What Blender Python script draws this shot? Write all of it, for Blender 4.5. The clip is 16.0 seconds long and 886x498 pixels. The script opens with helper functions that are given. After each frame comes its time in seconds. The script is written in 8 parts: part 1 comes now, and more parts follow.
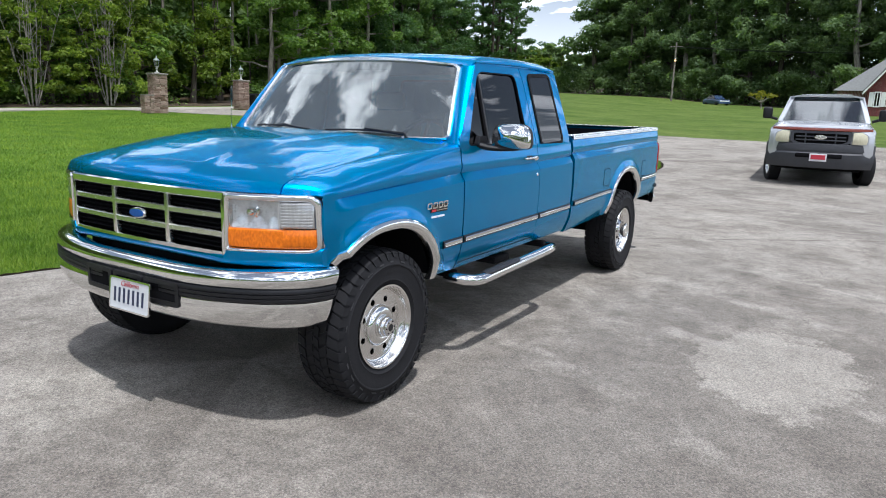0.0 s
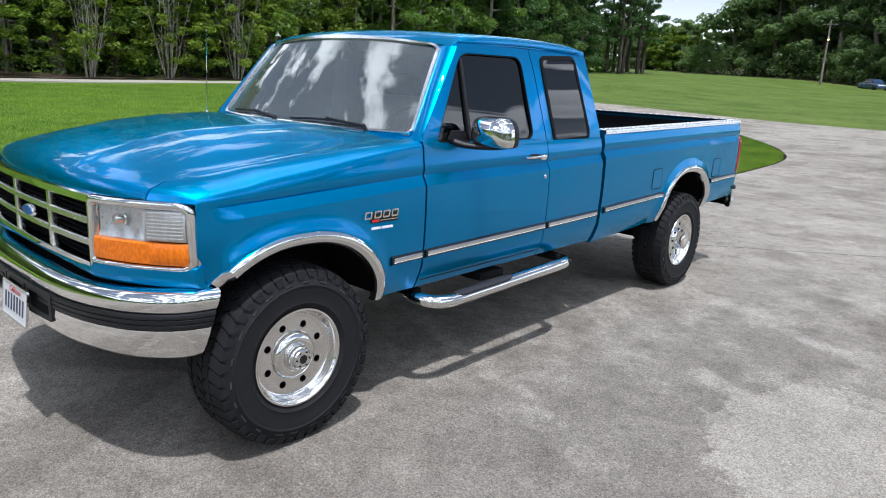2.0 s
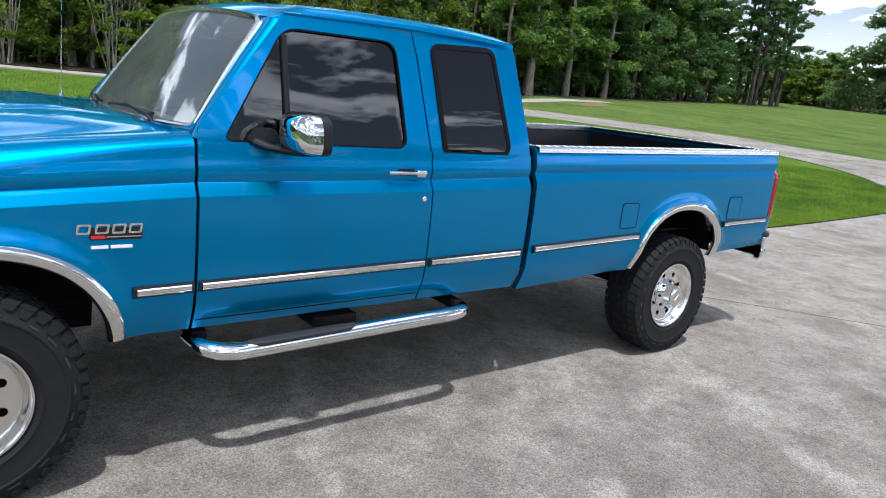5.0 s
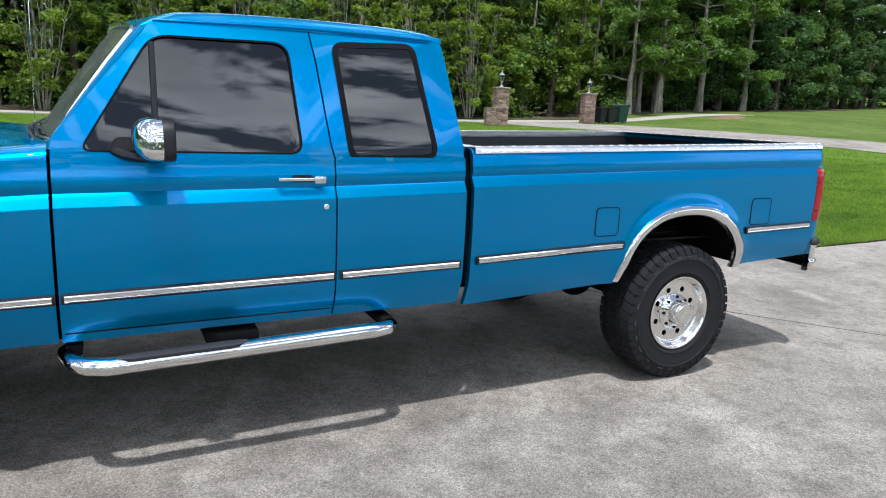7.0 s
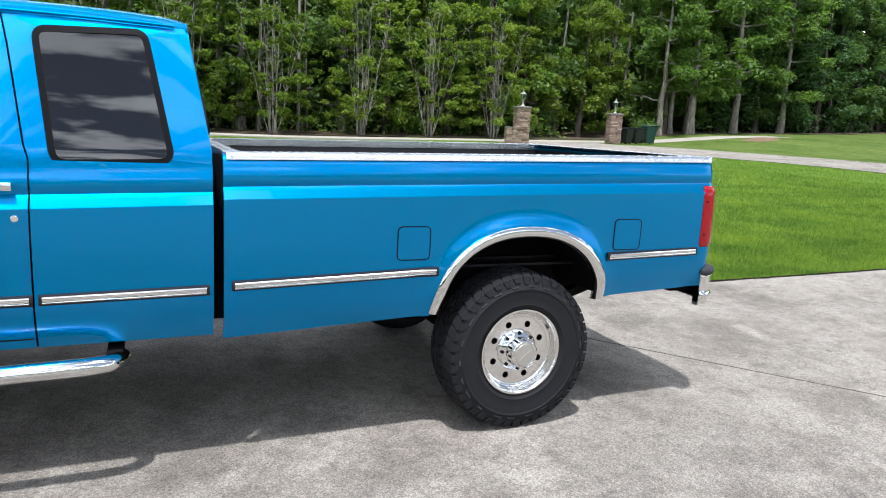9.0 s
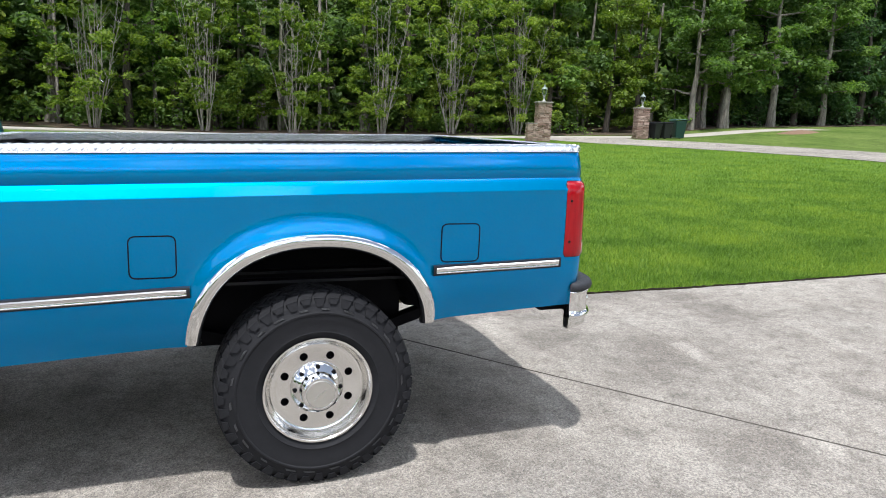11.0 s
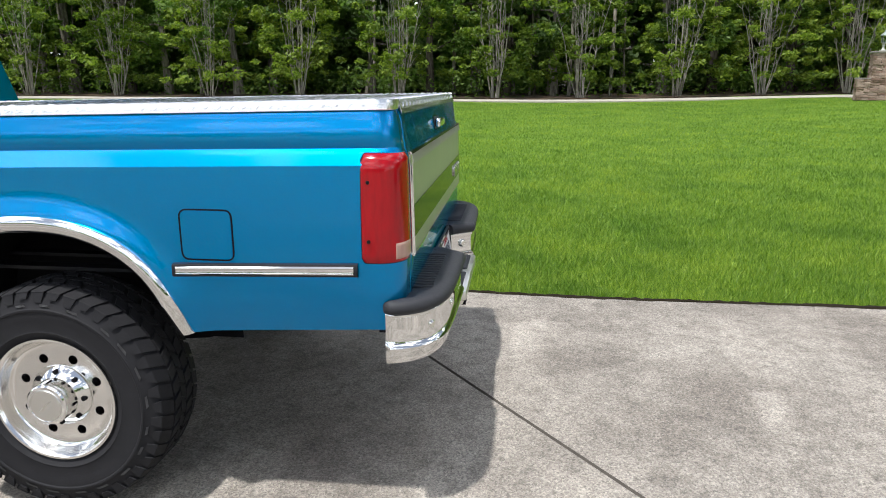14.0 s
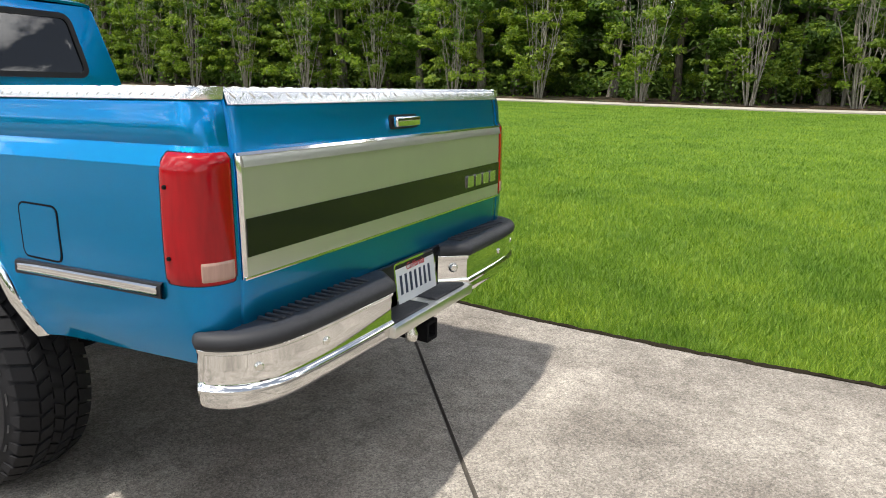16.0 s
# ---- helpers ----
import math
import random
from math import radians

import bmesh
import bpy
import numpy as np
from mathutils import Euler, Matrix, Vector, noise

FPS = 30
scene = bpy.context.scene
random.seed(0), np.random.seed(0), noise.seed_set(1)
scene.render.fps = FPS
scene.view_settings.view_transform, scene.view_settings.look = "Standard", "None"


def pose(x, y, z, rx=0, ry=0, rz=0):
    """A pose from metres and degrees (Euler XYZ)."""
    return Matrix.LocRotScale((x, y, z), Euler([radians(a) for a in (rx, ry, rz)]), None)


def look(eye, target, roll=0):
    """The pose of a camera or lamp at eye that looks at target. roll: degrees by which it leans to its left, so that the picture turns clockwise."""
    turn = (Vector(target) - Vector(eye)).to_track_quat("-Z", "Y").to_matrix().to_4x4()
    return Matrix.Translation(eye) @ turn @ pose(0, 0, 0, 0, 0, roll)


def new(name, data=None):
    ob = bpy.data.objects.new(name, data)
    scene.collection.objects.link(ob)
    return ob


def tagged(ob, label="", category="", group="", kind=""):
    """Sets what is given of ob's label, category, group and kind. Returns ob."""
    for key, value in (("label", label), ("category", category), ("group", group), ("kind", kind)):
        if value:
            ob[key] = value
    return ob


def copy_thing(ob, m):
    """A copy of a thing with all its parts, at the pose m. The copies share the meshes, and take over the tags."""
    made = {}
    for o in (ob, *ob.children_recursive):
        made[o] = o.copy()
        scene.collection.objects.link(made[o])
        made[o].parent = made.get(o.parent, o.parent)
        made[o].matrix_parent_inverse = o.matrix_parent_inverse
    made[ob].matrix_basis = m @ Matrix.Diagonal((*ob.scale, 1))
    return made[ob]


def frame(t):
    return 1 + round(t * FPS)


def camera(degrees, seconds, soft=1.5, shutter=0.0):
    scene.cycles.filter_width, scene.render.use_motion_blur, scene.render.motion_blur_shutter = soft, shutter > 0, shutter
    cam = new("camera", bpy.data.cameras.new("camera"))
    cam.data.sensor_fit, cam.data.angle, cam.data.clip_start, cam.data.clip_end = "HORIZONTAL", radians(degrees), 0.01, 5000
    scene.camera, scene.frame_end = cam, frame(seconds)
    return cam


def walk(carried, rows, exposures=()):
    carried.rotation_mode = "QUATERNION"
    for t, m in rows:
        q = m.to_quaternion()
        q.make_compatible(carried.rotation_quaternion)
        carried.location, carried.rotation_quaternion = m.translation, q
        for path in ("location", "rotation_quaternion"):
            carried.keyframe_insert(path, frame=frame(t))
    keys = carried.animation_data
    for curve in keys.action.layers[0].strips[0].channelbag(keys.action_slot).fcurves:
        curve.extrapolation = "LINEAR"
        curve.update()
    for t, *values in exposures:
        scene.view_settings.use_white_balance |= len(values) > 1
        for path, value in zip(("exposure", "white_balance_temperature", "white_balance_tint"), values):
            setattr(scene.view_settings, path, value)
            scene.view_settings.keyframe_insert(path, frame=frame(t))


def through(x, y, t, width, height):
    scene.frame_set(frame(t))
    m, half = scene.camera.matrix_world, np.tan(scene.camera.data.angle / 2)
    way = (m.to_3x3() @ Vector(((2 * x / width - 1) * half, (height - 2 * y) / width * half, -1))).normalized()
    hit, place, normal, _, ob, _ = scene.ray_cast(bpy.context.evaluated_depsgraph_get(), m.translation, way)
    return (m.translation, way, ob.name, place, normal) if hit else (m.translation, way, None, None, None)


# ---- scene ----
cam = camera(65.9, 16.0, 1.0)

PATH = [
    (0, (-2.729, -3.0, 1.496), (-1.059, -1.977, 1.1030), 2.0),
    (0.5, (-2.46, -3.098, 1.533), (-0.87, -1.952, 1.1480), 3.8),
    (1, (-2.199, -3.112, 1.521), (-0.634, -1.946, 1.0980), 3.3),
    (1.5, (-1.942, -3.134, 1.560), (-0.376, -1.984, 1.0960), 3.6),
    (2, (-1.673, -3.285, 1.588), (-0.221, -1.996, 1.1196), 3.1),
    (2.5, (-1.416, -3.309, 1.605), (-0.011, -1.961, 1.1540), 2.6),
    (3, (-1.15, -3.271, 1.601), (0.257, -1.921, 1.1565), 3.6),
    (3.5, (-0.884, -3.362, 1.601), (0.459, -1.949, 1.154), 1.6),
    (4, (-0.59, -3.491, 1.576), (0.712, -2.033, 1.154), 3.0),
    (4.5, (-0.35, -3.515, 1.568), (0.93, -2.041, 1.134), 2.9),
    (4.7, (-0.241, -3.492, 1.565), (1.033, -2.015, 1.123), 5.0),
    (6.8, (0.827, -3.809, 1.52), (1.736, -2.077, 1.101), 1.5),
    (7, (0.93, -3.837, 1.503), (1.814, -2.087, 1.11), 2.5),
    (7.5, (1.278, -3.874, 1.459), (2.063, -2.064, 1.129), 3.5),
    (8, (1.592, -3.821, 1.446), (2.403, -2.019, 1.134), 2.7),
    (8.5, (1.903, -3.788, 1.47), (2.748, -2.001, 1.161), 2.6),
    (9, (2.249, -3.851, 1.475), (3.032, -2.043, 1.133), 3.0),
    (9.5, (2.565, -3.807, 1.469), (3.304, -1.983, 1.114), 2.8),
    (10, (2.9, -3.684, 1.459), (3.644, -1.858, 1.125), 3.9),
    (10.2, (3.015, -3.669, 1.47), (3.758, -1.842, 1.141), 3.7),
    (12.3, (4.39, -3.428, 1.446), (4.797, -1.51, 1.049), 0.7),
    (12.5, (4.539, -3.397, 1.457), (4.888, -1.469, 1.057), 1.1),
    (13, (4.846, -3.307, 1.447), (5.054, -1.364, 1.021), 1.0),
    (13.5, (5.148, -3.146, 1.453), (5.143, -1.198, 1.002), 1.5),
    (14, (5.47, -2.982, 1.447), (5.265, -1.048, 0.981), 0.3),
    (14.5, (5.768, -2.777, 1.445), (5.375, -0.874, 0.97), 1.5),
    (15, (5.997, -2.519, 1.425), (5.424, -0.658, 0.967), 2.2),
    (15.5, (6.169, -2.351, 1.431), (5.49, -0.523, 0.986), 1.0),
    (16, (6.383, -2.175, 1.429), (5.515, -0.436, 0.959), 1.6),
]
walk(cam, [(t, look(e, g, r)) for t, e, g, r in PATH],
     [(0.0, -0.10, 5850, 11), (4.5, -0.05, 5780, 10.5), (7.0, 0.09, 5830, 10.5), (9.0, 0.28, 5920, 10.5), (12.5, 0.23, 6050, 10.5), (14.5, 0.28, 6310, 10.5), (16.0, 0.38, 6600, 10)])

# ---- sky and sun ----
SUN_WAY = Vector((-0.18, -0.29, 1.0)).normalized()   # from the ground towards the sun
world = bpy.data.worlds.new("sky")
scene.world = world
world.use_nodes = True
wn, wl = world.node_tree.nodes, world.node_tree.links
wn.clear()
w_out = wn.new("ShaderNodeOutputWorld")
w_bg = wn.new("ShaderNodeBackground")
w_bg.inputs["Strength"].default_value = 0.15
sky = wn.new("ShaderNodeTexSky")
sky.sky_type = "NISHITA"
sky.sun_disc = False
sky.sun_elevation = math.asin(SUN_WAY.z)
sky.sun_rotation = math.atan2(SUN_WAY.x, SUN_WAY.y)
sky.air_density, sky.dust_density = 1.0, 0.6
# broken cumulus, laid out on a plane high overhead
w_tc = wn.new("ShaderNodeTexCoord")
w_sep = wn.new("ShaderNodeSeparateXYZ")
wl.new(w_tc.outputs["Generated"], w_sep.inputs[0])
w_zc = wn.new("ShaderNodeMath"); w_zc.operation = "MAXIMUM"; w_zc.inputs[1].default_value = 0.02
wl.new(w_sep.outputs["Z"], w_zc.inputs[0])
w_add = wn.new("ShaderNodeMath"); w_add.operation = "ADD"; w_add.inputs[1].default_value = 0.12
wl.new(w_zc.outputs[0], w_add.inputs[0])
w_dx = wn.new("ShaderNodeMath"); w_dx.operation = "DIVIDE"
w_dy = wn.new("ShaderNodeMath"); w_dy.operation = "DIVIDE"
wl.new(w_sep.outputs["X"], w_dx.inputs[0]); wl.new(w_add.outputs[0], w_dx.inputs[1])
wl.new(w_sep.outputs["Y"], w_dy.inputs[0]); wl.new(w_add.outputs[0], w_dy.inputs[1])
w_com = wn.new("ShaderNodeCombineXYZ")
w_com.inputs[2].default_value = 8.3
wl.new(w_dx.outputs[0], w_com.inputs[0]); wl.new(w_dy.outputs[0], w_com.inputs[1])
w_no = wn.new("ShaderNodeTexNoise")
w_no.inputs["Scale"].default_value = 2.1
w_no.inputs["Detail"].default_value = 9
w_no.inputs["Roughness"].default_value = 0.58
wl.new(w_com.outputs[0], w_no.inputs["Vector"])
w_ramp = wn.new("ShaderNodeValToRGB")
w_ramp.color_ramp.elements[0].position = 0.512
w_ramp.color_ramp.elements[1].position = 0.568
wl.new(w_no.outputs["Fac"], w_ramp.inputs[0])
w_no2 = wn.new("ShaderNodeTexNoise")
w_no2.inputs["Scale"].default_value = 3.5
w_no2.inputs["Detail"].default_value = 6
wl.new(w_com.outputs[0], w_no2.inputs["Vector"])
w_tone = wn.new("ShaderNodeMix"); w_tone.data_type = "RGBA"
w_tone.inputs["A"].default_value = (3.6, 4.0, 4.6, 1)
w_tone.inputs["B"].default_value = (33.0, 32.8, 32.4, 1)
wl.new(w_no2.outputs["Fac"], w_tone.inputs["Factor"])
w_mix = wn.new("ShaderNodeMix"); w_mix.data_type = "RGBA"
wl.new(w_ramp.outputs["Color"], w_mix.inputs["Factor"])
# thin high haze pales the blue
w_pale = wn.new("ShaderNodeHueSaturation")
w_pale.inputs["Saturation"].default_value = 0.66
w_pale.inputs["Value"].default_value = 0.66
wl.new(sky.outputs[0], w_pale.inputs["Color"])
wl.new(w_pale.outputs["Color"], w_mix.inputs["A"])
wl.new(w_tone.outputs["Result"], w_mix.inputs["B"])
# bright haze low over the horizon
w_hz = wn.new("ShaderNodeMapRange")
w_hz.inputs["From Min"].default_value, w_hz.inputs["From Max"].default_value = 0.06, 0.19
w_hz.inputs["To Min"].default_value, w_hz.inputs["To Max"].default_value = 0.85, 0.07
wl.new(w_sep.outputs["Z"], w_hz.inputs["Value"])
w_haze = wn.new("ShaderNodeMix"); w_haze.data_type = "RGBA"
w_haze.inputs["B"].default_value = (9.0, 9.3, 9.6, 1)
wl.new(w_hz.outputs["Result"], w_haze.inputs["Factor"])
wl.new(w_mix.outputs["Result"], w_haze.inputs["A"])
wl.new(w_haze.outputs["Result"], w_bg.inputs["Color"])
wl.new(w_bg.outputs[0], w_out.inputs[0])

sun = new("sun", bpy.data.lights.new("sun", "SUN"))
sun.data.energy = 4.5
sun.data.angle = radians(1.8)
sun.data.color = (1.0, 0.955, 0.88)
sun.matrix_world = look(SUN_WAY * 60, (0, 0, 0))

# ---- materials ----
class Nodes:
    """A small builder for node materials."""
    def __init__(self, name):
        self.mat = bpy.data.materials.new(name)
        self.mat.use_nodes = True
        self.n, self.l = self.mat.node_tree.nodes, self.mat.node_tree.links
        self.n.clear()
        self.out = self.n.new("ShaderNodeOutputMaterial")
        self.b = self.n.new("ShaderNodeBsdfPrincipled")
        self.l.new(self.b.outputs[0], self.out.inputs[0])
        self.geo = self.n.new("ShaderNodeTexCoord")

    def put(self, socket, value):
        if isinstance(value, (int, float, tuple)):
            self.b.inputs[socket].default_value = value
        else:
            self.l.new(value, self.b.inputs[socket])
        return self

    def noise(self, scale, detail=4, rough=0.55, space="Object", stretch=None):
        t = self.n.new("ShaderNodeTexNoise")
        t.inputs["Scale"].default_value, t.inputs["Detail"].default_value, t.inputs["Roughness"].default_value = scale, detail, rough
        v = self.geo.outputs[space]
        if stretch:
            m = self.n.new("ShaderNodeMapping")
            m.inputs["Scale"].default_value = stretch
            self.l.new(v, m.inputs["Vector"])
            v = m.outputs[0]
        self.l.new(v, t.inputs["Vector"])
        return t.outputs["Fac"]

    def voronoi(self, scale, space="Object", feature="F1", out="Distance"):
        t = self.n.new("ShaderNodeTexVoronoi")
        t.feature = feature
        t.inputs["Scale"].default_value = scale
        self.l.new(self.geo.outputs[space], t.inputs["Vector"])
        return t.outputs[out]

    def ramp(self, fac, stops):
        r = self.n.new("ShaderNodeValToRGB")
        e = r.color_ramp.elements
        while len(e) < len(stops):
            e.new(0.5)
        for k, (p, c) in enumerate(stops):
            e[k].position = p
            e[k].color = (c, c, c, 1) if isinstance(c, (int, float)) else (*c, 1)
        self.l.new(fac, r.inputs[0])
        return r.outputs["Color"]

    def mix(self, fac, a, b, mode="MIX"):
        m = self.n.new("ShaderNodeMix")
        m.data_type, m.blend_type = "RGBA", mode
        for key, v in (("Factor", fac), ("A", a), ("B", b)):
            if isinstance(v, (int, float)):
                m.inputs[key].default_value = v if key == "Factor" else (v, v, v, 1)
            elif isinstance(v, tuple):
                m.inputs[key].default_value = (*v, 1)
            else:
                self.l.new(v, m.inputs[key])
        return m.outputs["Result"]

    def math(self, op, a, b=0.0, clamp=False):
        m = self.n.new("ShaderNodeMath")
        m.operation, m.use_clamp = op, clamp
        for k, v in enumerate((a, b)):
            if isinstance(v, (int, float)):
                m.inputs[k].default_value = v
            else:
                self.l.new(v, m.inputs[k])
        return m.outputs[0]

    def bump(self, height, strength=0.3, distance=0.01):
        b = self.n.new("ShaderNodeBump")
        b.inputs["Strength"].default_value, b.inputs["Distance"].default_value = strength, distance
        self.l.new(height, b.inputs["Height"])
        self.l.new(b.outputs[0], self.b.inputs["Normal"])
        return self

    def random(self):
        return self.n.new("ShaderNodeObjectInfo").outputs["Random"]

    def island(self):
        return self.n.new("ShaderNodeNewGeometry").outputs["Random Per Island"]


def simple(name, colour, rough=0.5, metal=0.0, vary=0.15, scale=12.0, bump=0.0, bump_scale=200.0, spec=0.5):
    k = Nodes(name)
    k.put("Specular IOR Level", spec)
    low = tuple(c * (1 - vary) for c in colour)
    high = tuple(min(1, c * (1 + vary)) for c in colour)
    k.put("Base Color", k.mix(k.noise(scale, 5), low, high))
    k.put("Roughness", k.math("ADD", k.math("MULTIPLY", k.noise(scale * 3, 3), 0.2 * rough), rough * 0.9))
    k.put("Metallic", metal)
    if bump:
        k.bump(k.noise(bump_scale, 3), bump, 0.004)
    return k.mat


def car_paint():
    """Clear coat over two layers of flake: a mirror-bright blue one and a scattering sea-green one."""
    k = Nodes("blue_metallic_paint")
    flake = k.noise(900, 2)
    b = k.n.new("ShaderNodeBump")
    b.inputs["Strength"].default_value, b.inputs["Distance"].default_value = 0.03, 0.01
    k.l.new(k.noise(7, 2), b.inputs["Height"])
    pearl = k.n.new("ShaderNodeBsdfPrincipled")
    for node, low, high, rough in ((k.b, (0.0, 0.119, 0.515), (0.0, 0.171, 0.690), 0.26), (pearl, (0.0, 0.38, 0.46), (0.0, 0.48, 0.56), 0.46)):
        k.l.new(k.mix(flake, low, high), node.inputs["Base Color"])
        for socket, value in (("Metallic", 0.94), ("Roughness", rough), ("Specular IOR Level", 0.2), ("Specular Tint", (0.10, 0.85, 1.0, 1.0)), ("Coat Weight", 0.70), ("Coat Roughness", 0.008), ("Coat IOR", 1.44)):
            node.inputs[socket].default_value = value
        k.l.new(b.outputs[0], node.inputs["Coat Normal"])
    m = k.n.new("ShaderNodeMixShader")
    m.inputs[0].default_value = 0.31
    k.l.new(k.b.outputs[0], m.inputs[1])
    k.l.new(pearl.outputs[0], m.inputs[2])
    k.l.new(m.outputs[0], k.out.inputs[0])
    return k.mat


def chrome(name="chrome", colour=(0.80, 0.80, 0.79), rough=0.03, wave=0.006):
    k = Nodes(name)
    k.put("Base Color", k.mix(k.noise(30, 4), tuple(c * 0.95 for c in colour), colour))
    k.put("Metallic", 1.0)
    k.put("Roughness", k.math("ADD", k.math("MULTIPLY", k.noise(60, 5), 0.05), rough))
    k.bump(k.noise(9, 2), wave, 0.02)
    return k.mat


def glass(name, tint, straight=0.04, rough=0.0, veil=0.0):
    k = Nodes(name)
    t = k.n.new("ShaderNodeBsdfTransparent")
    t.inputs["Color"].default_value = (*tint, 1)
    g = k.n.new("ShaderNodeBsdfGlossy")
    g.inputs["Roughness"].default_value = rough
    f = k.n.new("ShaderNodeLayerWeight")
    f.inputs["Blend"].default_value = 0.5
    gloss = k.math("ADD", k.math("MULTIPLY", k.math("POWER", f.outputs["Facing"], 5.0), 1 - straight), straight)
    m = k.n.new("ShaderNodeMixShader")
    k.l.new(gloss, m.inputs[0])
    k.l.new(t.outputs[0], m.inputs[1])
    k.l.new(g.outputs[0], m.inputs[2])
    last = m.outputs[0]
    if veil:
        # a faint pale diffuse layer over the pane, uneven by noise
        d = k.n.new("ShaderNodeBsdfDiffuse")
        d.inputs["Color"].default_value = (0.55, 0.58, 0.57, 1)
        m2 = k.n.new("ShaderNodeMixShader")
        k.l.new(k.math("MULTIPLY", k.noise(3, 5), veil * 2), m2.inputs[0])
        k.l.new(last, m2.inputs[1])
        k.l.new(d.outputs[0], m2.inputs[2])
        last = m2.outputs[0]
    k.l.new(last, k.out.inputs[0])
    k.n.remove(k.b)
    return k.mat


def concrete():
    k = Nodes("exposed_aggregate_concrete")
    grain = k.noise(420, 3, 0.6)
    peb = k.voronoi(150)
    tone = k.voronoi(150, out="Color")
    tone2 = k.voronoi(62, out="Color")
    mid = k.noise(9.0, 9, 0.75)
    fleck = k.noise(85, 6, 0.8)
    drift = k.noise(2.6, 10, 0.70)
    big = k.noise(0.38, 6, 0.62)
    blotch = k.noise(1.0, 10, 0.66)
    base = k.mix(k.ramp(big, [(0.40, 0.0), (0.60, 1.0)]), (0.215, 0.197, 0.177), (0.318, 0.293, 0.263))
    base = k.mix(k.ramp(blotch, [(0.46, 0.0), (0.64, 0.75)]), base, (0.365, 0.340, 0.307))
    base = k.mix(k.ramp(blotch, [(0.32, 0.80), (0.48, 0.0)]), base, (0.150, 0.132, 0.117))
    base = k.mix(k.ramp(mid, [(0.36, 0.52), (0.52, 0.0)]), base, (0.125, 0.112, 0.100))
    sep = k.n.new("ShaderNodeSeparateXYZ")
    k.l.new(k.geo.outputs["Object"], sep.inputs[0])
    # stains over the apron's front, deepened in colour for the duller sun there
    ex = k.math("DIVIDE", k.math("SUBTRACT", sep.outputs["X"], 0.0), 5.2)
    ey = k.math("DIVIDE", k.math("SUBTRACT", sep.outputs["Y"], -3.2), 3.4)
    er = k.math("ADD", k.math("MULTIPLY", ex, ex), k.math("MULTIPLY", ey, ey))
    er = k.math("ADD", er, k.math("MULTIPLY", k.math("SUBTRACT", k.noise(1.3, 10, 0.70), 0.5), 3.0))
    base = k.mix(k.ramp(er, [(0.35, 0.55), (1.5, 0.0)]), base, (0.140, 0.124, 0.110))
    # faint curved wheel scuffs
    wx = k.math("SUBTRACT", sep.outputs["X"], -6.5)
    wy = k.math("SUBTRACT", sep.outputs["Y"], 2.5)
    wr = k.math("POWER", k.math("ADD", k.math("MULTIPLY", wx, wx), k.math("MULTIPLY", wy, wy)), 0.5)
    ring = k.math("SINE", k.math("ADD", k.math("MULTIPLY", wr, 5.2), k.math("MULTIPLY", k.noise(0.8, 4), 2.0)))
    scuff = k.math("MULTIPLY", k.ramp(ring, [(0.86, 0.0), (0.97, 0.5)]), k.ramp(k.noise(1.7, 8, 0.75), [(0.48, 0.0), (0.62, 1.0)]))
    base = k.mix(scuff, base, (0.44, 0.41, 0.37))
    # one pale scoured patch with a ragged, broken rim
    dx = k.math("DIVIDE", k.math("SUBTRACT", sep.outputs["X"], 1.82), 0.86)
    dy = k.math("DIVIDE", k.math("SUBTRACT", sep.outputs["Y"], -2.66), 0.50)
    rr = k.math("ADD", k.math("MULTIPLY", dx, dx), k.math("MULTIPLY", dy, dy))
    rr = k.math("ADD", rr, k.math("MULTIPLY", k.math("SUBTRACT", k.noise(3.4, 11, 0.80), 0.5), 3.4))
    base = k.mix(k.ramp(rr, [(0.78, 0.50), (0.95, 0.0)]), base, (0.42, 0.39, 0.35))
    base = k.mix(k.ramp(rr, [(0.93, 0.0), (1.03, 0.40), (2.0, 0.0)]), base, (0.13, 0.114, 0.100))
    sp = k.mix(k.ramp(tone, [(0.1, 0.0), (0.9, 1.0)]), (0.48, 0.48, 0.48), (1.48, 1.45, 1.40))
    base = k.mix(0.70, base, sp, "MULTIPLY")
    sp2 = k.mix(k.ramp(tone2, [(0.1, 0.0), (0.9, 1.0)]), (0.80, 0.80, 0.80), (1.18, 1.17, 1.15))
    base = k.mix(0.60, base, sp2, "MULTIPLY")
    base = k.mix(k.ramp(fleck, [(0.36, 0.70), (0.46, 0.0)]), base, (0.085, 0.076, 0.068))
    base = k.mix(k.ramp(fleck, [(0.56, 0.0), (0.68, 0.60)]), base, (0.56, 0.53, 0.48))
    base = k.mix(1.0, base, k.ramp(drift, [(0.34, 0.84), (0.5, 1.0), (0.66, 1.10)]), "MULTIPLY")
    k.put("Base Color", base)
    k.put("Roughness", 0.93)
    k.put("Specular IOR Level", 0.2)
    h = k.math("ADD", k.math("MULTIPLY", peb, 0.8), k.math("ADD", k.math("MULTIPLY", grain, 0.4), k.math("MULTIPLY", fleck, 0.6)))
    k.bump(h, 0.7, 0.007)
    return k.mat


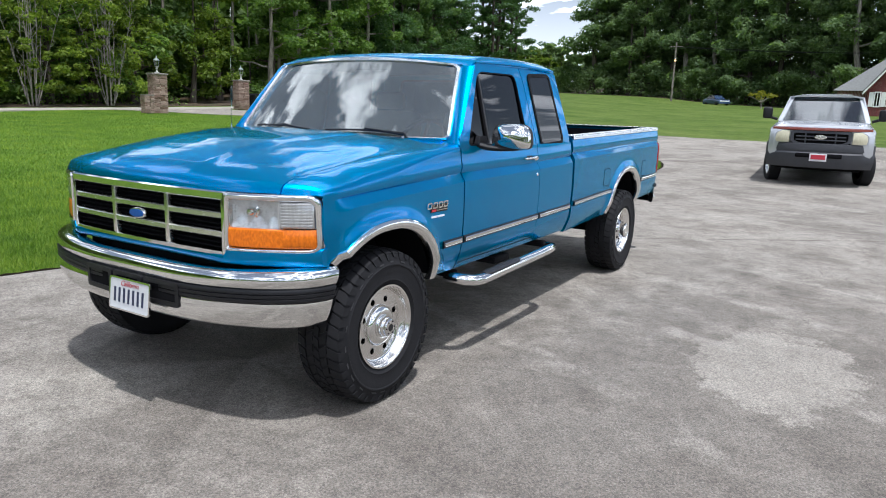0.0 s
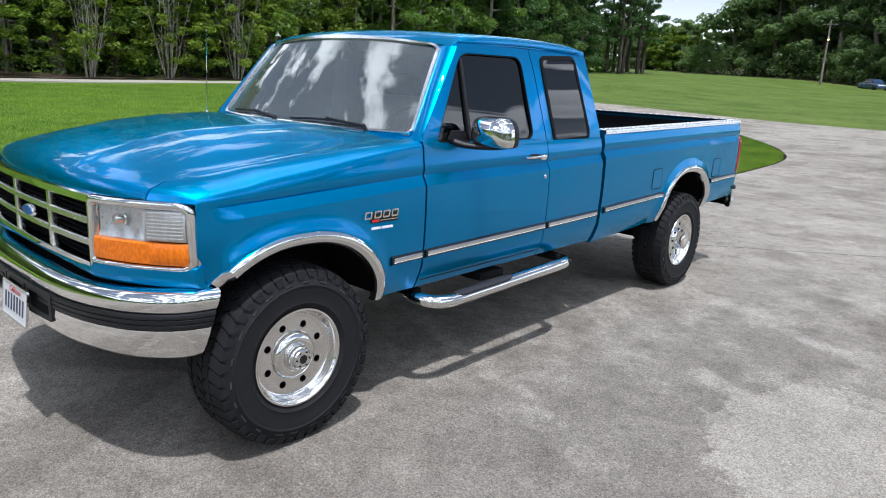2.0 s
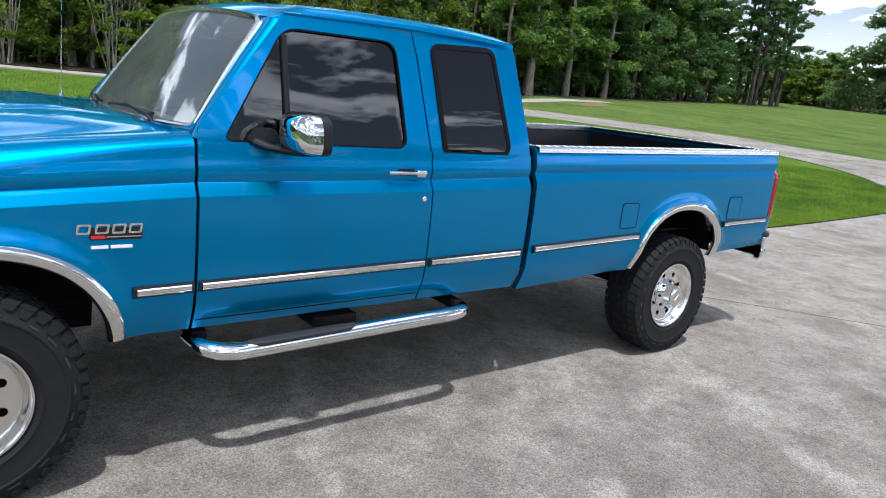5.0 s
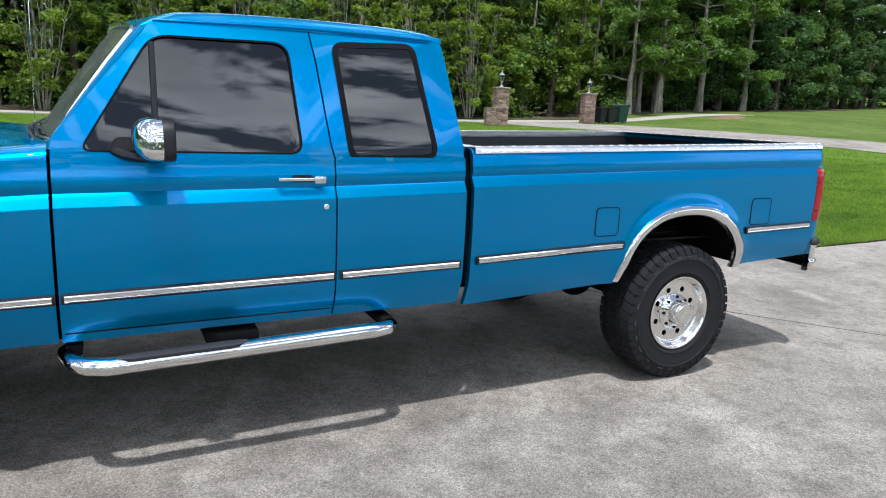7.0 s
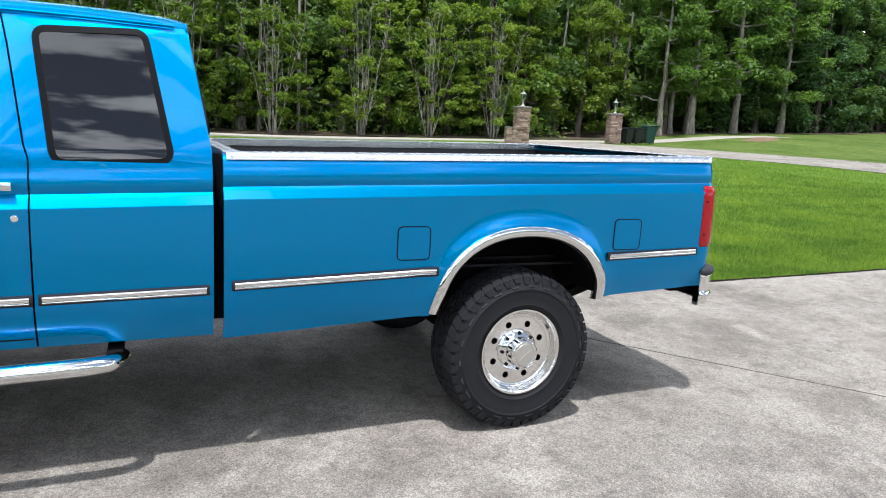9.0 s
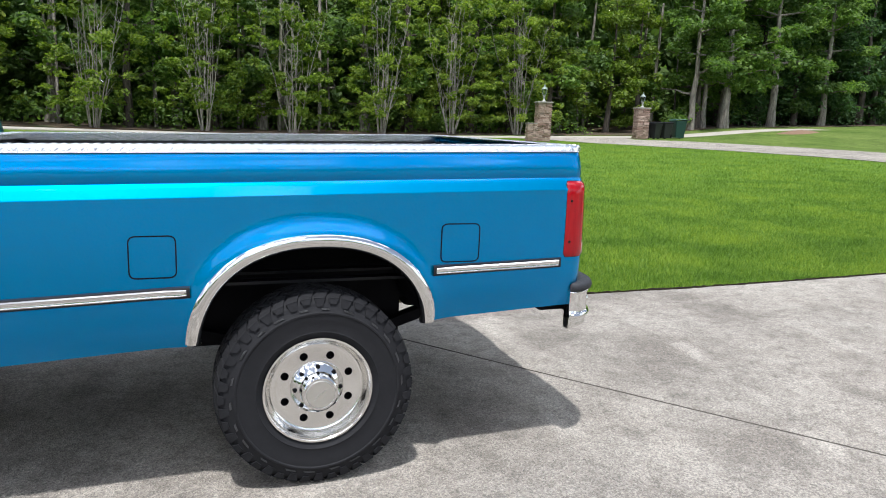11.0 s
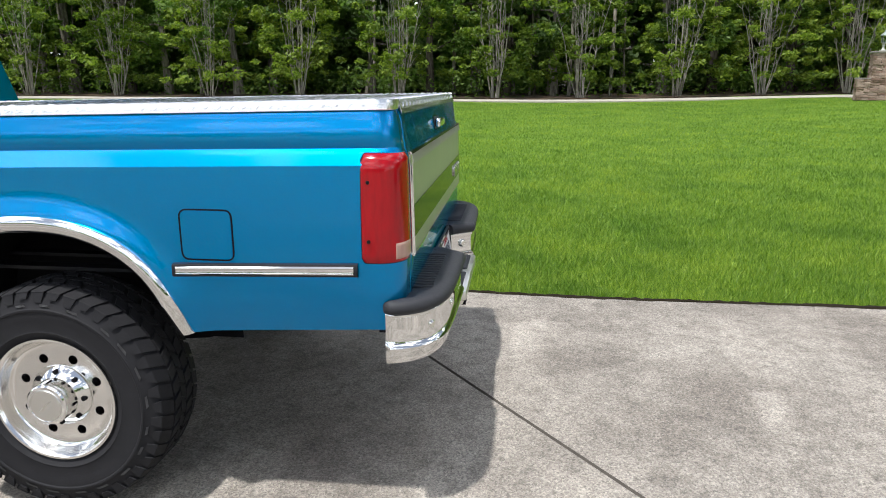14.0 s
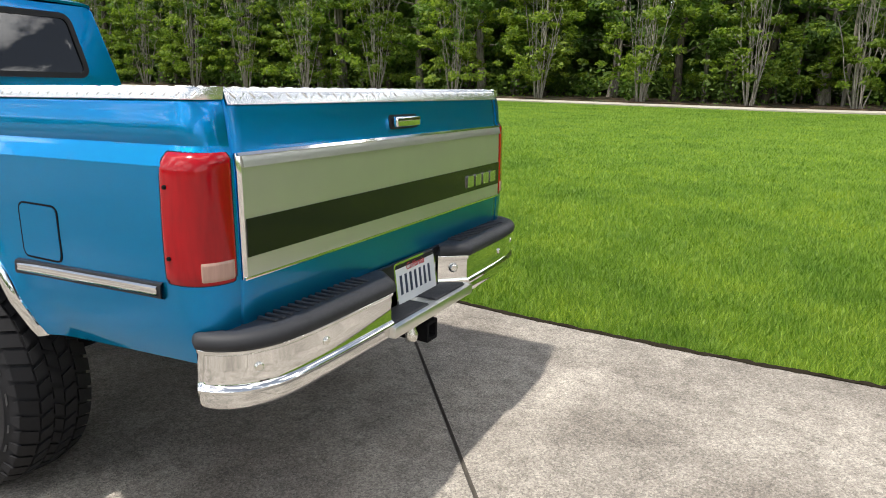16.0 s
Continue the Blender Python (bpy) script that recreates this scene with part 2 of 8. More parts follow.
def lawn():
    k = Nodes("lawn_turf")
    big = k.noise(0.22, 6, 0.6)
    mid = k.noise(2.4, 7, 0.65)
    fine = k.noise(55, 5, 0.7)
    tuft = k.noise(9, 7, 0.72)
    c = k.mix(k.ramp(big, [(0.35, 0.0), (0.65, 1.0)]), (0.088, 0.172, 0.014), (0.128, 0.220, 0.022))
    c = k.mix(k.ramp(mid, [(0.42, 0.0), (0.72, 0.75)]), c, (0.180, 0.262, 0.045))
    # darker tufts put the turf's self-shade into the colour
    c = k.mix(k.ramp(tuft, [(0.36, 0.35), (0.54, 0.0)]), c, (0.036, 0.090, 0.010))
    c = k.mix(k.ramp(fine, [(0.32, 0.65), (0.56, 0.0)]), c, (0.045, 0.105, 0.010))
    # longer, duller grass on the hill across the drive
    sep = k.n.new("ShaderNodeSeparateXYZ")
    k.l.new(k.geo.outputs["Object"], sep.inputs[0])
    far = k.math("DIVIDE", k.math("SUBTRACT", sep.outputs["X"], 27.5), 6.0, True)
    rough_grass = k.mix(k.ramp(k.noise(0.35, 9, 0.72, stretch=(1, 0.6, 1)), [(0.36, 0.0), (0.64, 1.0)]), (0.058, 0.104, 0.015), (0.130, 0.172, 0.042))
    rough_grass = k.mix(1.0, rough_grass, k.ramp(k.noise(2.6, 8, 0.8), [(0.36, 0.62), (0.5, 1.0), (0.68, 1.3)]), "MULTIPLY")
    c = k.mix(far, c, rough_grass)
    k.put("Base Color", c).put("Roughness", 0.85).put("Specular IOR Level", 0.1)
    k.bump(k.math("ADD", fine, k.math("MULTIPLY", tuft, 2.0)), 0.8, 0.03)
    return k.mat


def leaf(name, dark, light, through=0.35, patch=0.0):
    k = Nodes(name)
    c = k.mix(k.island(), dark, light)
    if patch:
        c = k.mix(1.0, c, k.ramp(k.noise(patch, 6, 0.65), [(0.34, (0.55, 0.68, 0.6)), (0.52, 1.0), (0.68, (1.35, 1.2, 1.1))]), "MULTIPLY")
    c = k.mix(0.35, c, k.mix(k.random(), (0.55, 0.65, 0.5), (1.3, 1.25, 1.1)), "MULTIPLY")
    k.put("Base Color", c).put("Roughness", 0.55).put("Specular IOR Level", 0.3)
    t = k.n.new("ShaderNodeBsdfTranslucent")
    k.l.new(k.mix(1.0, c, (1.3, 1.5, 0.6), "MULTIPLY"), t.inputs["Color"])
    m = k.n.new("ShaderNodeMixShader")
    m.inputs[0].default_value = through
    k.l.new(k.b.outputs[0], m.inputs[1])
    k.l.new(t.outputs[0], m.inputs[2])
    k.l.new(m.outputs[0], k.out.inputs[0])
    return k.mat


def bark(name, dark, light):
    k = Nodes(name)
    v = k.noise(9, 6, 0.65, stretch=(1, 1, 0.18))
    k.put("Base Color", k.mix(k.ramp(v, [(0.35, 0.0), (0.65, 1.0)]), dark, light)).put("Roughness", 0.9)
    k.bump(v, 0.7, 0.03)
    return k.mat


def lens_plastic(name, colour, rough=0.08, coat=0.4):
    k = Nodes(name)
    # moulded prisms show as faint upright bands
    v = k.noise(60, 3, 0.6, stretch=(1, 1, 0.15))
    k.put("Base Color", k.mix(k.ramp(v, [(0.35, 0.0), (0.65, 1.0)]), tuple(c * 0.82 for c in colour), colour))
    k.put("Roughness", rough * 2).put("Specular IOR Level", 0.3).put("Coat Weight", coat).put("Coat Roughness", 0.01)
    return k.mat


def lamp_glass():
    k = Nodes("clear_lamp_lens")
    v = k.noise(40, 3, stretch=(1, 3, 0.4))
    k.put("Base Color", k.mix(v, (0.42, 0.43, 0.44), (0.72, 0.73, 0.74)))
    k.put("Metallic", 0.7).put("Roughness", 0.28).put("Coat Weight", 1.0).put("Coat Roughness", 0.02)
    k.bump(v, 0.25, 0.01)
    return k.mat


def amber_lens():
    k = Nodes("amber_lamp_lens")
    v = k.noise(70, 3, 0.5, stretch=(1, 1.6, 0.8))
    k.put("Base Color", k.mix(k.ramp(v, [(0.36, 0.0), (0.66, 1.0)]), (0.60, 0.125, 0.0005), (0.80, 0.195, 0.001)))
    k.put("Roughness", 0.3).put("Specular IOR Level", 0.25).put("Coat Weight", 0.5).put("Coat Roughness", 0.02)
    k.bump(v, 0.08, 0.004)
    return k.mat


PAINT = car_paint()
CHROME = chrome()
ALLOY = chrome("polished_alloy", (0.83, 0.82, 0.80), 0.13, 0.004)
SATIN = chrome("satin_alloy", (0.72, 0.71, 0.68), 0.30, 0.004)
REFLECTOR = simple("lamp_reflector", (0.66, 0.68, 0.70), 0.28, 0.45, 0.25, 45, 0.5, 60)
LENSGLASS = glass("clear_lens_glass", (0.97, 0.98, 0.98), 0.05)
TREADPLATE = chrome("aluminium_treadplate", (0.86, 0.87, 0.88), 0.24, 0.03)
BRUSHED = chrome("brushed_silver", (0.76, 0.75, 0.70), 0.24, 0.01)
PANELSILVER = simple("satin_silver_panel", (0.61, 0.60, 0.56), 0.37, 0.88, 0.05, 6)
SEAL = simple("black_window_rubber", (0.005, 0.005, 0.006), 0.6, 0, 0.2, 30, 0.0, 200.0, 0.12)
RUBBER = simple("tyre_rubber", (0.014, 0.014, 0.016), 0.72, 0, 0.25, 20, 0.2, 300, 0.22)
BLACK = simple("black_plastic", (0.010, 0.010, 0.012), 0.42, 0, 0.2, 30, 0.15, 500, 0.3)
PADBLACK = simple("black_step_rubber", (0.022, 0.023, 0.027), 0.6, 0, 0.2, 15, 0.25, 400, 0.35)
UNDER = simple("underbody_black", (0.008, 0.008, 0.009), 0.85, 0, 0.3, 10, 0.0, 200.0, 0.05)
GLOSSBLACK = simple("gloss_black_stripe", (0.010, 0.010, 0.010), 0.08, 0, 0.05, 8)
TINT = glass("tinted_glass", (0.05, 0.07, 0.11), 0.08)
SCREEN = glass("windscreen_glass", (0.80, 0.85, 0.83), 0.20, 0.0, 0.06)
CLEAR = lamp_glass()
AMBER = amber_lens()
RED = lens_plastic("red_lamp_lens", (0.31, 0.0006, 0.005), 0.08, 0.30)
REVERSE = lens_plastic("reverse_lamp_lens", (0.42, 0.26, 0.21))
OVALBLUE = lens_plastic("blue_enamel", (0.02, 0.08, 0.32))
PLATEWHITE = simple("plate_white", (0.62, 0.63, 0.65), 0.35, 0, 0.05)
PLATEBLUE = simple("plate_ink_blue", (0.02, 0.028, 0.075), 0.4, 0, 0.05)
PLATERED = simple("plate_ink_red", (0.45, 0.03, 0.05), 0.4, 0, 0.05)
WHITEINK = simple("white_badge", (0.75, 0.77, 0.78), 0.35, 0, 0.05)
REDINK = simple("red_badge", (0.55, 0.02, 0.03), 0.35, 0, 0.05)
CLOTH = simple("grey_seat_cloth", (0.30, 0.29, 0.27), 0.9, 0, 0.15, 30, 0.3, 500)
DASH = simple("grey_dash_vinyl", (0.20, 0.20, 0.19), 0.6, 0, 0.15, 20, 0.2, 300)
CONCRETE = concrete()
LAWN = lawn()
BLADE = leaf("grass_blades", (0.062, 0.140, 0.009), (0.250, 0.352, 0.048), 0.3, 0.8)
LEAF_OAK = leaf("broad_leaves", (0.080, 0.150, 0.034), (0.185, 0.270, 0.070), 0.52)
LEAF_LIME = leaf("yellow_green_leaves", (0.082, 0.135, 0.018), (0.215, 0.275, 0.042), 0.48)
# leaves of the distant trees, paled to put haze into the colour
LEAF_HAZE = leaf("haze_paled_leaves", (0.105, 0.165, 0.078), (0.195, 0.265, 0.130), 0.5)
LEAF_PINE = leaf("pine_needles", (0.042, 0.096, 0.036), (0.100, 0.172, 0.066), 0.45)
# leaf tone darkened to put the wood's inner shade into the colour
LEAF_DEEP = leaf("shade_toned_leaves", (0.076, 0.132, 0.046), (0.150, 0.224, 0.076), 0.52)
BARK = bark("grey_bark", (0.10, 0.085, 0.07), (0.30, 0.27, 0.23))
BARK_PALE = bark("pale_stem_bark", (0.15, 0.135, 0.115), (0.38, 0.35, 0.30))
BARK_DARK = bark("dark_bark", (0.035, 0.028, 0.022), (0.11, 0.09, 0.07))

# ---- builders ----
def part(name, bm, material, parent=None, label="", smooth=35, kind=""):
    """Link a bmesh as one mesh object, under a thing or a part."""
    me = bpy.data.meshes.new(name)
    bmesh.ops.recalc_face_normals(bm, faces=bm.faces)
    bm.to_mesh(me)
    bm.free()
    mats = material if isinstance(material, (list, tuple)) else [material]
    for m in mats:
        me.materials.append(m)
    if smooth:
        me.polygons.foreach_set("use_smooth", [True] * len(me.polygons))
        me.set_sharp_from_angle(angle=radians(smooth))
    ob = new(name, me)
    if parent is not None:
        ob.parent = parent
    if label or kind:
        tagged(ob, label, kind=kind)
    return ob


def raw(name, verts, faces, material, parent=None, smooth=0):
    """A mesh straight from arrays."""
    me = bpy.data.meshes.new(name)
    me.from_pydata([tuple(v) for v in verts], [], [tuple(f) for f in faces])
    for m in material if isinstance(material, (list, tuple)) else [material]:
        me.materials.append(m)
    if smooth:
        me.polygons.foreach_set("use_smooth", [True] * len(me.polygons))
        me.set_sharp_from_angle(angle=radians(smooth))
    ob = new(name, me)
    if parent is not None:
        ob.parent = parent
    return ob


def grid(bm, P, close_u=False, close_v=False):
    """Quads over a P[u][v] array of points."""
    nu, nv = len(P), len(P[0])
    vs = [[bm.verts.new(tuple(P[i][j])) for j in range(nv)] for i in range(nu)]
    for i in range(nu if close_u else nu - 1):
        for j in range(nv if close_v else nv - 1):
            a, b, c, d = vs[i][j], vs[(i + 1) % nu][j], vs[(i + 1) % nu][(j + 1) % nv], vs[i][(j + 1) % nv]
            if len({a, b, c, d}) == 4:
                bm.faces.new((a, b, c, d))
    return vs


def shell(bm, P, off):
    """A sheet with thickness: P and its copy moved by off (a vector or a function of the point), joined round the rim."""
    P = [[Vector(p) for p in row] for row in P]
    Q = [[p + (Vector(off) if not callable(off) else Vector(off(p))) for p in row] for row in P]
    a, b = grid(bm, P), grid(bm, Q)
    nu, nv = len(P), len(P[0])
    rim = [(i, 0) for i in range(nu)] + [(nu - 1, j) for j in range(1, nv)] + [(i, nv - 1) for i in range(nu - 2, -1, -1)] + [(0, j) for j in range(nv - 2, 0, -1)]
    for k in range(len(rim)):
        (i, j), (m, n) = rim[k], rim[(k + 1) % len(rim)]
        bm.faces.new((a[i][j], a[m][n], b[m][n], b[i][j]))


def box(bm, x0, y0, z0, x1, y1, z1, bevel=0.0, segments=2, m=None):
    r = bmesh.ops.create_cube(bm, size=1.0)
    vs = r["verts"]
    for v in vs:
        v.co = Vector(((x0 + x1) / 2 + v.co.x * (x1 - x0), (y0 + y1) / 2 + v.co.y * (y1 - y0), (z0 + z1) / 2 + v.co.z * (z1 - z0)))
    if bevel:
        es = list({e for v in vs for e in v.link_edges})
        g = bmesh.ops.bevel(bm, geom=es, offset=bevel, segments=segments, affect="EDGES", profile=0.5)
        vs = list({v for f in g["faces"] for v in f.verts} | {v for v in vs if v.is_valid})
    if m is not None:
        for v in vs:
            v.co = m @ v.co
    return vs


def lathe(bm, profile, centre=(0, 0, 0), axis="y", n=48, closed=False):
    """Turn a profile of (radius, along) points round an axis."""
    cx, cy, cz = centre
    P = []
    for k in range(n):
        a = 2 * math.pi * k / n
        c, s = math.cos(a), math.sin(a)
        if axis == "y":
            P.append([(cx + r * c, cy + h, cz + r * s) for r, h in profile])
        elif axis == "x":
            P.append([(cx + h, cy + r * c, cz + r * s) for r, h in profile])
        else:
            P.append([(cx + r * c, cy + r * s, cz + h) for r, h in profile])
    if closed:
        P = [row + [] for row in P]
    vs = grid(bm, P, close_u=True, close_v=closed)
    if not closed:
        for j in (0, -1):
            if profile[j][0] < 1e-6:
                bmesh.ops.remove_doubles(bm, verts=[row[j] for row in vs], dist=1e-5)
    return vs


def tube(bm, path, radius, n=10, caps=True, flat=1.0):
    """A round bar along a list of points; radius may be a list."""
    pts = [Vector(p) for p in path]
    rads = radius if isinstance(radius, (list, tuple)) else [radius] * len(pts)
    P = []
    up = Vector((0, 0, 1))
    for i, p in enumerate(pts):
        d = (pts[min(i + 1, len(pts) - 1)] - pts[max(i - 1, 0)]).normalized()
        ref = up if abs(d.z) < 0.9 else Vector((1, 0, 0))
        s = d.cross(ref).normalized()
        u = s.cross(d).normalized()
        P.append([p + s * (math.cos(2 * math.pi * k / n) * rads[i]) + u * (math.sin(2 * math.pi * k / n) * rads[i] * flat) for k in range(n)])
    vs = grid(bm, P, close_v=True)
    if caps:
        bm.faces.new(vs[0])
        bm.faces.new(list(reversed(vs[-1])))
    return vs


def rounded(pts, radii, n=6):
    """A closed 2D outline with its corners rounded."""
    out = []
    m = len(pts)
    for i in range(m):
        p, a, b = Vector(pts[i]), Vector(pts[i - 1]), Vector(pts[(i + 1) % m])
        r = radii[i] if isinstance(radii, (list, tuple)) else radii
        d1, d2 = (a - p), (b - p)
        r = min(r, d1.length * 0.49, d2.length * 0.49)
        s, e = p + d1.normalized() * r, p + d2.normalized() * r
        for k in range(n + 1):
            t = k / n
            out.append(tuple((1 - t) ** 2 * s + 2 * t * (1 - t) * p + t * t * e))
    return out


def plate(bm, outer, holes, place, depth):
    """Fill a 2D outline with holes; place(a, b, d) gives the 3D point, d runs from 0 to depth."""
    loops = [outer, *holes]
    front = []
    for lp in loops:
        vs = [bm.verts.new((a, b, 0)) for a, b in lp]
        es = [bm.edges.new((vs[k], vs[(k + 1) % len(vs)])) for k in range(len(vs))]
        front.append((vs, es))
    made = bmesh.ops.triangle_fill(bm, use_beauty=True, use_dissolve=False, edges=[e for _, es in front for e in es], normal=(0, 0, 1))
    faces = [g for g in made["geom"] if isinstance(g, bmesh.types.BMFace)]
    twin = {}
    for vs, _ in front:
        for v in vs:
            twin[v] = bm.verts.new((v.co.x, v.co.y, 1))
    for f in faces:
        bm.faces.new([twin[v] for v in reversed(f.verts)])
    for vs, _ in front:
        for k in range(len(vs)):
            a, b = vs[k], vs[(k + 1) % len(vs)]
            bm.faces.new((a, b, twin[b], twin[a]))
    for v, w in twin.items():
        a, b = v.co.x, v.co.y
        v.co, w.co = Vector(place(a, b, 0.0)), Vector(place(a, b, depth))


def smooth01(t):
    t = max(0.0, min(1.0, t))
    return t * t * (3 - 2 * t)


def thing(name, label, category, at=(0, 0, 0), turn=0.0, group="", kind=""):
    ob = new(name)
    ob.empty_display_size = 0.2
    ob.matrix_basis = pose(*at, 0, 0, turn)
    return tagged(ob, label, category, group, kind)


# ---- the land ----
def soft(v, w=4.0):
    return 0.0 if v < -w else (v if v > w else (v + w) ** 2 / (4 * w))


def height(x, y):
    """The land: level under the truck, rising gently to the trees and to the hill beyond the drive."""
    z = 0.028 * soft(x - 9.0) + 0.0205 * soft(y - 4.0)
    z += 0.016 * soft(x - 42.0, 10.0) + 0.5 * smooth01((x - 32) / 12) * smooth01((y - 15) / 15)
    return z


def inside(x, y, poly):
    hit = False
    n = len(poly)
    for i in range(n):
        (x0, y0), (x1, y1) = poly[i], poly[i - 1]
        if (y0 > y) != (y1 > y) and x < (x1 - x0) * (y - y0) / (y1 - y0) + x0:
            hit = not hit
    return hit


def curve_through(pts, n=8, closed=False):
    """A smooth line through 2D points."""
    out = []
    m = len(pts)
    for i in range(m - 1):
        p0, p1, p2, p3 = (Vector(pts[max(i - 1, 0)]), Vector(pts[i]), Vector(pts[i + 1]), Vector(pts[min(i + 2, m - 1)]))
        for k in range(n):
            t = k / n
            out.append(tuple(0.5 * ((2 * p1) + (p2 - p0) * t + (2 * p0 - 5 * p1 + 4 * p2 - p3) * t * t + (3 * p1 - p0 - 3 * p2 + p3) * t ** 3)))
    out.append(tuple(pts[-1]))
    return out


# edge between the paved apron and the lawn, then the lawn's rounded tip and the inner edge of the drive
LAWN_EDGE = curve_through([(-60, 4.6), (-20, 4.1), (-6, 3.6), (0.2, 3.05), (3.0, 2.15), (5.0, 1.72), (8.0, 1.63), (11.0, 1.62), (14.0, 1.62), (16.2, 1.75), (18.0, 2.25), (20.5, 3.5), (24.0, 6.2), (26.2, 9.3), (27.7, 13.0), (28.0, 16.5), (27.0, 20.8), (25.0, 25.3), (23.1, 29.3), (22.6, 31.5), (21.0, 34.35)], 6)
OUTER_EDGE = curve_through([(32.0, -60), (32.0, -12), (32.0, -3.0), (32.2, 2.0), (32.3, 7.0), (33.2, 12.0), (34.3, 16.5), (33.6, 21.5), (32.5, 26.0), (31.3, 29.8), (29.2, 31.9), (28.8, 33.0), (30.5, 34.35)], 6)
PAVED = LAWN_EDGE + list(reversed(OUTER_EDGE)) + [(-60, -60)]


def sheet(name, xs, ys, material, lift, keep=None, label="", category=""):
    verts = [(x, y, height(x, y) + lift(x, y)) for x in xs for y in ys]
    nv = len(ys)
    faces = []
    for i in range(len(xs) - 1):
        for j in range(nv - 1):
            if keep is None or keep((xs[i] + xs[i + 1]) / 2, (ys[j] + ys[j + 1]) / 2):
                faces.append((i * nv + j, (i + 1) * nv + j, (i + 1) * nv + j + 1, i * nv + j + 1))
    ob = raw(name, verts, faces, material, smooth=60)
    return tagged(ob, label, category, kind="structure")


def spread(a, b, fine0, fine1, step, grow=1.25):
    """Coordinates from a to b, evenly spaced between fine0 and fine1 and wider outside."""
    mid = list(np.arange(fine0, fine1 + step / 2, step))
    lo, s = [mid[0]], step
    while lo[-1] > a:
        s *= grow
        lo.append(lo[-1] - s)
    hi, s = [mid[-1]], step
    while hi[-1] < b:
        s *= grow
        hi.append(hi[-1] + s)
    return [float(v) for v in list(reversed(lo[1:])) + mid + hi[1:]]


ground = sheet("ground", spread(-900, 1200, -40, 60, 1.6, 1.3), spread(-900, 1200, -20, 60, 1.6, 1.3), LAWN, lambda x, y: -0.05 + 0.04 * smooth01((x - 15.6) / 2.0),
               label="mown green lawn rising gently towards the trees", category="lawn")


def strip(name, left, right, material, lift, thick, label, category):
    """Paving between two lines of equal count, with a real edge."""
    bm = bmesh.new()
    n = 6
    P = []
    for (x0, y0), (x1, y1) in zip(left, right):
        row = []
        for k in range(n + 1):
            t = k / n
            x, y = x0 + (x1 - x0) * t, y0 + (y1 - y0) * t
            row.append((x, y, height(x, y) + lift))
        P.append(row)
    shell(bm, P, (0, 0, -thick))
    return tagged(part(name, bm, material, smooth=30), label, category, kind="structure")


def resample(line, n):
    pts = [Vector(p) for p in line]
    d = [0.0]
    for a, b in zip(pts, pts[1:]):
        d.append(d[-1] + (b - a).length)
    out = []
    for k in range(n):
        s = d[-1] * k / (n - 1)
        i = max(0, min(len(pts) - 2, next((q for q in range(len(d) - 1) if d[q + 1] >= s), len(d) - 2)))
        t = (s - d[i]) / max(1e-9, d[i + 1] - d[i])
        out.append(tuple(pts[i] + (pts[i + 1] - pts[i]) * t))
    return out


# the apron, laid as a fine mesh trimmed along the lawn's edge
def apron():
    bm = bmesh.new()
    outer = [(-60, -60)] + list(PAVED[:len(LAWN_EDGE)]) + list(reversed(OUTER_EDGE))
    vs = [bm.verts.new((x, y, 0)) for x, y in outer]
    bmesh.ops.triangulate(bm, faces=[bm.faces.new(vs)])
    for axis, vals in (((1, 0, 0), list(np.arange(-10, 35, 2.0))), ((0, 1, 0), list(np.arange(-12, 34, 2.0)))):
        for v in vals:
            co = Vector(axis) * float(v)
            bmesh.ops.bisect_plane(bm, geom=list(bm.verts) + list(bm.edges) + list(bm.faces), plane_co=co, plane_no=axis)
    bmesh.ops.triangulate(bm, faces=bm.faces)
    # a saw-cut joint across the slab
    a, d = Vector((5.5, -0.12, 0)), Vector((2.0, -2.62, 0)).normalized()
    nrm = Vector((-d.y, d.x, 0))
    for off in (-0.009, 0.0, 0.009):
        bmesh.ops.bisect_plane(bm, geom=list(bm.verts) + list(bm.edges) + list(bm.faces), plane_co=a + nrm * off, plane_no=nrm, dist=1e-5)
    for v in bm.verts:
        v.co.z = height(v.co.x, v.co.y) - (0.014 if abs((Vector((v.co.x, v.co.y, 0)) - a).dot(nrm)) < 0.001 else 0.0)
    for f in bm.faces:
        if abs((f.calc_center_median().xy - a.xy).dot(nrm.xy)) < 0.0089:
            f.material_index = 1
    rim = [e for e in bm.edges if e.is_boundary]
    ex = bmesh.ops.extrude_edge_only(bm, edges=rim)
    for v in [g for g in ex["geom"] if isinstance(g, bmesh.types.BMVert)]:
        v.co.z -= 0.12
    return tagged(part("driveway", bm, [CONCRETE, simple("joint_dirt", (0.075, 0.066, 0.056), 0.95, 0, 0.45, 25)], smooth=20), "weathered grey exposed-aggregate concrete driveway with dark stains", "driveway", kind="structure")


driveway = apron()


road = strip("road", [(x, 34.3) for x in np.linspace(-200, 47, 80)], [(x, 36.7) for x in np.linspace(-200, 47, 80)], simple("pale_road_chippings", (0.34, 0.31, 0.27), 0.9, 0, 0.2, 3.0, 0.3, 120), 0.012, 0.10,
             "pale grey country road along the wood's edge", "road")


def litter():
    k = Nodes("forest_floor_litter")
    c = k.mix(k.ramp(k.noise(1.4, 7, 0.65), [(0.38, 0.0), (0.62, 1.0)]), (0.030, 0.022, 0.014), (0.105, 0.062, 0.036))
    c = k.mix(k.ramp(k.noise(0.5, 5), [(0.52, 0.0), (0.66, 0.7)]), c, (0.030, 0.055, 0.014))
    k.put("Base Color", c).put("Roughness", 0.95)
    k.bump(k.noise(14, 6), 0.8, 0.05)
    return k.mat


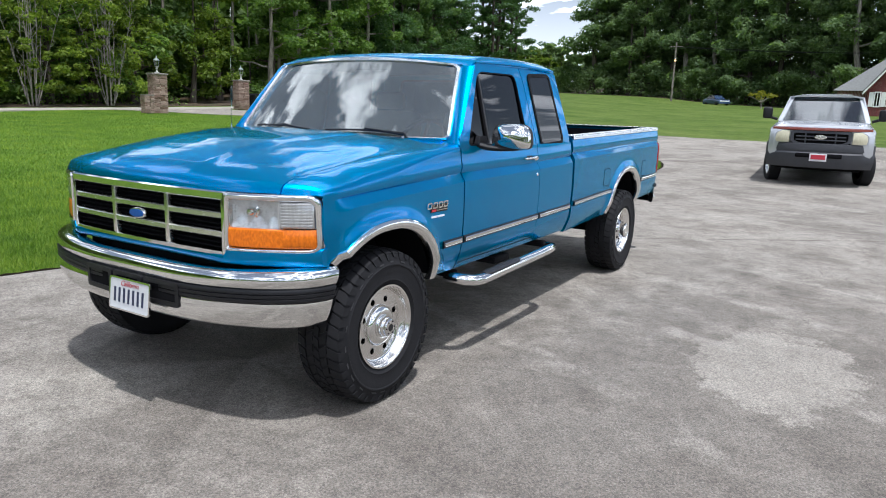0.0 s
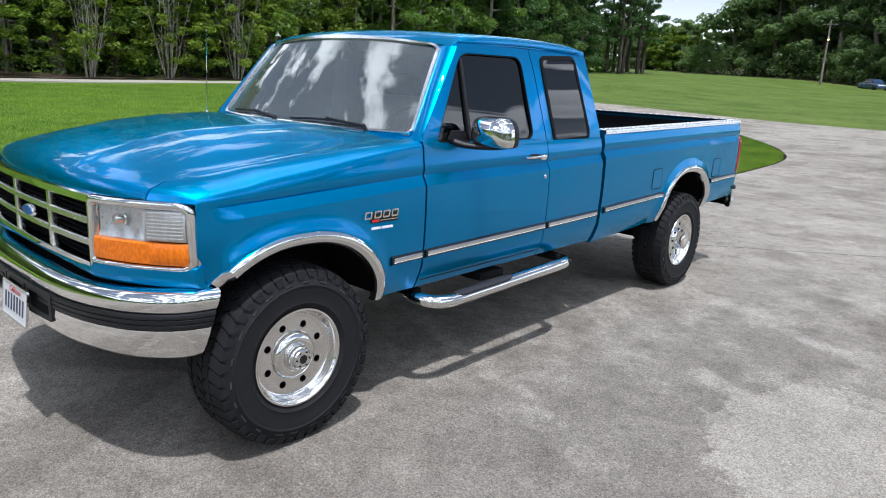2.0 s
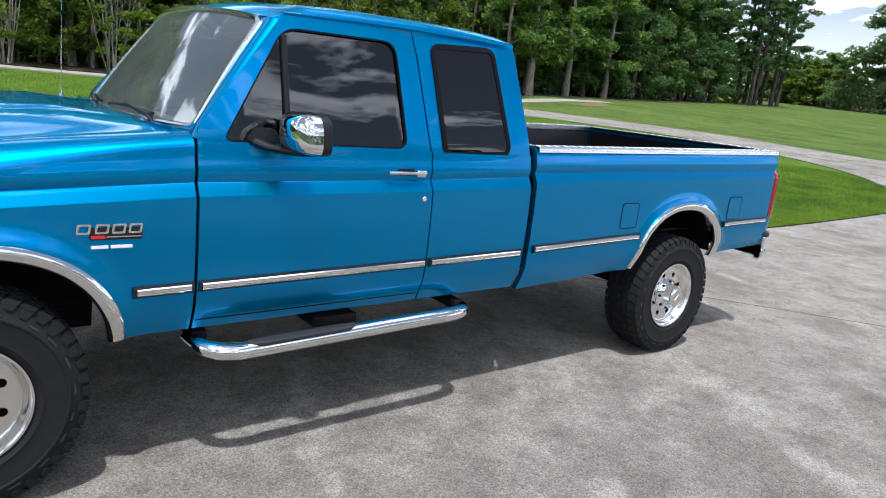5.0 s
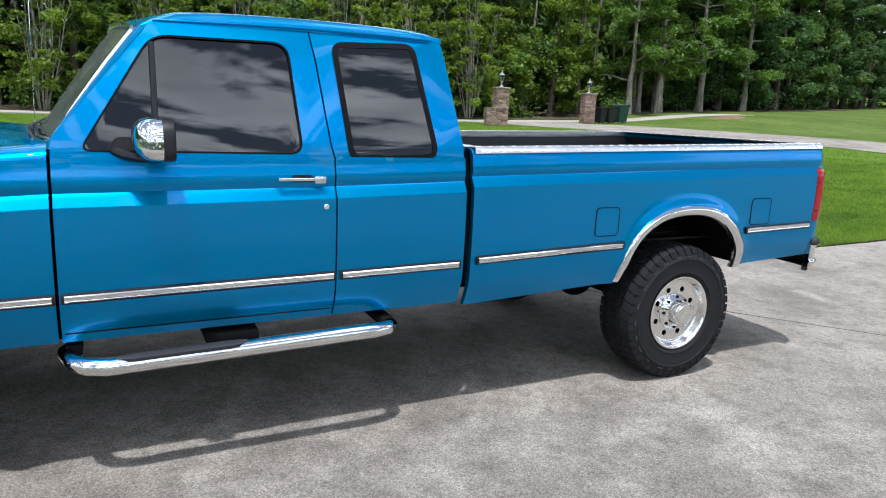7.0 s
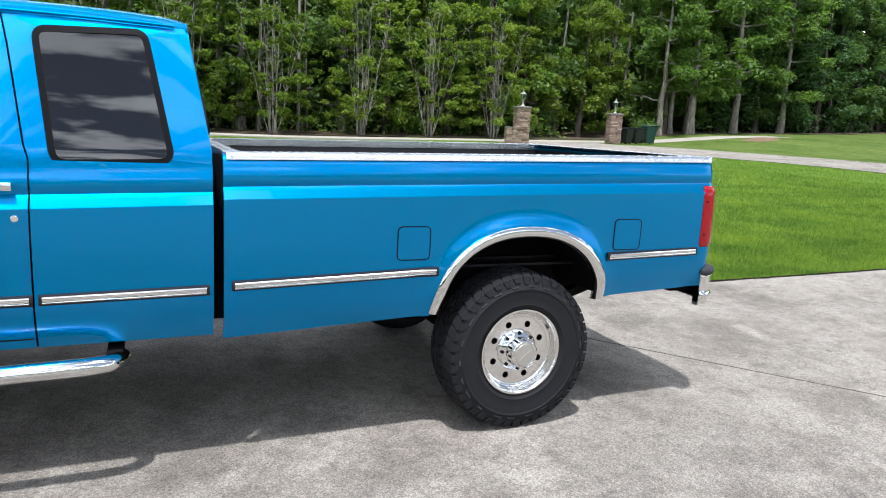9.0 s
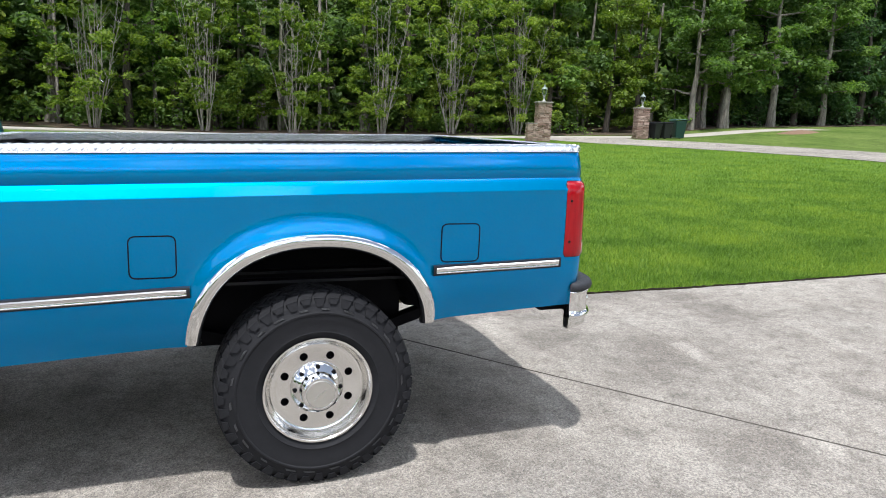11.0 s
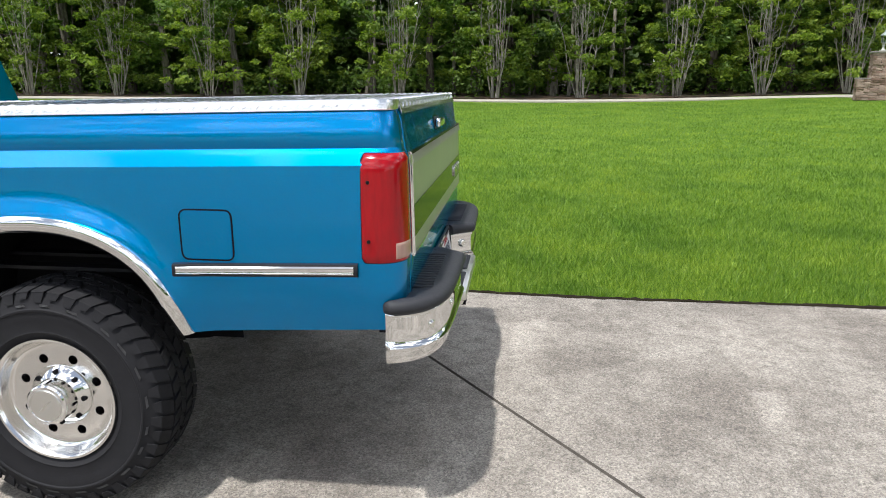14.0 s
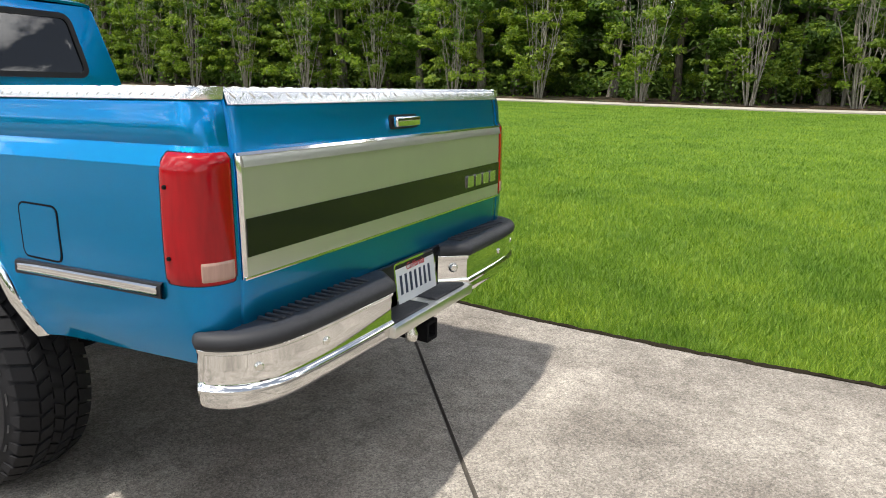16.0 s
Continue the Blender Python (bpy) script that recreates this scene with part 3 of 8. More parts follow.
def wood_edge(x):
    return lerp_line2(x, [(-200, 37.6), (31, 37.8), (36, 39.0), (44, 40.5), (60, 40.0), (74, 43.0), (78, 60.0), (200, 60.0)])


def lerp_line2(x, pts):
    return float(np.interp(x, [p[0] for p in pts], [p[1] for p in pts]))


LITTER = litter()
floor_xs = list(np.linspace(-150, 78, 90))
forest_floor = strip("forest_floor", [(x, wood_edge(x) + 0.5 * math.sin(x * 0.9) * 0.6) for x in floor_xs], [(x, 130) for x in floor_xs], LITTER, 0.03, 0.08, "brown leaf litter on the shaded forest floor", "forest floor")
east_ys = list(np.linspace(-70, 75, 40))


def east_edge(y):
    return lerp_line2(y, [(-70, 84), (-10, 92), (2, 97), (17, 106), (28, 112), (48, 118), (75, 140)])


strip("forest_floor", [(east_edge(y), y) for y in east_ys], [(230, y) for y in east_ys], LITTER, 0.03, 0.08, "brown leaf litter under the far trees", "forest floor")

# ---- the blue pickup: nose towards -x, driver's side towards -y, front axle at x = 0, rear axle at x = 3.937 ----
WB = 3.937
WHEEL_Z = 0.402


def lerp_line(x, pts):
    return float(np.interp(x, [p[0] for p in pts], [p[1] for p in pts]))


def sill(x):          # lower edge of the body
    return lerp_line(x, [(-0.6, 0.762), (-0.335, 0.762), (-0.33, 0.60), (0.4, 0.563), (0.75, 0.563), (1.84, 0.573), (2.49, 0.580), (2.52, 0.560), (3.45, 0.608), (4.43, 0.652), (5.1, 0.684)])


def crease(x):        # upper line of the shoulder crease
    return lerp_line(x, [(-0.5, 1.078), (0.74, 1.142), (1.83, 1.161), (2.48, 1.180), (2.52, 1.202), (4.0, 1.238), (5.1, 1.262)])


def moulding(x):      # middle of the rubbing strip
    return lerp_line(x, [(0.4, 0.745), (0.76, 0.751), (1.85, 0.772), (2.47, 0.786), (2.54, 0.798), (3.48, 0.832), (4.40, 0.876), (5.1, 0.896)])


def belt(x):          # top of the lower body
    return lerp_line(x, [(0.7, 1.335), (2.5, 1.338), (2.52, 1.338), (5.1, 1.401)])


ARCHES = [(0.02, 0.50, 0.492, 0.450), (3.937, 0.585, 0.490, 0.447)]


def arch(x):
    for cx, cz, a, b in ARCHES:
        u = abs(x - cx) / a
        if u < 1:
            return cz + b * (1 - u ** 2.25) ** (1 / 2.25)
    return 0.0


def arch_flare(x, z):
    out = 0.0
    for cx, cz, a, b in ARCHES:
        if z > cz - 0.1:
            d = (abs((x - cx) / a) ** 2.25 + (max(0.0, z - cz) / b) ** 2.25) ** (1 / 2.25) - 1
            out += 0.019 * math.exp(-(d / 0.10) ** 2)
    return out


def side(x, z, shoulder=True):
    """Half the body's width at a height."""
    zb, c2 = sill(x), crease(x)
    c1 = c2 - 0.046
    if z <= zb + 0.13:
        y = 0.938 + 0.052 * max(0.0, min(1.0, (z - zb) / 0.13)) ** 0.8
    elif z <= c1:
        u = (z - zb - 0.13) / (c1 - zb - 0.13)
        y = 0.990 + 0.007 * u + 0.006 * math.sin(math.pi * min(1, u))
    elif z <= c2:
        k = smooth01((x + 0.42) / 0.20)
        y = 0.997 - 0.026 * k * (z - c1) / (c2 - c1)
    else:
        k = smooth01((x + 0.42) / 0.20)
        u = (z - c2) / 0.17
        y = 0.997 - 0.026 * k + 0.006 * math.sin(min(1, u * 2) * math.pi) * k - 0.012 * u * u
    return y + arch_flare(x, z) - 0.034 * max(0.0, (-0.20 - x) / 0.236) ** 2


def column_xs(x0, x1, step=0.045):
    xs = set(round(v, 5) for v in np.linspace(x0, x1, max(2, int((x1 - x0) / step) + 1)))
    for cx, cz, a, b in ARCHES:
        for k in range(37):
            x = cx - a * math.cos(math.pi * k / 36)
            if x0 < x < x1:
                xs.add(round(x, 5))
    return sorted(xs)


def panel_column(x, top, round_top=0.0):
    lo = max(sill(x), arch(x))
    c2 = crease(x)
    c1 = c2 - 0.046
    zs = list(np.linspace(lo, c1, 14)) + list(np.linspace(c1, c2, 4))[1:] + [c2 + 0.004] + list(np.linspace(c2 + 0.004, top, 7))[1:]
    col = [(x, side(x, z) - (0.004 * smooth01((x + 0.40) / 0.12) if abs(z - c2 - 0.004) < 1e-6 else 0.0), z) for z in zs]
    if round_top:
        y0 = col[-1][1]
        for k in range(1, 6):
            a = math.pi / 2 * k / 5
            col.append((x, y0 - round_top * (1 - math.cos(a)), top + round_top * math.sin(a)))
    return col


def mirror_rows(rows, sgn):
    return [[(x, sgn * y, z) for x, y, z in col] for col in rows]


truck = thing("pickup_truck", "teal-blue metallic extended-cab pickup truck with chrome trim on the driveway", "pickup truck")
cab = part("cab_floor", (lambda bm: (box(bm, 0.55, -0.90, 0.56, 2.46, 0.90, 0.66, 0.02), bm)[1])(bmesh.new()), UNDER, truck, "black underside of the cab")


def fender(sgn):
    """One sheet from the lower edge up the side and over the crown to the hood's seam, its front lip lying on the headlight."""
    bm = bmesh.new()
    rows = []
    xs = sorted(set(column_xs(-0.436, 0.752) + [-0.436 + d for d in (0.003, 0.007, 0.012, 0.018, 0.026, 0.036, 0.05, 0.066, 0.085, 0.11)]))
    for X in xs:
        k = smooth01((0.62 - X) / 0.85)
        zi = lerp_line((X + 0.58) / 1.33, HOOD_EDGE)
        z0 = (zi - 0.05) * (1 - k) + (crease(X) + 0.028) * k
        col = panel_column(X, z0)
        fade = 1 - smooth01((X + 0.436) / 0.25)
        for a in np.linspace(0, math.pi / 2, 15)[1:]:
            t = math.cos(a)
            lip = lamp_path(0.824 + t * 0.133)
            x = X + (lip + 0.436) * fade
            y = 0.824 + t * (side(X, z0) - 0.824)
            zh = lerp_line((x - lip) / 1.33 if X < -0.1 else (x + 0.58) / 1.33, HOOD_EDGE) if X < -0.1 else zi
            if -0.25 < X < -0.1:
                f = smooth01((X + 0.25) / 0.15)
                zh = zh * (1 - f) + zi * f
            col.append((x, y, z0 + (zh + 0.002 - z0) * math.sin(a) ** 0.9))
        last = col[-1]
        col.append((last[0], last[1] - 0.003, last[2] - 0.004))
        col.append((last[0], last[1] - 0.003, last[2] - 0.03))
        rows.append(col)
    shell(bm, mirror_rows(rows, sgn), lambda p: (0, -0.03 * sgn, 0) if p.z < 1.08 else (0.003, -0.010 * sgn, -0.010))
    return part("front_fender", bm, PAINT, truck, "", 22)


# profile of the tailgate: height and x
TG = [(0.742, 5.138), (0.80, 5.142), (0.915, 5.146), (1.235, 5.138), (1.255, 5.128), (1.34, 5.116), (1.377, 5.106), (1.390, 5.090)]


def bed_corner(a, y, z):
    """Plan of the bed's rear corner: a from 0 on the side to a quarter turn at the tailgate's gap, as x and half-width."""
    r = lerp_line(z, TG) - 5.043
    return 5.04 + r * math.sin(a) ** 0.9, 0.873 + (y - 0.873) * max(0.0, math.cos(a)) ** 0.75


def lamp_corner(u, z):
    """The same corner by distance u from the lamp's forward edge, with the outward normal."""
    y0 = side(5.04, z)
    line = [(5.012 + 0.028 * q / 3, side(5.012 + 0.028 * q / 3, z)) for q in range(3)] + [bed_corner(a, y0, z) for a in np.linspace(0, math.pi / 2, 25)]
    d = [0.0]
    for p, q in zip(line, line[1:]):
        d.append(d[-1] + math.hypot(q[0] - p[0], q[1] - p[1]))
    s = max(-0.004, u) / 0.204 * (d[-1] - 0.006)
    def at(v):
        return Vector((float(np.interp(v, d, [p[0] for p in line])), float(np.interp(v, d, [p[1] for p in line]))))
    t = (at(min(d[-1], max(0, s) + 0.012)) - at(max(0.0, s - 0.012))).normalized()
    p = at(s) if s > 0 else at(0.0) + Vector((s, 0))
    return p, (-t.y, t.x)


def bed_side(sgn):
    bm = bmesh.new()
    rows = [panel_column(x, belt(x) - 0.045, 0.045) for x in column_xs(2.518, 5.04)]
    last = rows[-1]
    # round the rear corner in plan, up to the tailgate's gap
    for a in np.linspace(0, math.pi / 2, 11)[1:]:
        rows.append([(*bed_corner(a, y, z), z) for _, y, z in last])
    shell(bm, mirror_rows(rows, sgn), lambda p: (0, -0.03 * sgn, 0) if p.x < 5.05 else (-0.03, -0.004 * sgn, 0))
    return part("bed_side", bm, PAINT, truck, "", 22)


# cab sides above the belt
def house_y(z):
    return lerp_line(z, [(1.30, 0.954), (1.345, 0.948), (1.775, 0.838), (1.83, 0.812), (1.87, 0.77)])


def cab_place(sgn):
    return lambda a, b, d: (a, sgn * (house_y(b) - d), b)


DOOR_WIN = rounded([(0.855, 1.300), (1.125, 1.752), (1.664, 1.762), (1.706, 1.300)], [0.05, 0.07, 0.07, 0.06])
QUARTER_WIN = rounded([(1.922, 1.284), (1.866, 1.768), (2.236, 1.790), (2.328, 1.300)], [0.05, 0.04, 0.04, 0.05])


def grow(loop, d):
    cx = sum(p[0] for p in loop) / len(loop)
    cz = sum(p[1] for p in loop) / len(loop)
    out = []
    n = len(loop)
    for i in range(n):
        a, b = Vector(loop[i - 1]), Vector(loop[(i + 1) % n])
        t = (b - a).normalized()
        nrm = Vector((t.y, -t.x))
        p = Vector(loop[i])
        if (p - Vector((cx, cz))).dot(nrm) < 0:
            nrm = -nrm
        out.append(tuple(p + nrm * d))
    return out


def door(sgn):
    bm = bmesh.new()
    xs = column_xs(0.764, 1.836)
    rows = [panel_column(x, 1.292) for x in xs]
    shell(bm, mirror_rows(rows, sgn), (0, -0.03 * sgn, 0))
    outer = [(0.764, 1.292), (0.768, 1.345), (1.118, 1.790), (1.16, 1.806), (1.755, 1.812), (1.775, 1.70), (1.822, 1.345), (1.836, 1.292)]
    plate(bm, outer, [DOOR_WIN], cab_place(sgn), 0.035)
    d = part("door", bm, PAINT, truck, "", 22)
    bm = bmesh.new()
    plate(bm, grow(DOOR_WIN, 0.002), [grow(DOOR_WIN, -0.007)], lambda a, b, e: (a, sgn * (house_y(b) - 0.002 - e), b), 0.02)
    part("window_seal", bm, SEAL, d, "black rubber window seal")
    bm = bmesh.new()
    plate(bm, DOOR_WIN, [], lambda a, b, e: (a, sgn * (house_y(b) - 0.014 - e), b), 0.004)
    g = part("window_pane", bm, TINT, d, "dark tinted glass")
    bm = bmesh.new()
    box(bm, -0.011, -0.008, 0, 0.011, 0.012, 0.425, 0.003, 1, Matrix.Translation((1.128, sgn * (house_y(1.31) - 0.006), 1.31)) @ Matrix.Rotation(sgn * math.atan2(house_y(1.31) - house_y(1.70), 0.39), 4, "X"))
    part("vent_post", bm, BLACK, d, "black vent window post")
    bm = bmesh.new()
    rows = []
    for x in np.linspace(0.775, 1.830, 16):
        z = sill(x) + 0.040
        rows.append([(x, sgn * (side(x, z + q) + 0.0006), z + q) for q in (-0.003, 0.003)])
    shell(bm, rows, (0, -0.002 * sgn, 0))
    part("door_gap", bm, SEAL, d, "dark gap above the rocker panel")
    # handle on a flat dark plate standing for the recess's shade, and the lock
    bm = bmesh.new()
    y = side(1.68, 1.20)
    plate(bm, rounded([(1.645, 1.184), (1.65, 1.216), (1.735, 1.216), (1.742, 1.184)], 0.010, 4), [], lambda a, b, e: (a, sgn * (y + 0.002 - e), b), 0.004)
    h = part("handle_backing", bm, BLACK, d, "flat dark plate standing for the handle recess")
    bm = bmesh.new()
    box(bm, 1.585, sgn * (y + 0.022) - 0.008, 1.192, 1.79, sgn * (y + 0.022) + 0.008, 1.206, 0.004)
    box(bm, 1.74, sgn * (y + 0.010) - 0.014, 1.180, 1.79, sgn * (y + 0.010) + 0.014, 1.212, 0.005)
    box(bm, 1.585, sgn * (y + 0.010) - 0.014, 1.192, 1.605, sgn * (y + 0.010) + 0.014, 1.206, 0.003)
    part("handle", bm, CHROME, d, "chrome pull handle")
    bm = bmesh.new()
    ly = side(1.79, 1.078)
    lathe(bm, [(0.0, -0.006 * 1), (0.010, -0.006), (0.013, -0.003), (0.013, 0.004)], (1.793, sgn * ly, 1.080), "y", 16)
    if sgn > 0:
        bmesh.ops.scale(bm, vec=(1, -1, 1), space=Matrix.Translation((0, -sgn * ly, 0)), verts=bm.verts)
    part("door_lock", bm, CHROME, d, "chrome key lock")
    return d


def cab_corner(sgn):
    bm = bmesh.new()
    xs = column_xs(1.843, 2.478)
    rows = [panel_column(x, 1.292) for x in xs]
    shell(bm, mirror_rows(rows, sgn), (0, -0.03 * sgn, 0))
    outer = [(1.843, 1.292), (1.829, 1.345), (1.782, 1.70), (1.761, 1.812), (2.00, 1.824), (2.375, 1.836), (2.395, 1.80), (2.445, 1.50), (2.472, 1.345), (2.478, 1.292)]
    plate(bm, outer, [grow(QUARTER_WIN, 0.002)], cab_place(sgn), 0.035)
    d = part("cab_corner", bm, PAINT, truck, "", 22)
    bm = bmesh.new()
    plate(bm, grow(QUARTER_WIN, 0.014), [grow(QUARTER_WIN, -0.010)], lambda a, b, e: (a, sgn * (house_y(b) + 0.007 - e), b), 0.02)
    q = part("quarter_window", bm, SEAL, truck, "black rubber quarter window frame")
    bm = bmesh.new()
    plate(bm, QUARTER_WIN, [], lambda a, b, e: (a, sgn * (house_y(b) + 0.004 - e), b), 0.004)
    part("pane", bm, TINT, q, "dark tinted glass")
    return d


def roof():
    bm = bmesh.new()
    rows = []
    ys = list(np.linspace(-0.70, 0.70, 15))
    for s in np.linspace(0, 1, 22):
        row = []
        edge = 1.815 + 0.020 * s + 0.012 * math.sin(math.pi * s)
        crown = 0.075 * (1 - (2 * s - 1) ** 4) ** 0.5 if 0 < s < 1 else 0.0
        full = [(-0.815, -0.006), (-0.812, 0.010), (-0.80, 0.021), (-0.77, 0.035)] + [(y, None) for y in ys] + [(0.77, 0.035), (0.80, 0.021), (0.812, 0.010), (0.815, -0.006)]
        for y, dz in full:
            bow = 0.10 * (1 - (y / 0.82) ** 2)
            x = (1.115 - bow) + s * (2.395 + 0.25 * bow - (1.115 - bow))
            top = 0.035 + 0.028 * (1 - (y / 0.77) ** 2) if dz is None else dz
            k = min(1.0, 0.30 + crown / 0.075 * 0.70)
            z = edge + (top * k if top > 0 else top)
            if s < 0.09:
                front = ws_point(max(-1, min(1, y / 0.748)), 1.0)
                f = 1 - s / 0.09
                z = z * (1 - f) + (front.z + 0.004) * f
                x = x * (1 - f) + (front.x + 0.006) * f
            row.append((x, y, z))
        rows.append(row)
    shell(bm, rows, (0, 0, -0.015))
    return part("roof", bm, PAINT, truck)


def drip_rail(sgn):
    """The gutter under the roof's edge."""
    bm = bmesh.new()
    path = []
    for x in np.linspace(1.135, 2.345, 24):
        q = (x - 1.115) / 1.28
        path.append((x, sgn * 0.824, 1.806 + 0.020 * q + 0.012 * math.sin(math.pi * q)))
    tube(bm, path, 0.0050, 8)
    return part("drip_rail", bm, PAINT, truck, "blue roof gutter")


def ws_point(u, v):
    """Windscreen surface: u across from -1 to 1, v up from 0 to 1."""
    half = 0.868 + (0.748 - 0.868) * v
    x0 = 0.668 + 0.110 * abs(u) ** 2.2
    x1 = 1.005 + 0.075 * abs(u) ** 2.2
    z0 = 1.325 + 0.012 * abs(u) ** 2
    z1 = 1.822 - 0.044 * abs(u) ** 2
    return Vector((x0 + (x1 - x0) * v, half * u, z0 + (z1 - z0) * v + 0.012 * math.sin(math.pi * v)))


def windscreen():
    n = Vector((-0.8, 0, 0.6))
    bm = bmesh.new()
    shell(bm, [[ws_point(u, v) for v in np.linspace(0.03, 0.97, 9)] for u in np.linspace(-0.98, 0.98, 25)], -n * 0.005)
    w = part("windscreen", bm, SCREEN, truck, "curved windscreen reflecting clouds", 60)
    bm = bmesh.new()
    loop = [ws_point(u, 0.0) for u in np.linspace(-0.97, 0.97, 25)] + [ws_point(1.0, v) for v in np.linspace(0.03, 0.96, 14)] + \
           [ws_point(u, 1.0) for u in np.linspace(0.96, -0.96, 25)] + [ws_point(-1.0, v) for v in np.linspace(0.96, 0.03, 14)]
    mid = sum(loop, Vector()) / len(loop)
    P = []
    for p in loop:
        inn = (mid - p).normalized()
        P.append([p - inn * 0.012 + n * 0.002, p - inn * 0.008 + n * 0.014, p + inn * 0.014 + n * 0.012, p + inn * 0.018 - n * 0.004])
    grid(bm, P, close_u=True)
    part("windscreen_trim", bm, chrome("bright_trim", (0.88, 0.88, 0.86), 0.2, 0.01), w, "bright silver windscreen surround")
    return w


def pillar_a(sgn):
    bm = bmesh.new()
    rows = []
    for v in np.linspace(-0.04, 1.04, 12):
        a = ws_point(0.985, max(0, min(1, v)))
        if v < 0:
            a += Vector((-0.02, 0.0, -0.03))
        zz = a.z
        b = Vector((lerp_line(zz, [(1.28, 0.762), (1.345, 0.768), (1.790, 1.118), (1.83, 1.16)]), house_y(zz), zz))
        rows.append([(p.x, sgn * p.y, p.z) for p in [a + (b - a) * q + Vector((-0.010, 0.016, 0.004)) * math.sin(math.pi * q) for q in (0, 0.2, 0.4, 0.6, 0.8, 1.0)]])
    shell(bm, rows, (0.02, -0.02 * sgn, -0.01))
    return part("windscreen_pillar", bm, PAINT, truck)


def cab_back():
    bm = bmesh.new()
    outer = rounded([(-0.945, 1.10), (-0.945, 1.33), (-0.815, 1.825), (0.815, 1.825), (0.945, 1.33), (0.945, 1.10)], [0.01, 0.02, 0.06, 0.06, 0.02, 0.01])
    win = rounded([(-0.70, 1.42), (-0.64, 1.76), (0.64, 1.76), (0.70, 1.42)], 0.06)
    place = lambda a, b, d: (2.478 - 0.09 * smooth01((b - 1.30) / 0.60) * 1.0 - d + 0.02 * (1 - (a / 0.95) ** 2), a, b)
    plate(bm, outer, [win], place, 0.03)
    box(bm, 2.44, -0.93, 0.60, 2.468, 0.93, 1.12)
    c = part("cab_back", bm, PAINT, truck)
    bm = bmesh.new()
    plate(bm, grow(win, 0.018), [grow(win, -0.014)], lambda a, b, d: (place(a, b, 0)[0] + 0.010 - d, a, b), 0.03)
    w = part("rear_window", bm, BLACK, truck, "black rubber rear window frame")
    bm = bmesh.new()
    plate(bm, win, [], lambda a, b, d: (place(a, b, 0)[0] + 0.002 - d, a, b), 0.004)
    part("pane", bm, TINT, w, "dark tinted glass")


HOOD_EDGE = [(0, 1.114), (0.008, 1.142), (0.02, 1.158), (0.06, 1.178), (0.12, 1.194), (0.20, 1.208), (0.45, 1.248), (0.70, 1.286), (1, 1.326)]
HOOD_MID = [(0, 1.118), (0.008, 1.146), (0.02, 1.168), (0.06, 1.207), (0.12, 1.238), (0.22, 1.276), (0.36, 1.315), (0.55, 1.344), (0.78, 1.360), (1, 1.338)]


def hood():
    bm = bmesh.new()
    rows = []
    ss = [0, 0.008, 0.02, 0.035, 0.06, 0.09, 0.12, 0.17] + list(np.linspace(0.22, 1, 22))
    ys = sorted(set(list(np.linspace(-0.820, 0.820, 41)) + [-0.50, -0.47, 0.47, 0.50, -0.33, 0.33, -0.30, 0.30]))
    for s in ss:
        row = []
        for y in ys:
            t = abs(y) / 0.820
            xf = -0.668 + 0.106 * t ** 2.6
            xb = 0.655 + 0.095 * t ** 2.2
            e, m = lerp_line(s, HOOD_EDGE), lerp_line(s, HOOD_MID)
            g = 1 - t ** 4.5
            # raised middle with two creases that narrow towards the nose
            w = 0.30 + 0.20 * s
            g += 0.14 * (1 - smooth01((abs(y) - w) / 0.035)) - 0.14
            g += 0.14 * (1 - t)
            row.append((xf + (xb - xf) * s, y, e + (m - e) * max(0, g)))
        rows.append(row)
    shell(bm, rows, (0.0, 0, -0.025))
    h = part("hood", bm, PAINT, truck, "", 24)
    return h


def nose():
    """The painted panel below the grille and lamps, and the backing behind them."""
    bm = bmesh.new()
    rows = []
    for y in np.linspace(-0.962, 0.962, 61):
        x = lamp_path(max(0.575, abs(y))) + 0.002
        lo = 0.868 if abs(y) > 0.587 else 0.832
        rows.append([(x + 0.03, y, lo), (x + 0.004, y, lo), (x - 0.006, y, lo - 0.006), (x - 0.010, y, lo - 0.018), (x - 0.008, y, 0.822), (x - 0.002, y, 0.798), (x + 0.012, y, 0.784), (x + 0.04, y, 0.778)])
    shell(bm, rows, (0.03, 0, 0))
    rows = []
    for y in np.linspace(-0.957, 0.957, 41):
        x = lamp_path(abs(y)) + 0.058 if abs(y) > 0.59 else -0.596
        rows.append([(x, y, 0.83), (x, y, 1.108)])
    shell(bm, rows, (0.02, 0, 0))
    return part("nose_panel", bm, PAINT, truck)


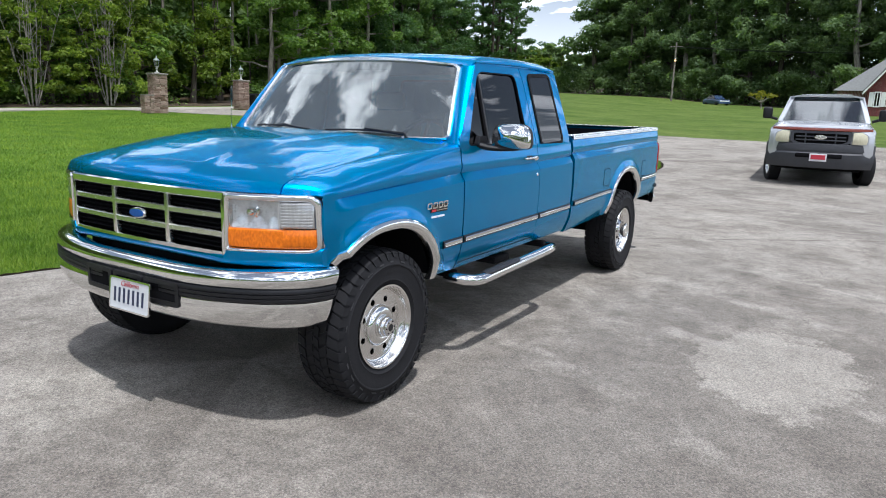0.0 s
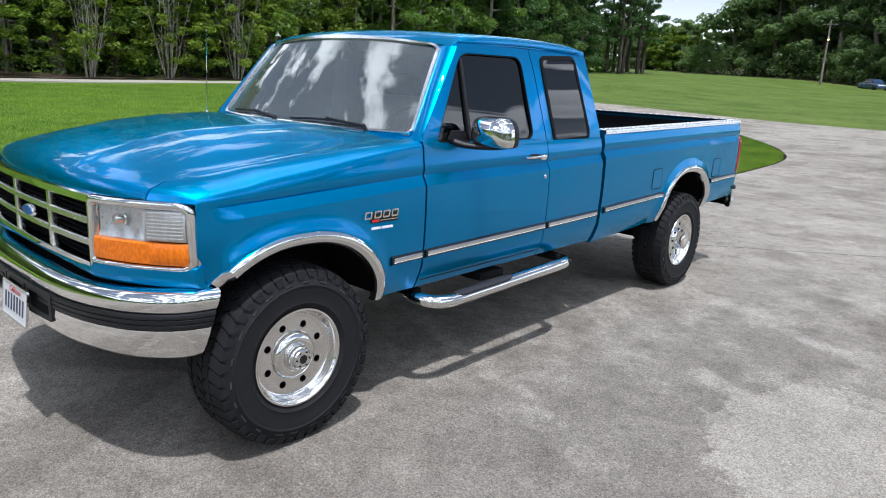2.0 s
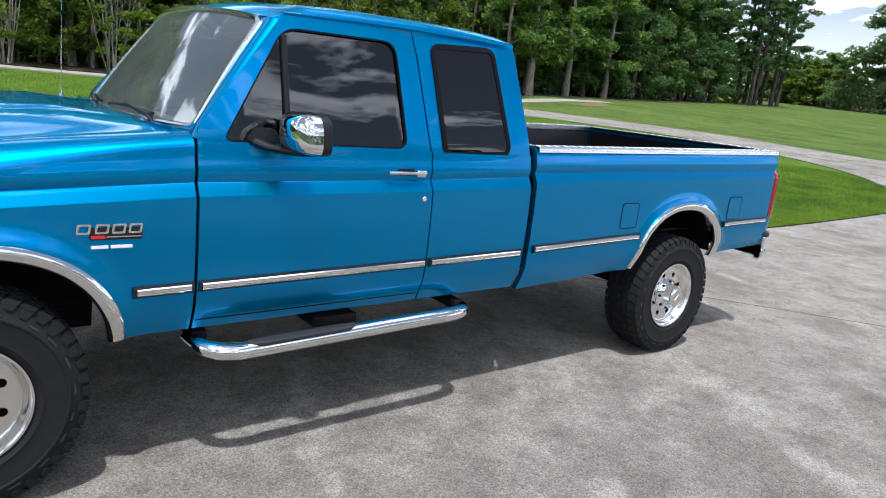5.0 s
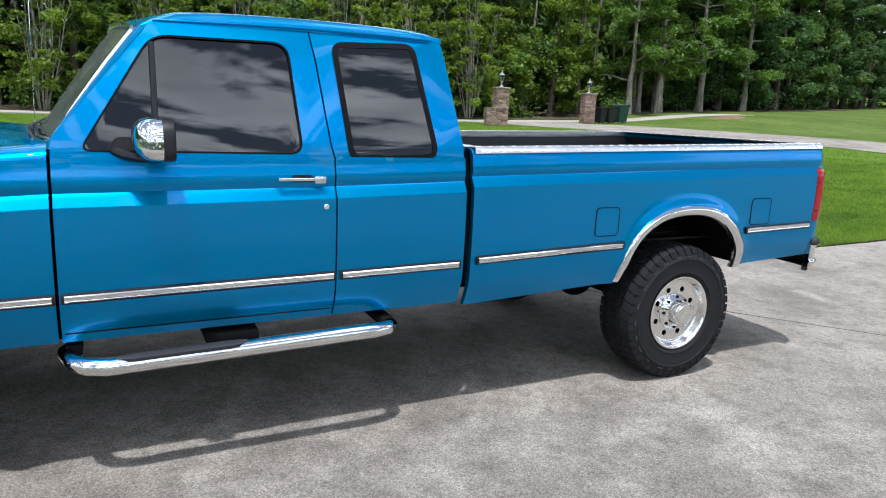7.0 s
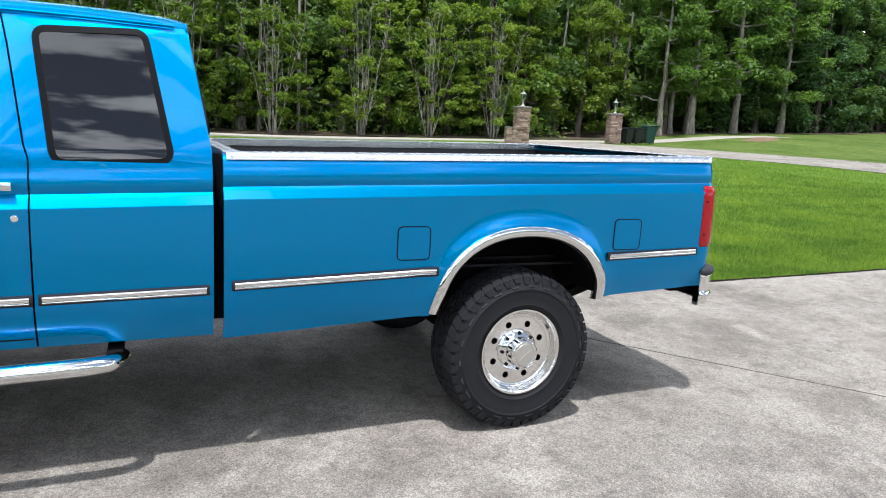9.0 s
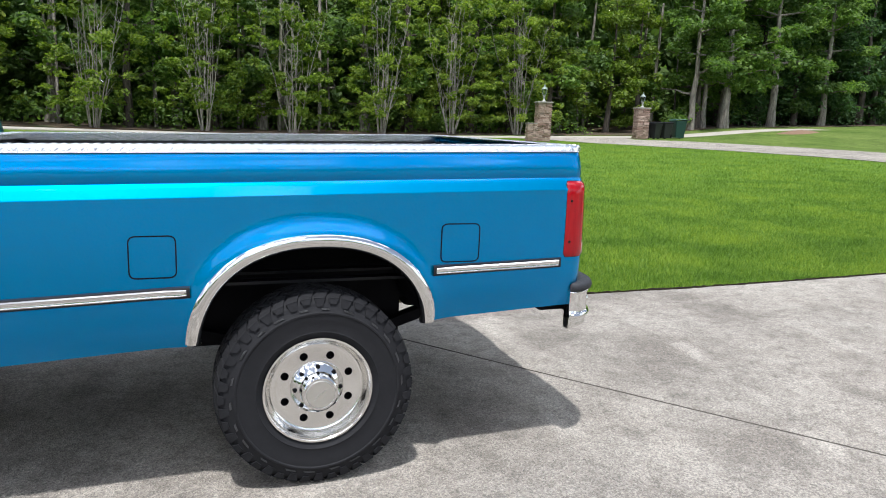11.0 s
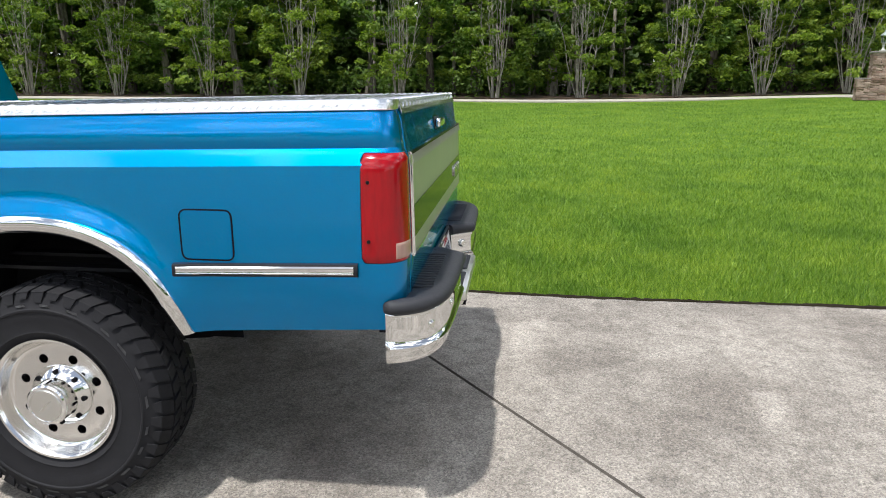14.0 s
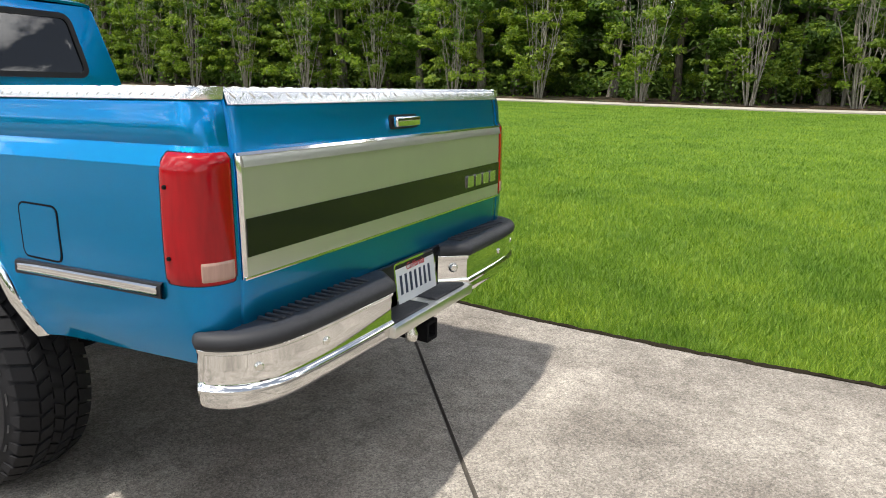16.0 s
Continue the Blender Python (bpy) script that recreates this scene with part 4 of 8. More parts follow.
def grille():
    g = part("grille", (lambda bm: (shell(bm, [[(-0.618, y, 0.835), (-0.618, y, 1.095)] for y in (-0.565, 0.565)], (0.02, 0, 0)), bm)[1])(bmesh.new()), UNDER, truck, "dark grille backing")
    def bowed(y):
        return -0.692 + 0.028 * (abs(y) / 0.6) ** 2
    bm = bmesh.new()
    def bar_h(bm, z, hh, y0, y1, dx=0.0, d=0.03):
        rows = []
        for y in np.linspace(y0, y1, 21):
            x = bowed(y) + dx
            rows.append([(x + 0.006, y, z - hh), (x, y, z - hh * 0.7), (x, y, z + hh * 0.7), (x + 0.006, y, z + hh)])
        shell(bm, rows, (d, 0, 0))
    bar_h(bm, 1.095, 0.020, -0.586, 0.586, -0.006)
    bar_h(bm, 0.832, 0.012, -0.586, 0.586, -0.004)
    for y in (-0.578, 0.578):
        box(bm, bowed(y) - 0.006, y - 0.012, 0.822, bowed(y) + 0.05, y + 0.012, 1.112, 0.004)
    part("grille_surround", bm, CHROME, g, "chrome grille surround")
    for z in (0.918, 1.004):
        bm = bmesh.new()
        bar_h(bm, z, 0.0145, -0.566, 0.566, 0.002)
        part("grille_bar", bm, BRUSHED, g, "silver horizontal grille bar")
    for y in (-0.206, 0.206):
        bm = bmesh.new()
        box(bm, bowed(y) + 0.001, y - 0.0145, 0.842, bowed(y) + 0.03, y + 0.0145, 1.084, 0.003)
        part("grille_bar", bm, BRUSHED, g, "silver upright grille bar")
    for z in np.arange(0.856, 1.085, 0.0215):
        bm = bmesh.new()
        box(bm, -0.655, -0.562, z - 0.002, -0.625, 0.562, z + 0.002)
        part("grille_fin", bm, UNDER, g, smooth=0)
    bm = bmesh.new()
    lathe(bm, [(0.0, -0.008), (0.9, -0.006), (1.0, 0.0), (1.0, 0.012)], (0, 0, 0), "x", 28)
    for v in bm.verts:
        v.co = Vector((v.co.x - 0.698, v.co.y * 0.062, v.co.z * 0.026 + 0.962))
    o = part("emblem", bm, CHROME, g, "oval chrome emblem")
    bm = bmesh.new()
    lathe(bm, [(0.0, -0.011), (0.9, -0.010), (0.92, -0.006)], (0, 0, 0), "x", 28)
    for v in bm.verts:
        v.co = Vector((v.co.x - 0.698, v.co.y * 0.058, v.co.z * 0.022 + 0.962))
    part("emblem_face", bm, OVALBLUE, o, "plain blue enamel oval")


def lamp_path(y):
    """Plan of the nose past the grille: x at a half-width."""
    return lerp_line(y, [(0.575, -0.672), (0.67, -0.640), (0.765, -0.594), (0.832, -0.550), (0.888, -0.507), (0.926, -0.472), (0.947, -0.450), (0.957, -0.436)])


def headlight(sgn):
    def patch(y0, y1, z0, z1, dx, n=16, deep=0.02):
        bm = bmesh.new()
        rows = []
        for y in np.linspace(y0, y1, n):
            x = lamp_path(y) + dx
            rows.append([(x + 0.006, sgn * y, z0), (x, sgn * y, z0 + 0.006), (x - 0.003, sgn * y, (z0 + z1) / 2), (x, sgn * y, z1 - 0.006), (x + 0.006, sgn * y, z1)])
        shell(bm, rows, (deep, -0.2 * deep * sgn, 0))
        return bm
    # bezel: one ring with rounded corners, wider along the top
    radii = [0.014, 0.020, 0.050, 0.045]
    def dense(pts, r):
        loop = rounded(pts, r, 8)
        out = []
        for i, p in enumerate(loop):
            q = loop[(i + 1) % len(loop)]
            out += [tuple(Vector(p).lerp(Vector(q), s / 14)) for s in range(14)] if i % 9 == 8 else [p]
        return out
    outer = dense([(0.590, 0.850), (0.590, 1.114), (0.954, 1.114), (0.960, 0.850)], radii)
    inner = dense([(0.608, 0.868), (0.608, 1.084), (0.938, 1.082), (0.947, 0.868)], [0.008, 0.012, 0.030, 0.030])
    bm = bmesh.new()
    P = []
    for (ya, za), (yb, zb) in zip(outer, inner):
        row = []
        for f, dx in ((0.0, 0.028), (0.0, -0.004), (0.12, -0.011), (0.35, -0.014), (0.7, -0.014), (0.92, -0.009), (1.0, 0.000), (1.0, 0.018)):
            y, z = ya + (yb - ya) * f, za + (zb - za) * f
            row.append((lamp_path(y) + dx, sgn * y, z))
        P.append(row)
    grid(bm, P, close_u=True)
    h = part("headlight", bm, CHROME, truck, "chrome headlight bezel with rounded corners", 60)
    bm = bmesh.new()
    grid(bm, [[(lamp_path(y) + 0.002, sgn * (y + 0.002), z) for y, z in loop] for loop in (outer, [(0.775 + (y - 0.775) * 1.02, 0.982 + (z - 0.982) * 1.03) for y, z in outer])], close_v=True)
    part("bezel_gap", bm, SEAL, h, "dark gap round the bezel")
    # silvered bowl behind the clear glass
    bm = bmesh.new()
    rows = []
    for y in np.linspace(0.606, 0.822, 22):
        u = (y - 0.712) / 0.103
        row = []
        for z in np.linspace(0.956, 1.088, 13):
            v = (z - 1.022) / 0.062
            facet = 0.004 * math.sin(y * 95) * math.sin(z * 60)
            row.append((lamp_path(y) + 0.012 + 0.030 * max(0.0, 1 - 0.55 * u * u - 0.45 * v * v) + facet, sgn * y, z))
        rows.append(row)
    shell(bm, rows, (0.003, 0, 0))
    part("reflector", bm, REFLECTOR, h, "silvered reflector bowl")
    bm = bmesh.new()
    lathe(bm, [(0.0, -0.030), (0.014, -0.028), (0.019, -0.018), (0.019, 0.006), (0.030, 0.010)], (lamp_path(0.690) + 0.036, sgn * 0.690, 1.030), "x", 18)
    part("bulb_shield", bm, CHROME, h, "bright bulb shield")
    part("headlight_lens", patch(0.609, 0.816, 0.960, 1.082, -0.004, 16, 0.003), LENSGLASS, h, "clear headlight lens")
    part("lens_divider", patch(0.815, 0.822, 0.962, 1.080, -0.006, 3, 0.02), CLEAR, h, "clear moulded divider")
    part("side_lens", patch(0.823, 0.937, 0.962, 1.080, -0.004), CLEAR, h, "ribbed clear side lens")
    part("turn_lens", patch(0.609, 0.944, 0.871, 0.957, -0.006, 24), AMBER, h, "amber turn signal lens")
    for z in np.arange(0.972, 1.074, 0.0135):
        bm = bmesh.new()
        rows = []
        for y in np.linspace(0.828, 0.932, 8):
            x = lamp_path(y) - 0.011
            rows.append([(x + 0.006, sgn * y, z - 0.001), (x, sgn * y, z + 0.001), (x, sgn * y, z + 0.005), (x + 0.006, sgn * y, z + 0.008)])
        grid(bm, rows)
        part("lens_rib", bm, CLEAR, h)


BUMPER_PLAN = resample(curve_through([(-0.765, 0.0), (-0.759, 0.30), (-0.730, 0.575), (-0.678, 0.765), (-0.628, 0.860), (-0.560, 0.935), (-0.490, 0.975), (-0.425, 0.992), (-0.358, 0.998)], 8), 60)


def bumper_x(y, dx=0.0):
    """Plan of the front bumper by arc length: s from 0 at the middle to 1 at the tip, as x, half-width and the outward normal."""
    pts = BUMPER_PLAN
    k = min(0.9999, max(0.0, y)) * (len(pts) - 1)
    i = int(k)
    f = k - i
    p = Vector(pts[i]).lerp(Vector(pts[i + 1]), f)
    a, b = Vector(pts[max(0, i - 1)]), Vector(pts[min(len(pts) - 1, i + 2)])
    t = (b - a).normalized()
    return p.x + t.y * -dx, p.y + t.x * dx


def front_bumper():
    def sweep(profile, n=61):
        bm = bmesh.new()
        rows = []
        for u in np.linspace(-1, 1, n):
            row = []
            for d, z in profile:
                x, y = bumper_x(abs(u) * (1 - 0.068 * max(0.0, 0.775 - z) / 0.26), -d)
                row.append((x, y if u > 0 else -y, z - 0.022 * (1 - smooth01((abs(u) - 0.25) / 0.6))))
            rows.append(row)
        shell(bm, rows, lambda p: (0.012, 0, 0) if abs(p.y) < 0.85 else (0.006, -0.012 if p.y > 0 else 0.012, 0))
        return bm
    b = part("front_bumper", sweep([(0.085, 0.780), (0.050, 0.783), (0.026, 0.779), (0.010, 0.768), (0.002, 0.752), (0.0, 0.735), (0.001, 0.716), (0.008, 0.703), (0.018, 0.700)]), CHROME, truck, "chrome front bumper")
    part("lower_bar", sweep([(0.018, 0.636), (0.006, 0.633), (0.003, 0.61), (0.006, 0.570), (0.014, 0.540), (0.026, 0.520), (0.044, 0.510), (0.08, 0.507)]), CHROME, b, "chrome lower bar")
    part("rub_strip", sweep([(0.018, 0.702), (0.004, 0.699), (0.000, 0.692), (0.000, 0.680), (0.005, 0.677), (0.000, 0.674), (0.000, 0.660), (0.005, 0.657), (0.000, 0.654), (0.000, 0.642), (0.006, 0.635), (0.018, 0.634)]), BLACK, b, "ribbed black rub strip")
    for y0, y1 in ((-0.36, -0.13), (-0.11, 0.11), (0.13, 0.36)):
        bm = bmesh.new()
        hole = rounded([(y0 + 0.022, 0.578), (y0 + 0.022, 0.654), (y1 - 0.022, 0.654), (y1 - 0.022, 0.578)], 0.012, 4)
        rim = rounded([(y0, 0.555), (y0, 0.676), (y1, 0.676), (y1, 0.555)], 0.015, 4)
        plate(bm, rim, [hole], lambda a, c, d: (-0.778 + d + 0.02 * (a / 0.36) ** 2, a, c), 0.05)
        duct = part("air_duct", bm, BLACK, b, "black air intake surround")
        # flat dark plate ahead of the chrome bar, for the duct's inner shade
        bm = bmesh.new()
        plate(bm, [(y0 + 0.005, 0.565), (y0 + 0.005, 0.665), (y1 - 0.005, 0.665), (y1 - 0.005, 0.565)], [], lambda a, c, d: (-0.7715 + d + 0.02 * (a / 0.36) ** 2, a, c), 0.003)
        part("duct_back", bm, UNDER, duct, "dark plate standing for the shaded duct opening")
    number_plate(b, Matrix.Translation((-0.800, -0.05, 0.572)) @ Matrix.Rotation(radians(-90), 4, "Z") @ Matrix.Rotation(radians(-6), 4, "X"))


def number_plate(parent, m):
    """A white plate in its own plane: x across, z up, facing -y."""
    def put(bm):
        bmesh.ops.transform(bm, matrix=m, verts=bm.verts)
        return bm
    bm = bmesh.new()
    plate(bm, rounded([(-0.152, -0.076), (-0.152, 0.076), (0.152, 0.076), (0.152, -0.076)], 0.015, 4), [], lambda a, b, d: (a, d, b), 0.004)
    p = part("number_plate", put(bm), PLATEWHITE, parent, "white number plate with dark bars")
    bm = bmesh.new()
    plate(bm, rounded([(-0.157, -0.081), (-0.157, 0.081), (0.157, 0.081), (0.157, -0.081)], 0.017, 4), [rounded([(-0.149, -0.073), (-0.149, 0.073), (0.149, 0.073), (0.149, -0.073)], 0.013, 4)], lambda a, b, d: (a, d - 0.003, b), 0.009)
    part("plate_frame", put(bm), CHROME, p, "thin chrome plate frame")
    for k in range(7):
        bm = bmesh.new()
        x = -0.126 + k * 0.036
        box(bm, x + 0.006, -0.0022, -0.042, x + 0.020, -0.0004, 0.030)
        part("plate_bar", put(bm), PLATEBLUE, p, smooth=0)
    txt = bpy.data.curves.new("state_word", "FONT")
    txt.body, txt.size, txt.align_x, txt.extrude = "California", 0.036, "CENTER", 0.0004
    txt.shear = 0.3
    t = new("state_word", txt)
    me = bpy.data.meshes.new_from_object(t)
    bpy.data.objects.remove(t)
    ob = new("state_word", me)
    me.materials.append(PLATERED)
    me.transform(m @ Matrix.Translation((0, -0.0016, 0.042)) @ Matrix.Rotation(radians(90), 4, "X"))
    ob.parent = p
    tagged(ob, "red script state name")


def wheel(name, x, sgn, front):
    w = thing(name, "", "")
    for key in ("label", "category"):
        if key in w:
            del w[key]
    w.parent = truck
    w.matrix_basis = pose(x, sgn * 0.882, WHEEL_Z, 0, 0, 0 if sgn < 0 else 180)
    # tyre: outer side towards -y in its own space
    bm = bmesh.new()
    prof = [(0.214, -0.105), (0.222, -0.112), (0.240, -0.122), (0.246, -0.128), (0.252, -0.1255), (0.290, -0.134), (0.318, -0.1345), (0.322, -0.138), (0.328, -0.138), (0.332, -0.1335), (0.358, -0.128), (0.378, -0.119), (0.389, -0.104), (0.392, -0.06), (0.393, 0.0),
            (0.392, 0.06), (0.389, 0.104), (0.378, 0.119), (0.330, 0.134), (0.290, 0.134), (0.240, 0.122), (0.214, 0.105)]
    lathe(bm, prof, n=72)
    tyre = part("tyre", bm, RUBBER, w, "black all-terrain tyre", 40)
    # tread blocks: staggered rows, shoulder lugs reaching down the side
    bm = bmesh.new()
    n = 44
    rnd = random.Random(5)
    for k in range(n):
        a0 = 2 * math.pi * k / n
        for row, (y0, y1, cut, shift) in enumerate(((-0.128, -0.072, 0.80, 0.0), (-0.062, -0.022, 0.72, 0.5), (-0.016, 0.016, 0.7, 0.15), (0.022, 0.062, 0.72, 0.6), (0.072, 0.128, 0.80, 0.35))):
            da = 2 * math.pi / n * cut / 2
            a = a0 + shift * 2 * math.pi / n
            skew = 0.05 * (1 if row % 2 else -1)
            vs = []
            for rr, top in ((0.386, 0), (0.4015, 1)):
                for ang, yy in ((a - da, y0), (a + da, y0), (a + da + skew, y1), (a - da + skew, y1)):
                    edge = rr - (0.013 if row in (0, 4) and abs(yy) > 0.1 and top else 0.0)
                    yy2 = yy * (0.985 if top else 1.0)
                    vs.append(bm.verts.new((edge * math.cos(ang), yy2, edge * math.sin(ang))))
            for q in ((4, 5, 6, 7), (0, 1, 5, 4), (1, 2, 6, 5), (2, 3, 7, 6), (3, 0, 4, 7)):
                bm.faces.new([vs[i] for i in q])
            if row == 0:
                vs = []
                deep = 0.352 if k % 2 else 0.364
                for yy in (-0.1265, -0.1335):
                    for rr, ang in ((deep, a - da * 0.6), (deep, a + da * 0.6), (0.389, a + da), (0.389, a - da)):
                        y2 = yy if rr < 0.38 else yy + 0.008
                        vs.append(bm.verts.new((rr * math.cos(ang), y2, rr * math.sin(ang))))
                for q in ((4, 5, 6, 7), (0, 1, 5, 4), (1, 2, 6, 5), (2, 3, 7, 6), (3, 0, 4, 7)):
                    bm.faces.new([vs[i] for i in q])
    part("tread", bm, RUBBER, tyre, "chunky tread blocks", 20)
    bm = bmesh.new()
    for k in range(22):
        a, w_ = 2 * math.pi * (k + 0.3 * rnd.random()) / 22, 0.070 * rnd.uniform(0.7, 1.1)
        vs = [bm.verts.new((r * math.cos(a + q), -0.1352 + (r - 0.338) * 0.22, r * math.sin(a + q))) for r, q in ((0.338, -w_), (0.338, 0), (0.338, w_ * 0.8), (0.346, w_), (0.346, 0), (0.346, -w_ * 0.6))]
        bm.faces.new(vs)
    bmesh.ops.solidify(bm, geom=list(bm.faces), thickness=0.002)
    part("sidewall_mark", bm, simple("scuffed_rubber", (0.075, 0.075, 0.078), 0.8, 0, 0.6, 60), tyre, "scuffed grey sidewall lugs", kind="stuff")
    # rim: lip, barrel and a dished face with eight round holes
    rim = bmesh.new()
    lathe(rim, [(0.206, 0.10), (0.204, -0.06), (0.208, -0.095), (0.216, -0.110), (0.222, -0.117), (0.220, -0.122), (0.212, -0.123), (0.206, -0.116), (0.200, -0.104), (0.193, -0.082), (0.186, -0.074), (0.178, -0.072)], n=64)
    r0, r1, rh, rc = 0.092, 0.178, 0.0165, 0.140
    for k in range(8):
        ac = 2 * math.pi * (k + 0.5) / 8
        outer, inner, deep = [], [], []
        N = 8
        for side_, cnt in ((0, N), (1, N), (2, N), (3, N)):
            for q in range(cnt):
                t = q / cnt
                h = math.pi / 8
                if side_ == 0:
                    r, a = r1, -h + 2 * h * t
                elif side_ == 1:
                    r, a = r1 + (r0 - r1) * t, h
                elif side_ == 2:
                    r, a = r0, h - 2 * h * t
                else:
                    r, a = r0 + (r1 - r0) * t, -h
                px, pz = r * math.cos(a + ac), r * math.sin(a + ac)
                outer.append((px, -0.072 + 0.010 * smooth01((r - 0.15) / 0.03) * 0, pz))
                ang = math.atan2(r * math.sin(a), r * math.cos(a) - rc)
                hx, hz = rc + rh * math.cos(ang), rh * math.sin(ang)
                X, Z = hx * math.cos(ac) - hz * math.sin(ac), hx * math.sin(ac) + hz * math.cos(ac)
                inner.append((X, -0.072, Z))
                deep.append((X, -0.045, Z))
        grid(rim, [outer, [tuple((Vector(a) * 0.35 + Vector(b) * 0.65)) for a, b in zip(outer, inner)], inner, deep], close_v=True)
    bmesh.ops.remove_doubles(rim, verts=rim.verts, dist=1e-5)
    rim_ob = part("rim", rim, ALLOY, w, "polished alloy rim with eight round holes", 40)
    bm = bmesh.new()
    lathe(bm, [(0.0, 0.0), (0.20, 0.0), (0.20, -0.03), (0.0, -0.03)], (0, -0.005, 0), n=40)
    part("brake_backing", bm, UNDER, rim_ob, "dark brake drum behind the holes")
    bm = bmesh.new()
    if front:
        lathe(bm, [(0.110, -0.070), (0.109, -0.080), (0.102, -0.091), (0.090, -0.100), (0.078, -0.104), (0.066, -0.104), (0.060, -0.101), (0.056, -0.104), (0.055, -0.122), (0.050, -0.130), (0.046, -0.134), (0.044, -0.142), (0.038, -0.147), (0.020, -0.149), (0.0, -0.149)], n=48)
    else:
        lathe(bm, [(0.110, -0.070), (0.108, -0.078), (0.100, -0.086), (0.084, -0.098), (0.0755, -0.104), (0.0735, -0.110), (0.0725, -0.150), (0.071, -0.157), (0.066, -0.161), (0.058, -0.162), (0.055, -0.1595), (0.030, -0.162), (0.0, -0.163)], n=48)
    hub = part("hub_cap", bm, CHROME, rim_ob, "polished stepped hub cap", 30)
    if not front:
        bm = bmesh.new()
        lathe(bm, [(0.0, -0.1642), (0.054, -0.1638), (0.056, -0.160)], n=36)
        part("hub_face", bm, SATIN, rim_ob, "satin hub face")
    bm = bmesh.new()
    if front:
        lathe(bm, [(0.0, -0.1505), (0.019, -0.1505), (0.021, -0.148)], n=20)
        part("hub_badge", bm, GLOSSBLACK, rim_ob, "small dark hub centre")
        for k in range(6):
            bm = bmesh.new()
            a = 2 * math.pi * k / 6
            lathe(bm, [(0.0, -0.151), (0.0035, -0.151), (0.0045, -0.145)], (0.033 * math.cos(a), 0, 0.033 * math.sin(a)), n=8)
            part("hub_screw", bm, UNDER, rim_ob, smooth=0)
    else:
        lathe(bm, [(0.0, -0.1655), (0.9, -0.165), (1.0, -0.161)], n=24)
        for v in bm.verts:
            v.co.x, v.co.z = v.co.x * 0.028 * 0.8 + v.co.z * 0.012, v.co.z * 0.012 + v.co.x * 0.018
        part("hub_badge", bm, BRUSHED, rim_ob, "plain pressed oval")
    # dark studs on the cap in place of the shade in the lug holes
    for k in range(0 if front else 8):
        bm = bmesh.new()
        a = 2 * math.pi * k / 8
        lathe(bm, [(0.0, -0.0985), (0.0085, -0.0985), (0.0090, -0.08)], (0.092 * math.cos(a), 0.0, 0.092 * math.sin(a)), n=10)
        part("lug_dot", bm, UNDER, rim_ob, "dark stud standing for a lug hole's shade")
    return w


def arch_trim(cx, cz, a, b, sgn):
    bm = bmesh.new()
    P = []
    for k in range(61):
        u = -math.cos(math.pi * k / 60)
        x = cx + a * u
        z = cz + b * max(0.0, 1 - abs(u) ** 2.25) ** (1 / 2.25)
        lo = sill(x) - 0.004
        if z < lo:
            continue
        if cx < 1 and x < -0.392:
            continue
        n = Vector(((x - cx) / a ** 2, 0, (z - cz) / b ** 2)).normalized()
        p = Vector((x, 0, z))
        y = side(x, max(z, lo))
        row = []
        for d, dy in ((0.010, -0.008), (0.007, 0.005), (-0.003, 0.013), (-0.018, 0.016), (-0.034, 0.011), (-0.045, 0.001), (-0.050, -0.014), (-0.050, -0.03)):
            q = p + n * d
            row.append((q.x, sgn * (y + dy), q.z))
        P.append(row)
    shell(bm, P, (0, -0.004 * sgn, 0))
    return part("wheel_arch_trim", bm, CHROME, truck, "chrome wheel arch trim")


def arch_liner(cx, cz, a, b, sgn):
    bm = bmesh.new()
    P = []
    for k in range(31):
        t = math.pi * k / 30
        x, z = cx - (a - 0.02) * math.cos(t), cz + (b + 0.01) * math.sin(t)
        z = max(z, sill(x) + 0.02)
        P.append([(x, sgn * 0.94, z), (x, sgn * 0.52, z), (x, sgn * 0.50, 0.46)])
    grid(bm, P)
    return part("wheel_well", bm, UNDER, truck, "black wheel well liner")


def moulding_strip(x0, x1, sgn):
    bm = bmesh.new()
    rows = []
    for x in np.linspace(x0, x1, max(4, int((x1 - x0) / 0.08))):
        z, y = moulding(x), side(x, moulding(x))
        rows.append([(x, sgn * (y - 0.002), z - 0.0235), (x, sgn * (y + 0.009), z - 0.020), (x, sgn * (y + 0.012), z - 0.014), (x, sgn * (y + 0.012), z + 0.014), (x, sgn * (y + 0.009), z + 0.020), (x, sgn * (y - 0.002), z + 0.0235)])
    shell(bm, rows, (0, -0.004 * sgn, 0))
    s = part("side_moulding", bm, BLACK, truck, "black side moulding")
    for z0, z1, name in ((-0.0145, 0.0145, "moulding_insert"),):
        bm = bmesh.new()
        rows = []
        for x in np.linspace(x0 + 0.012, x1 - 0.012, max(4, int((x1 - x0) / 0.08))):
            z, y = moulding(x), side(x, moulding(x)) + 0.013
            rows.append([(x, sgn * (y - 0.002), z + z0), (x, sgn * (y + 0.003), z + z0 * 0.6), (x, sgn * (y + 0.0005), z), (x, sgn * (y + 0.003), z + z1 * 0.6), (x, sgn * (y - 0.002), z + z1)])
        shell(bm, rows, (0, -0.002 * sgn, 0))
        part(name, bm, CHROME, s, "bright chrome insert")


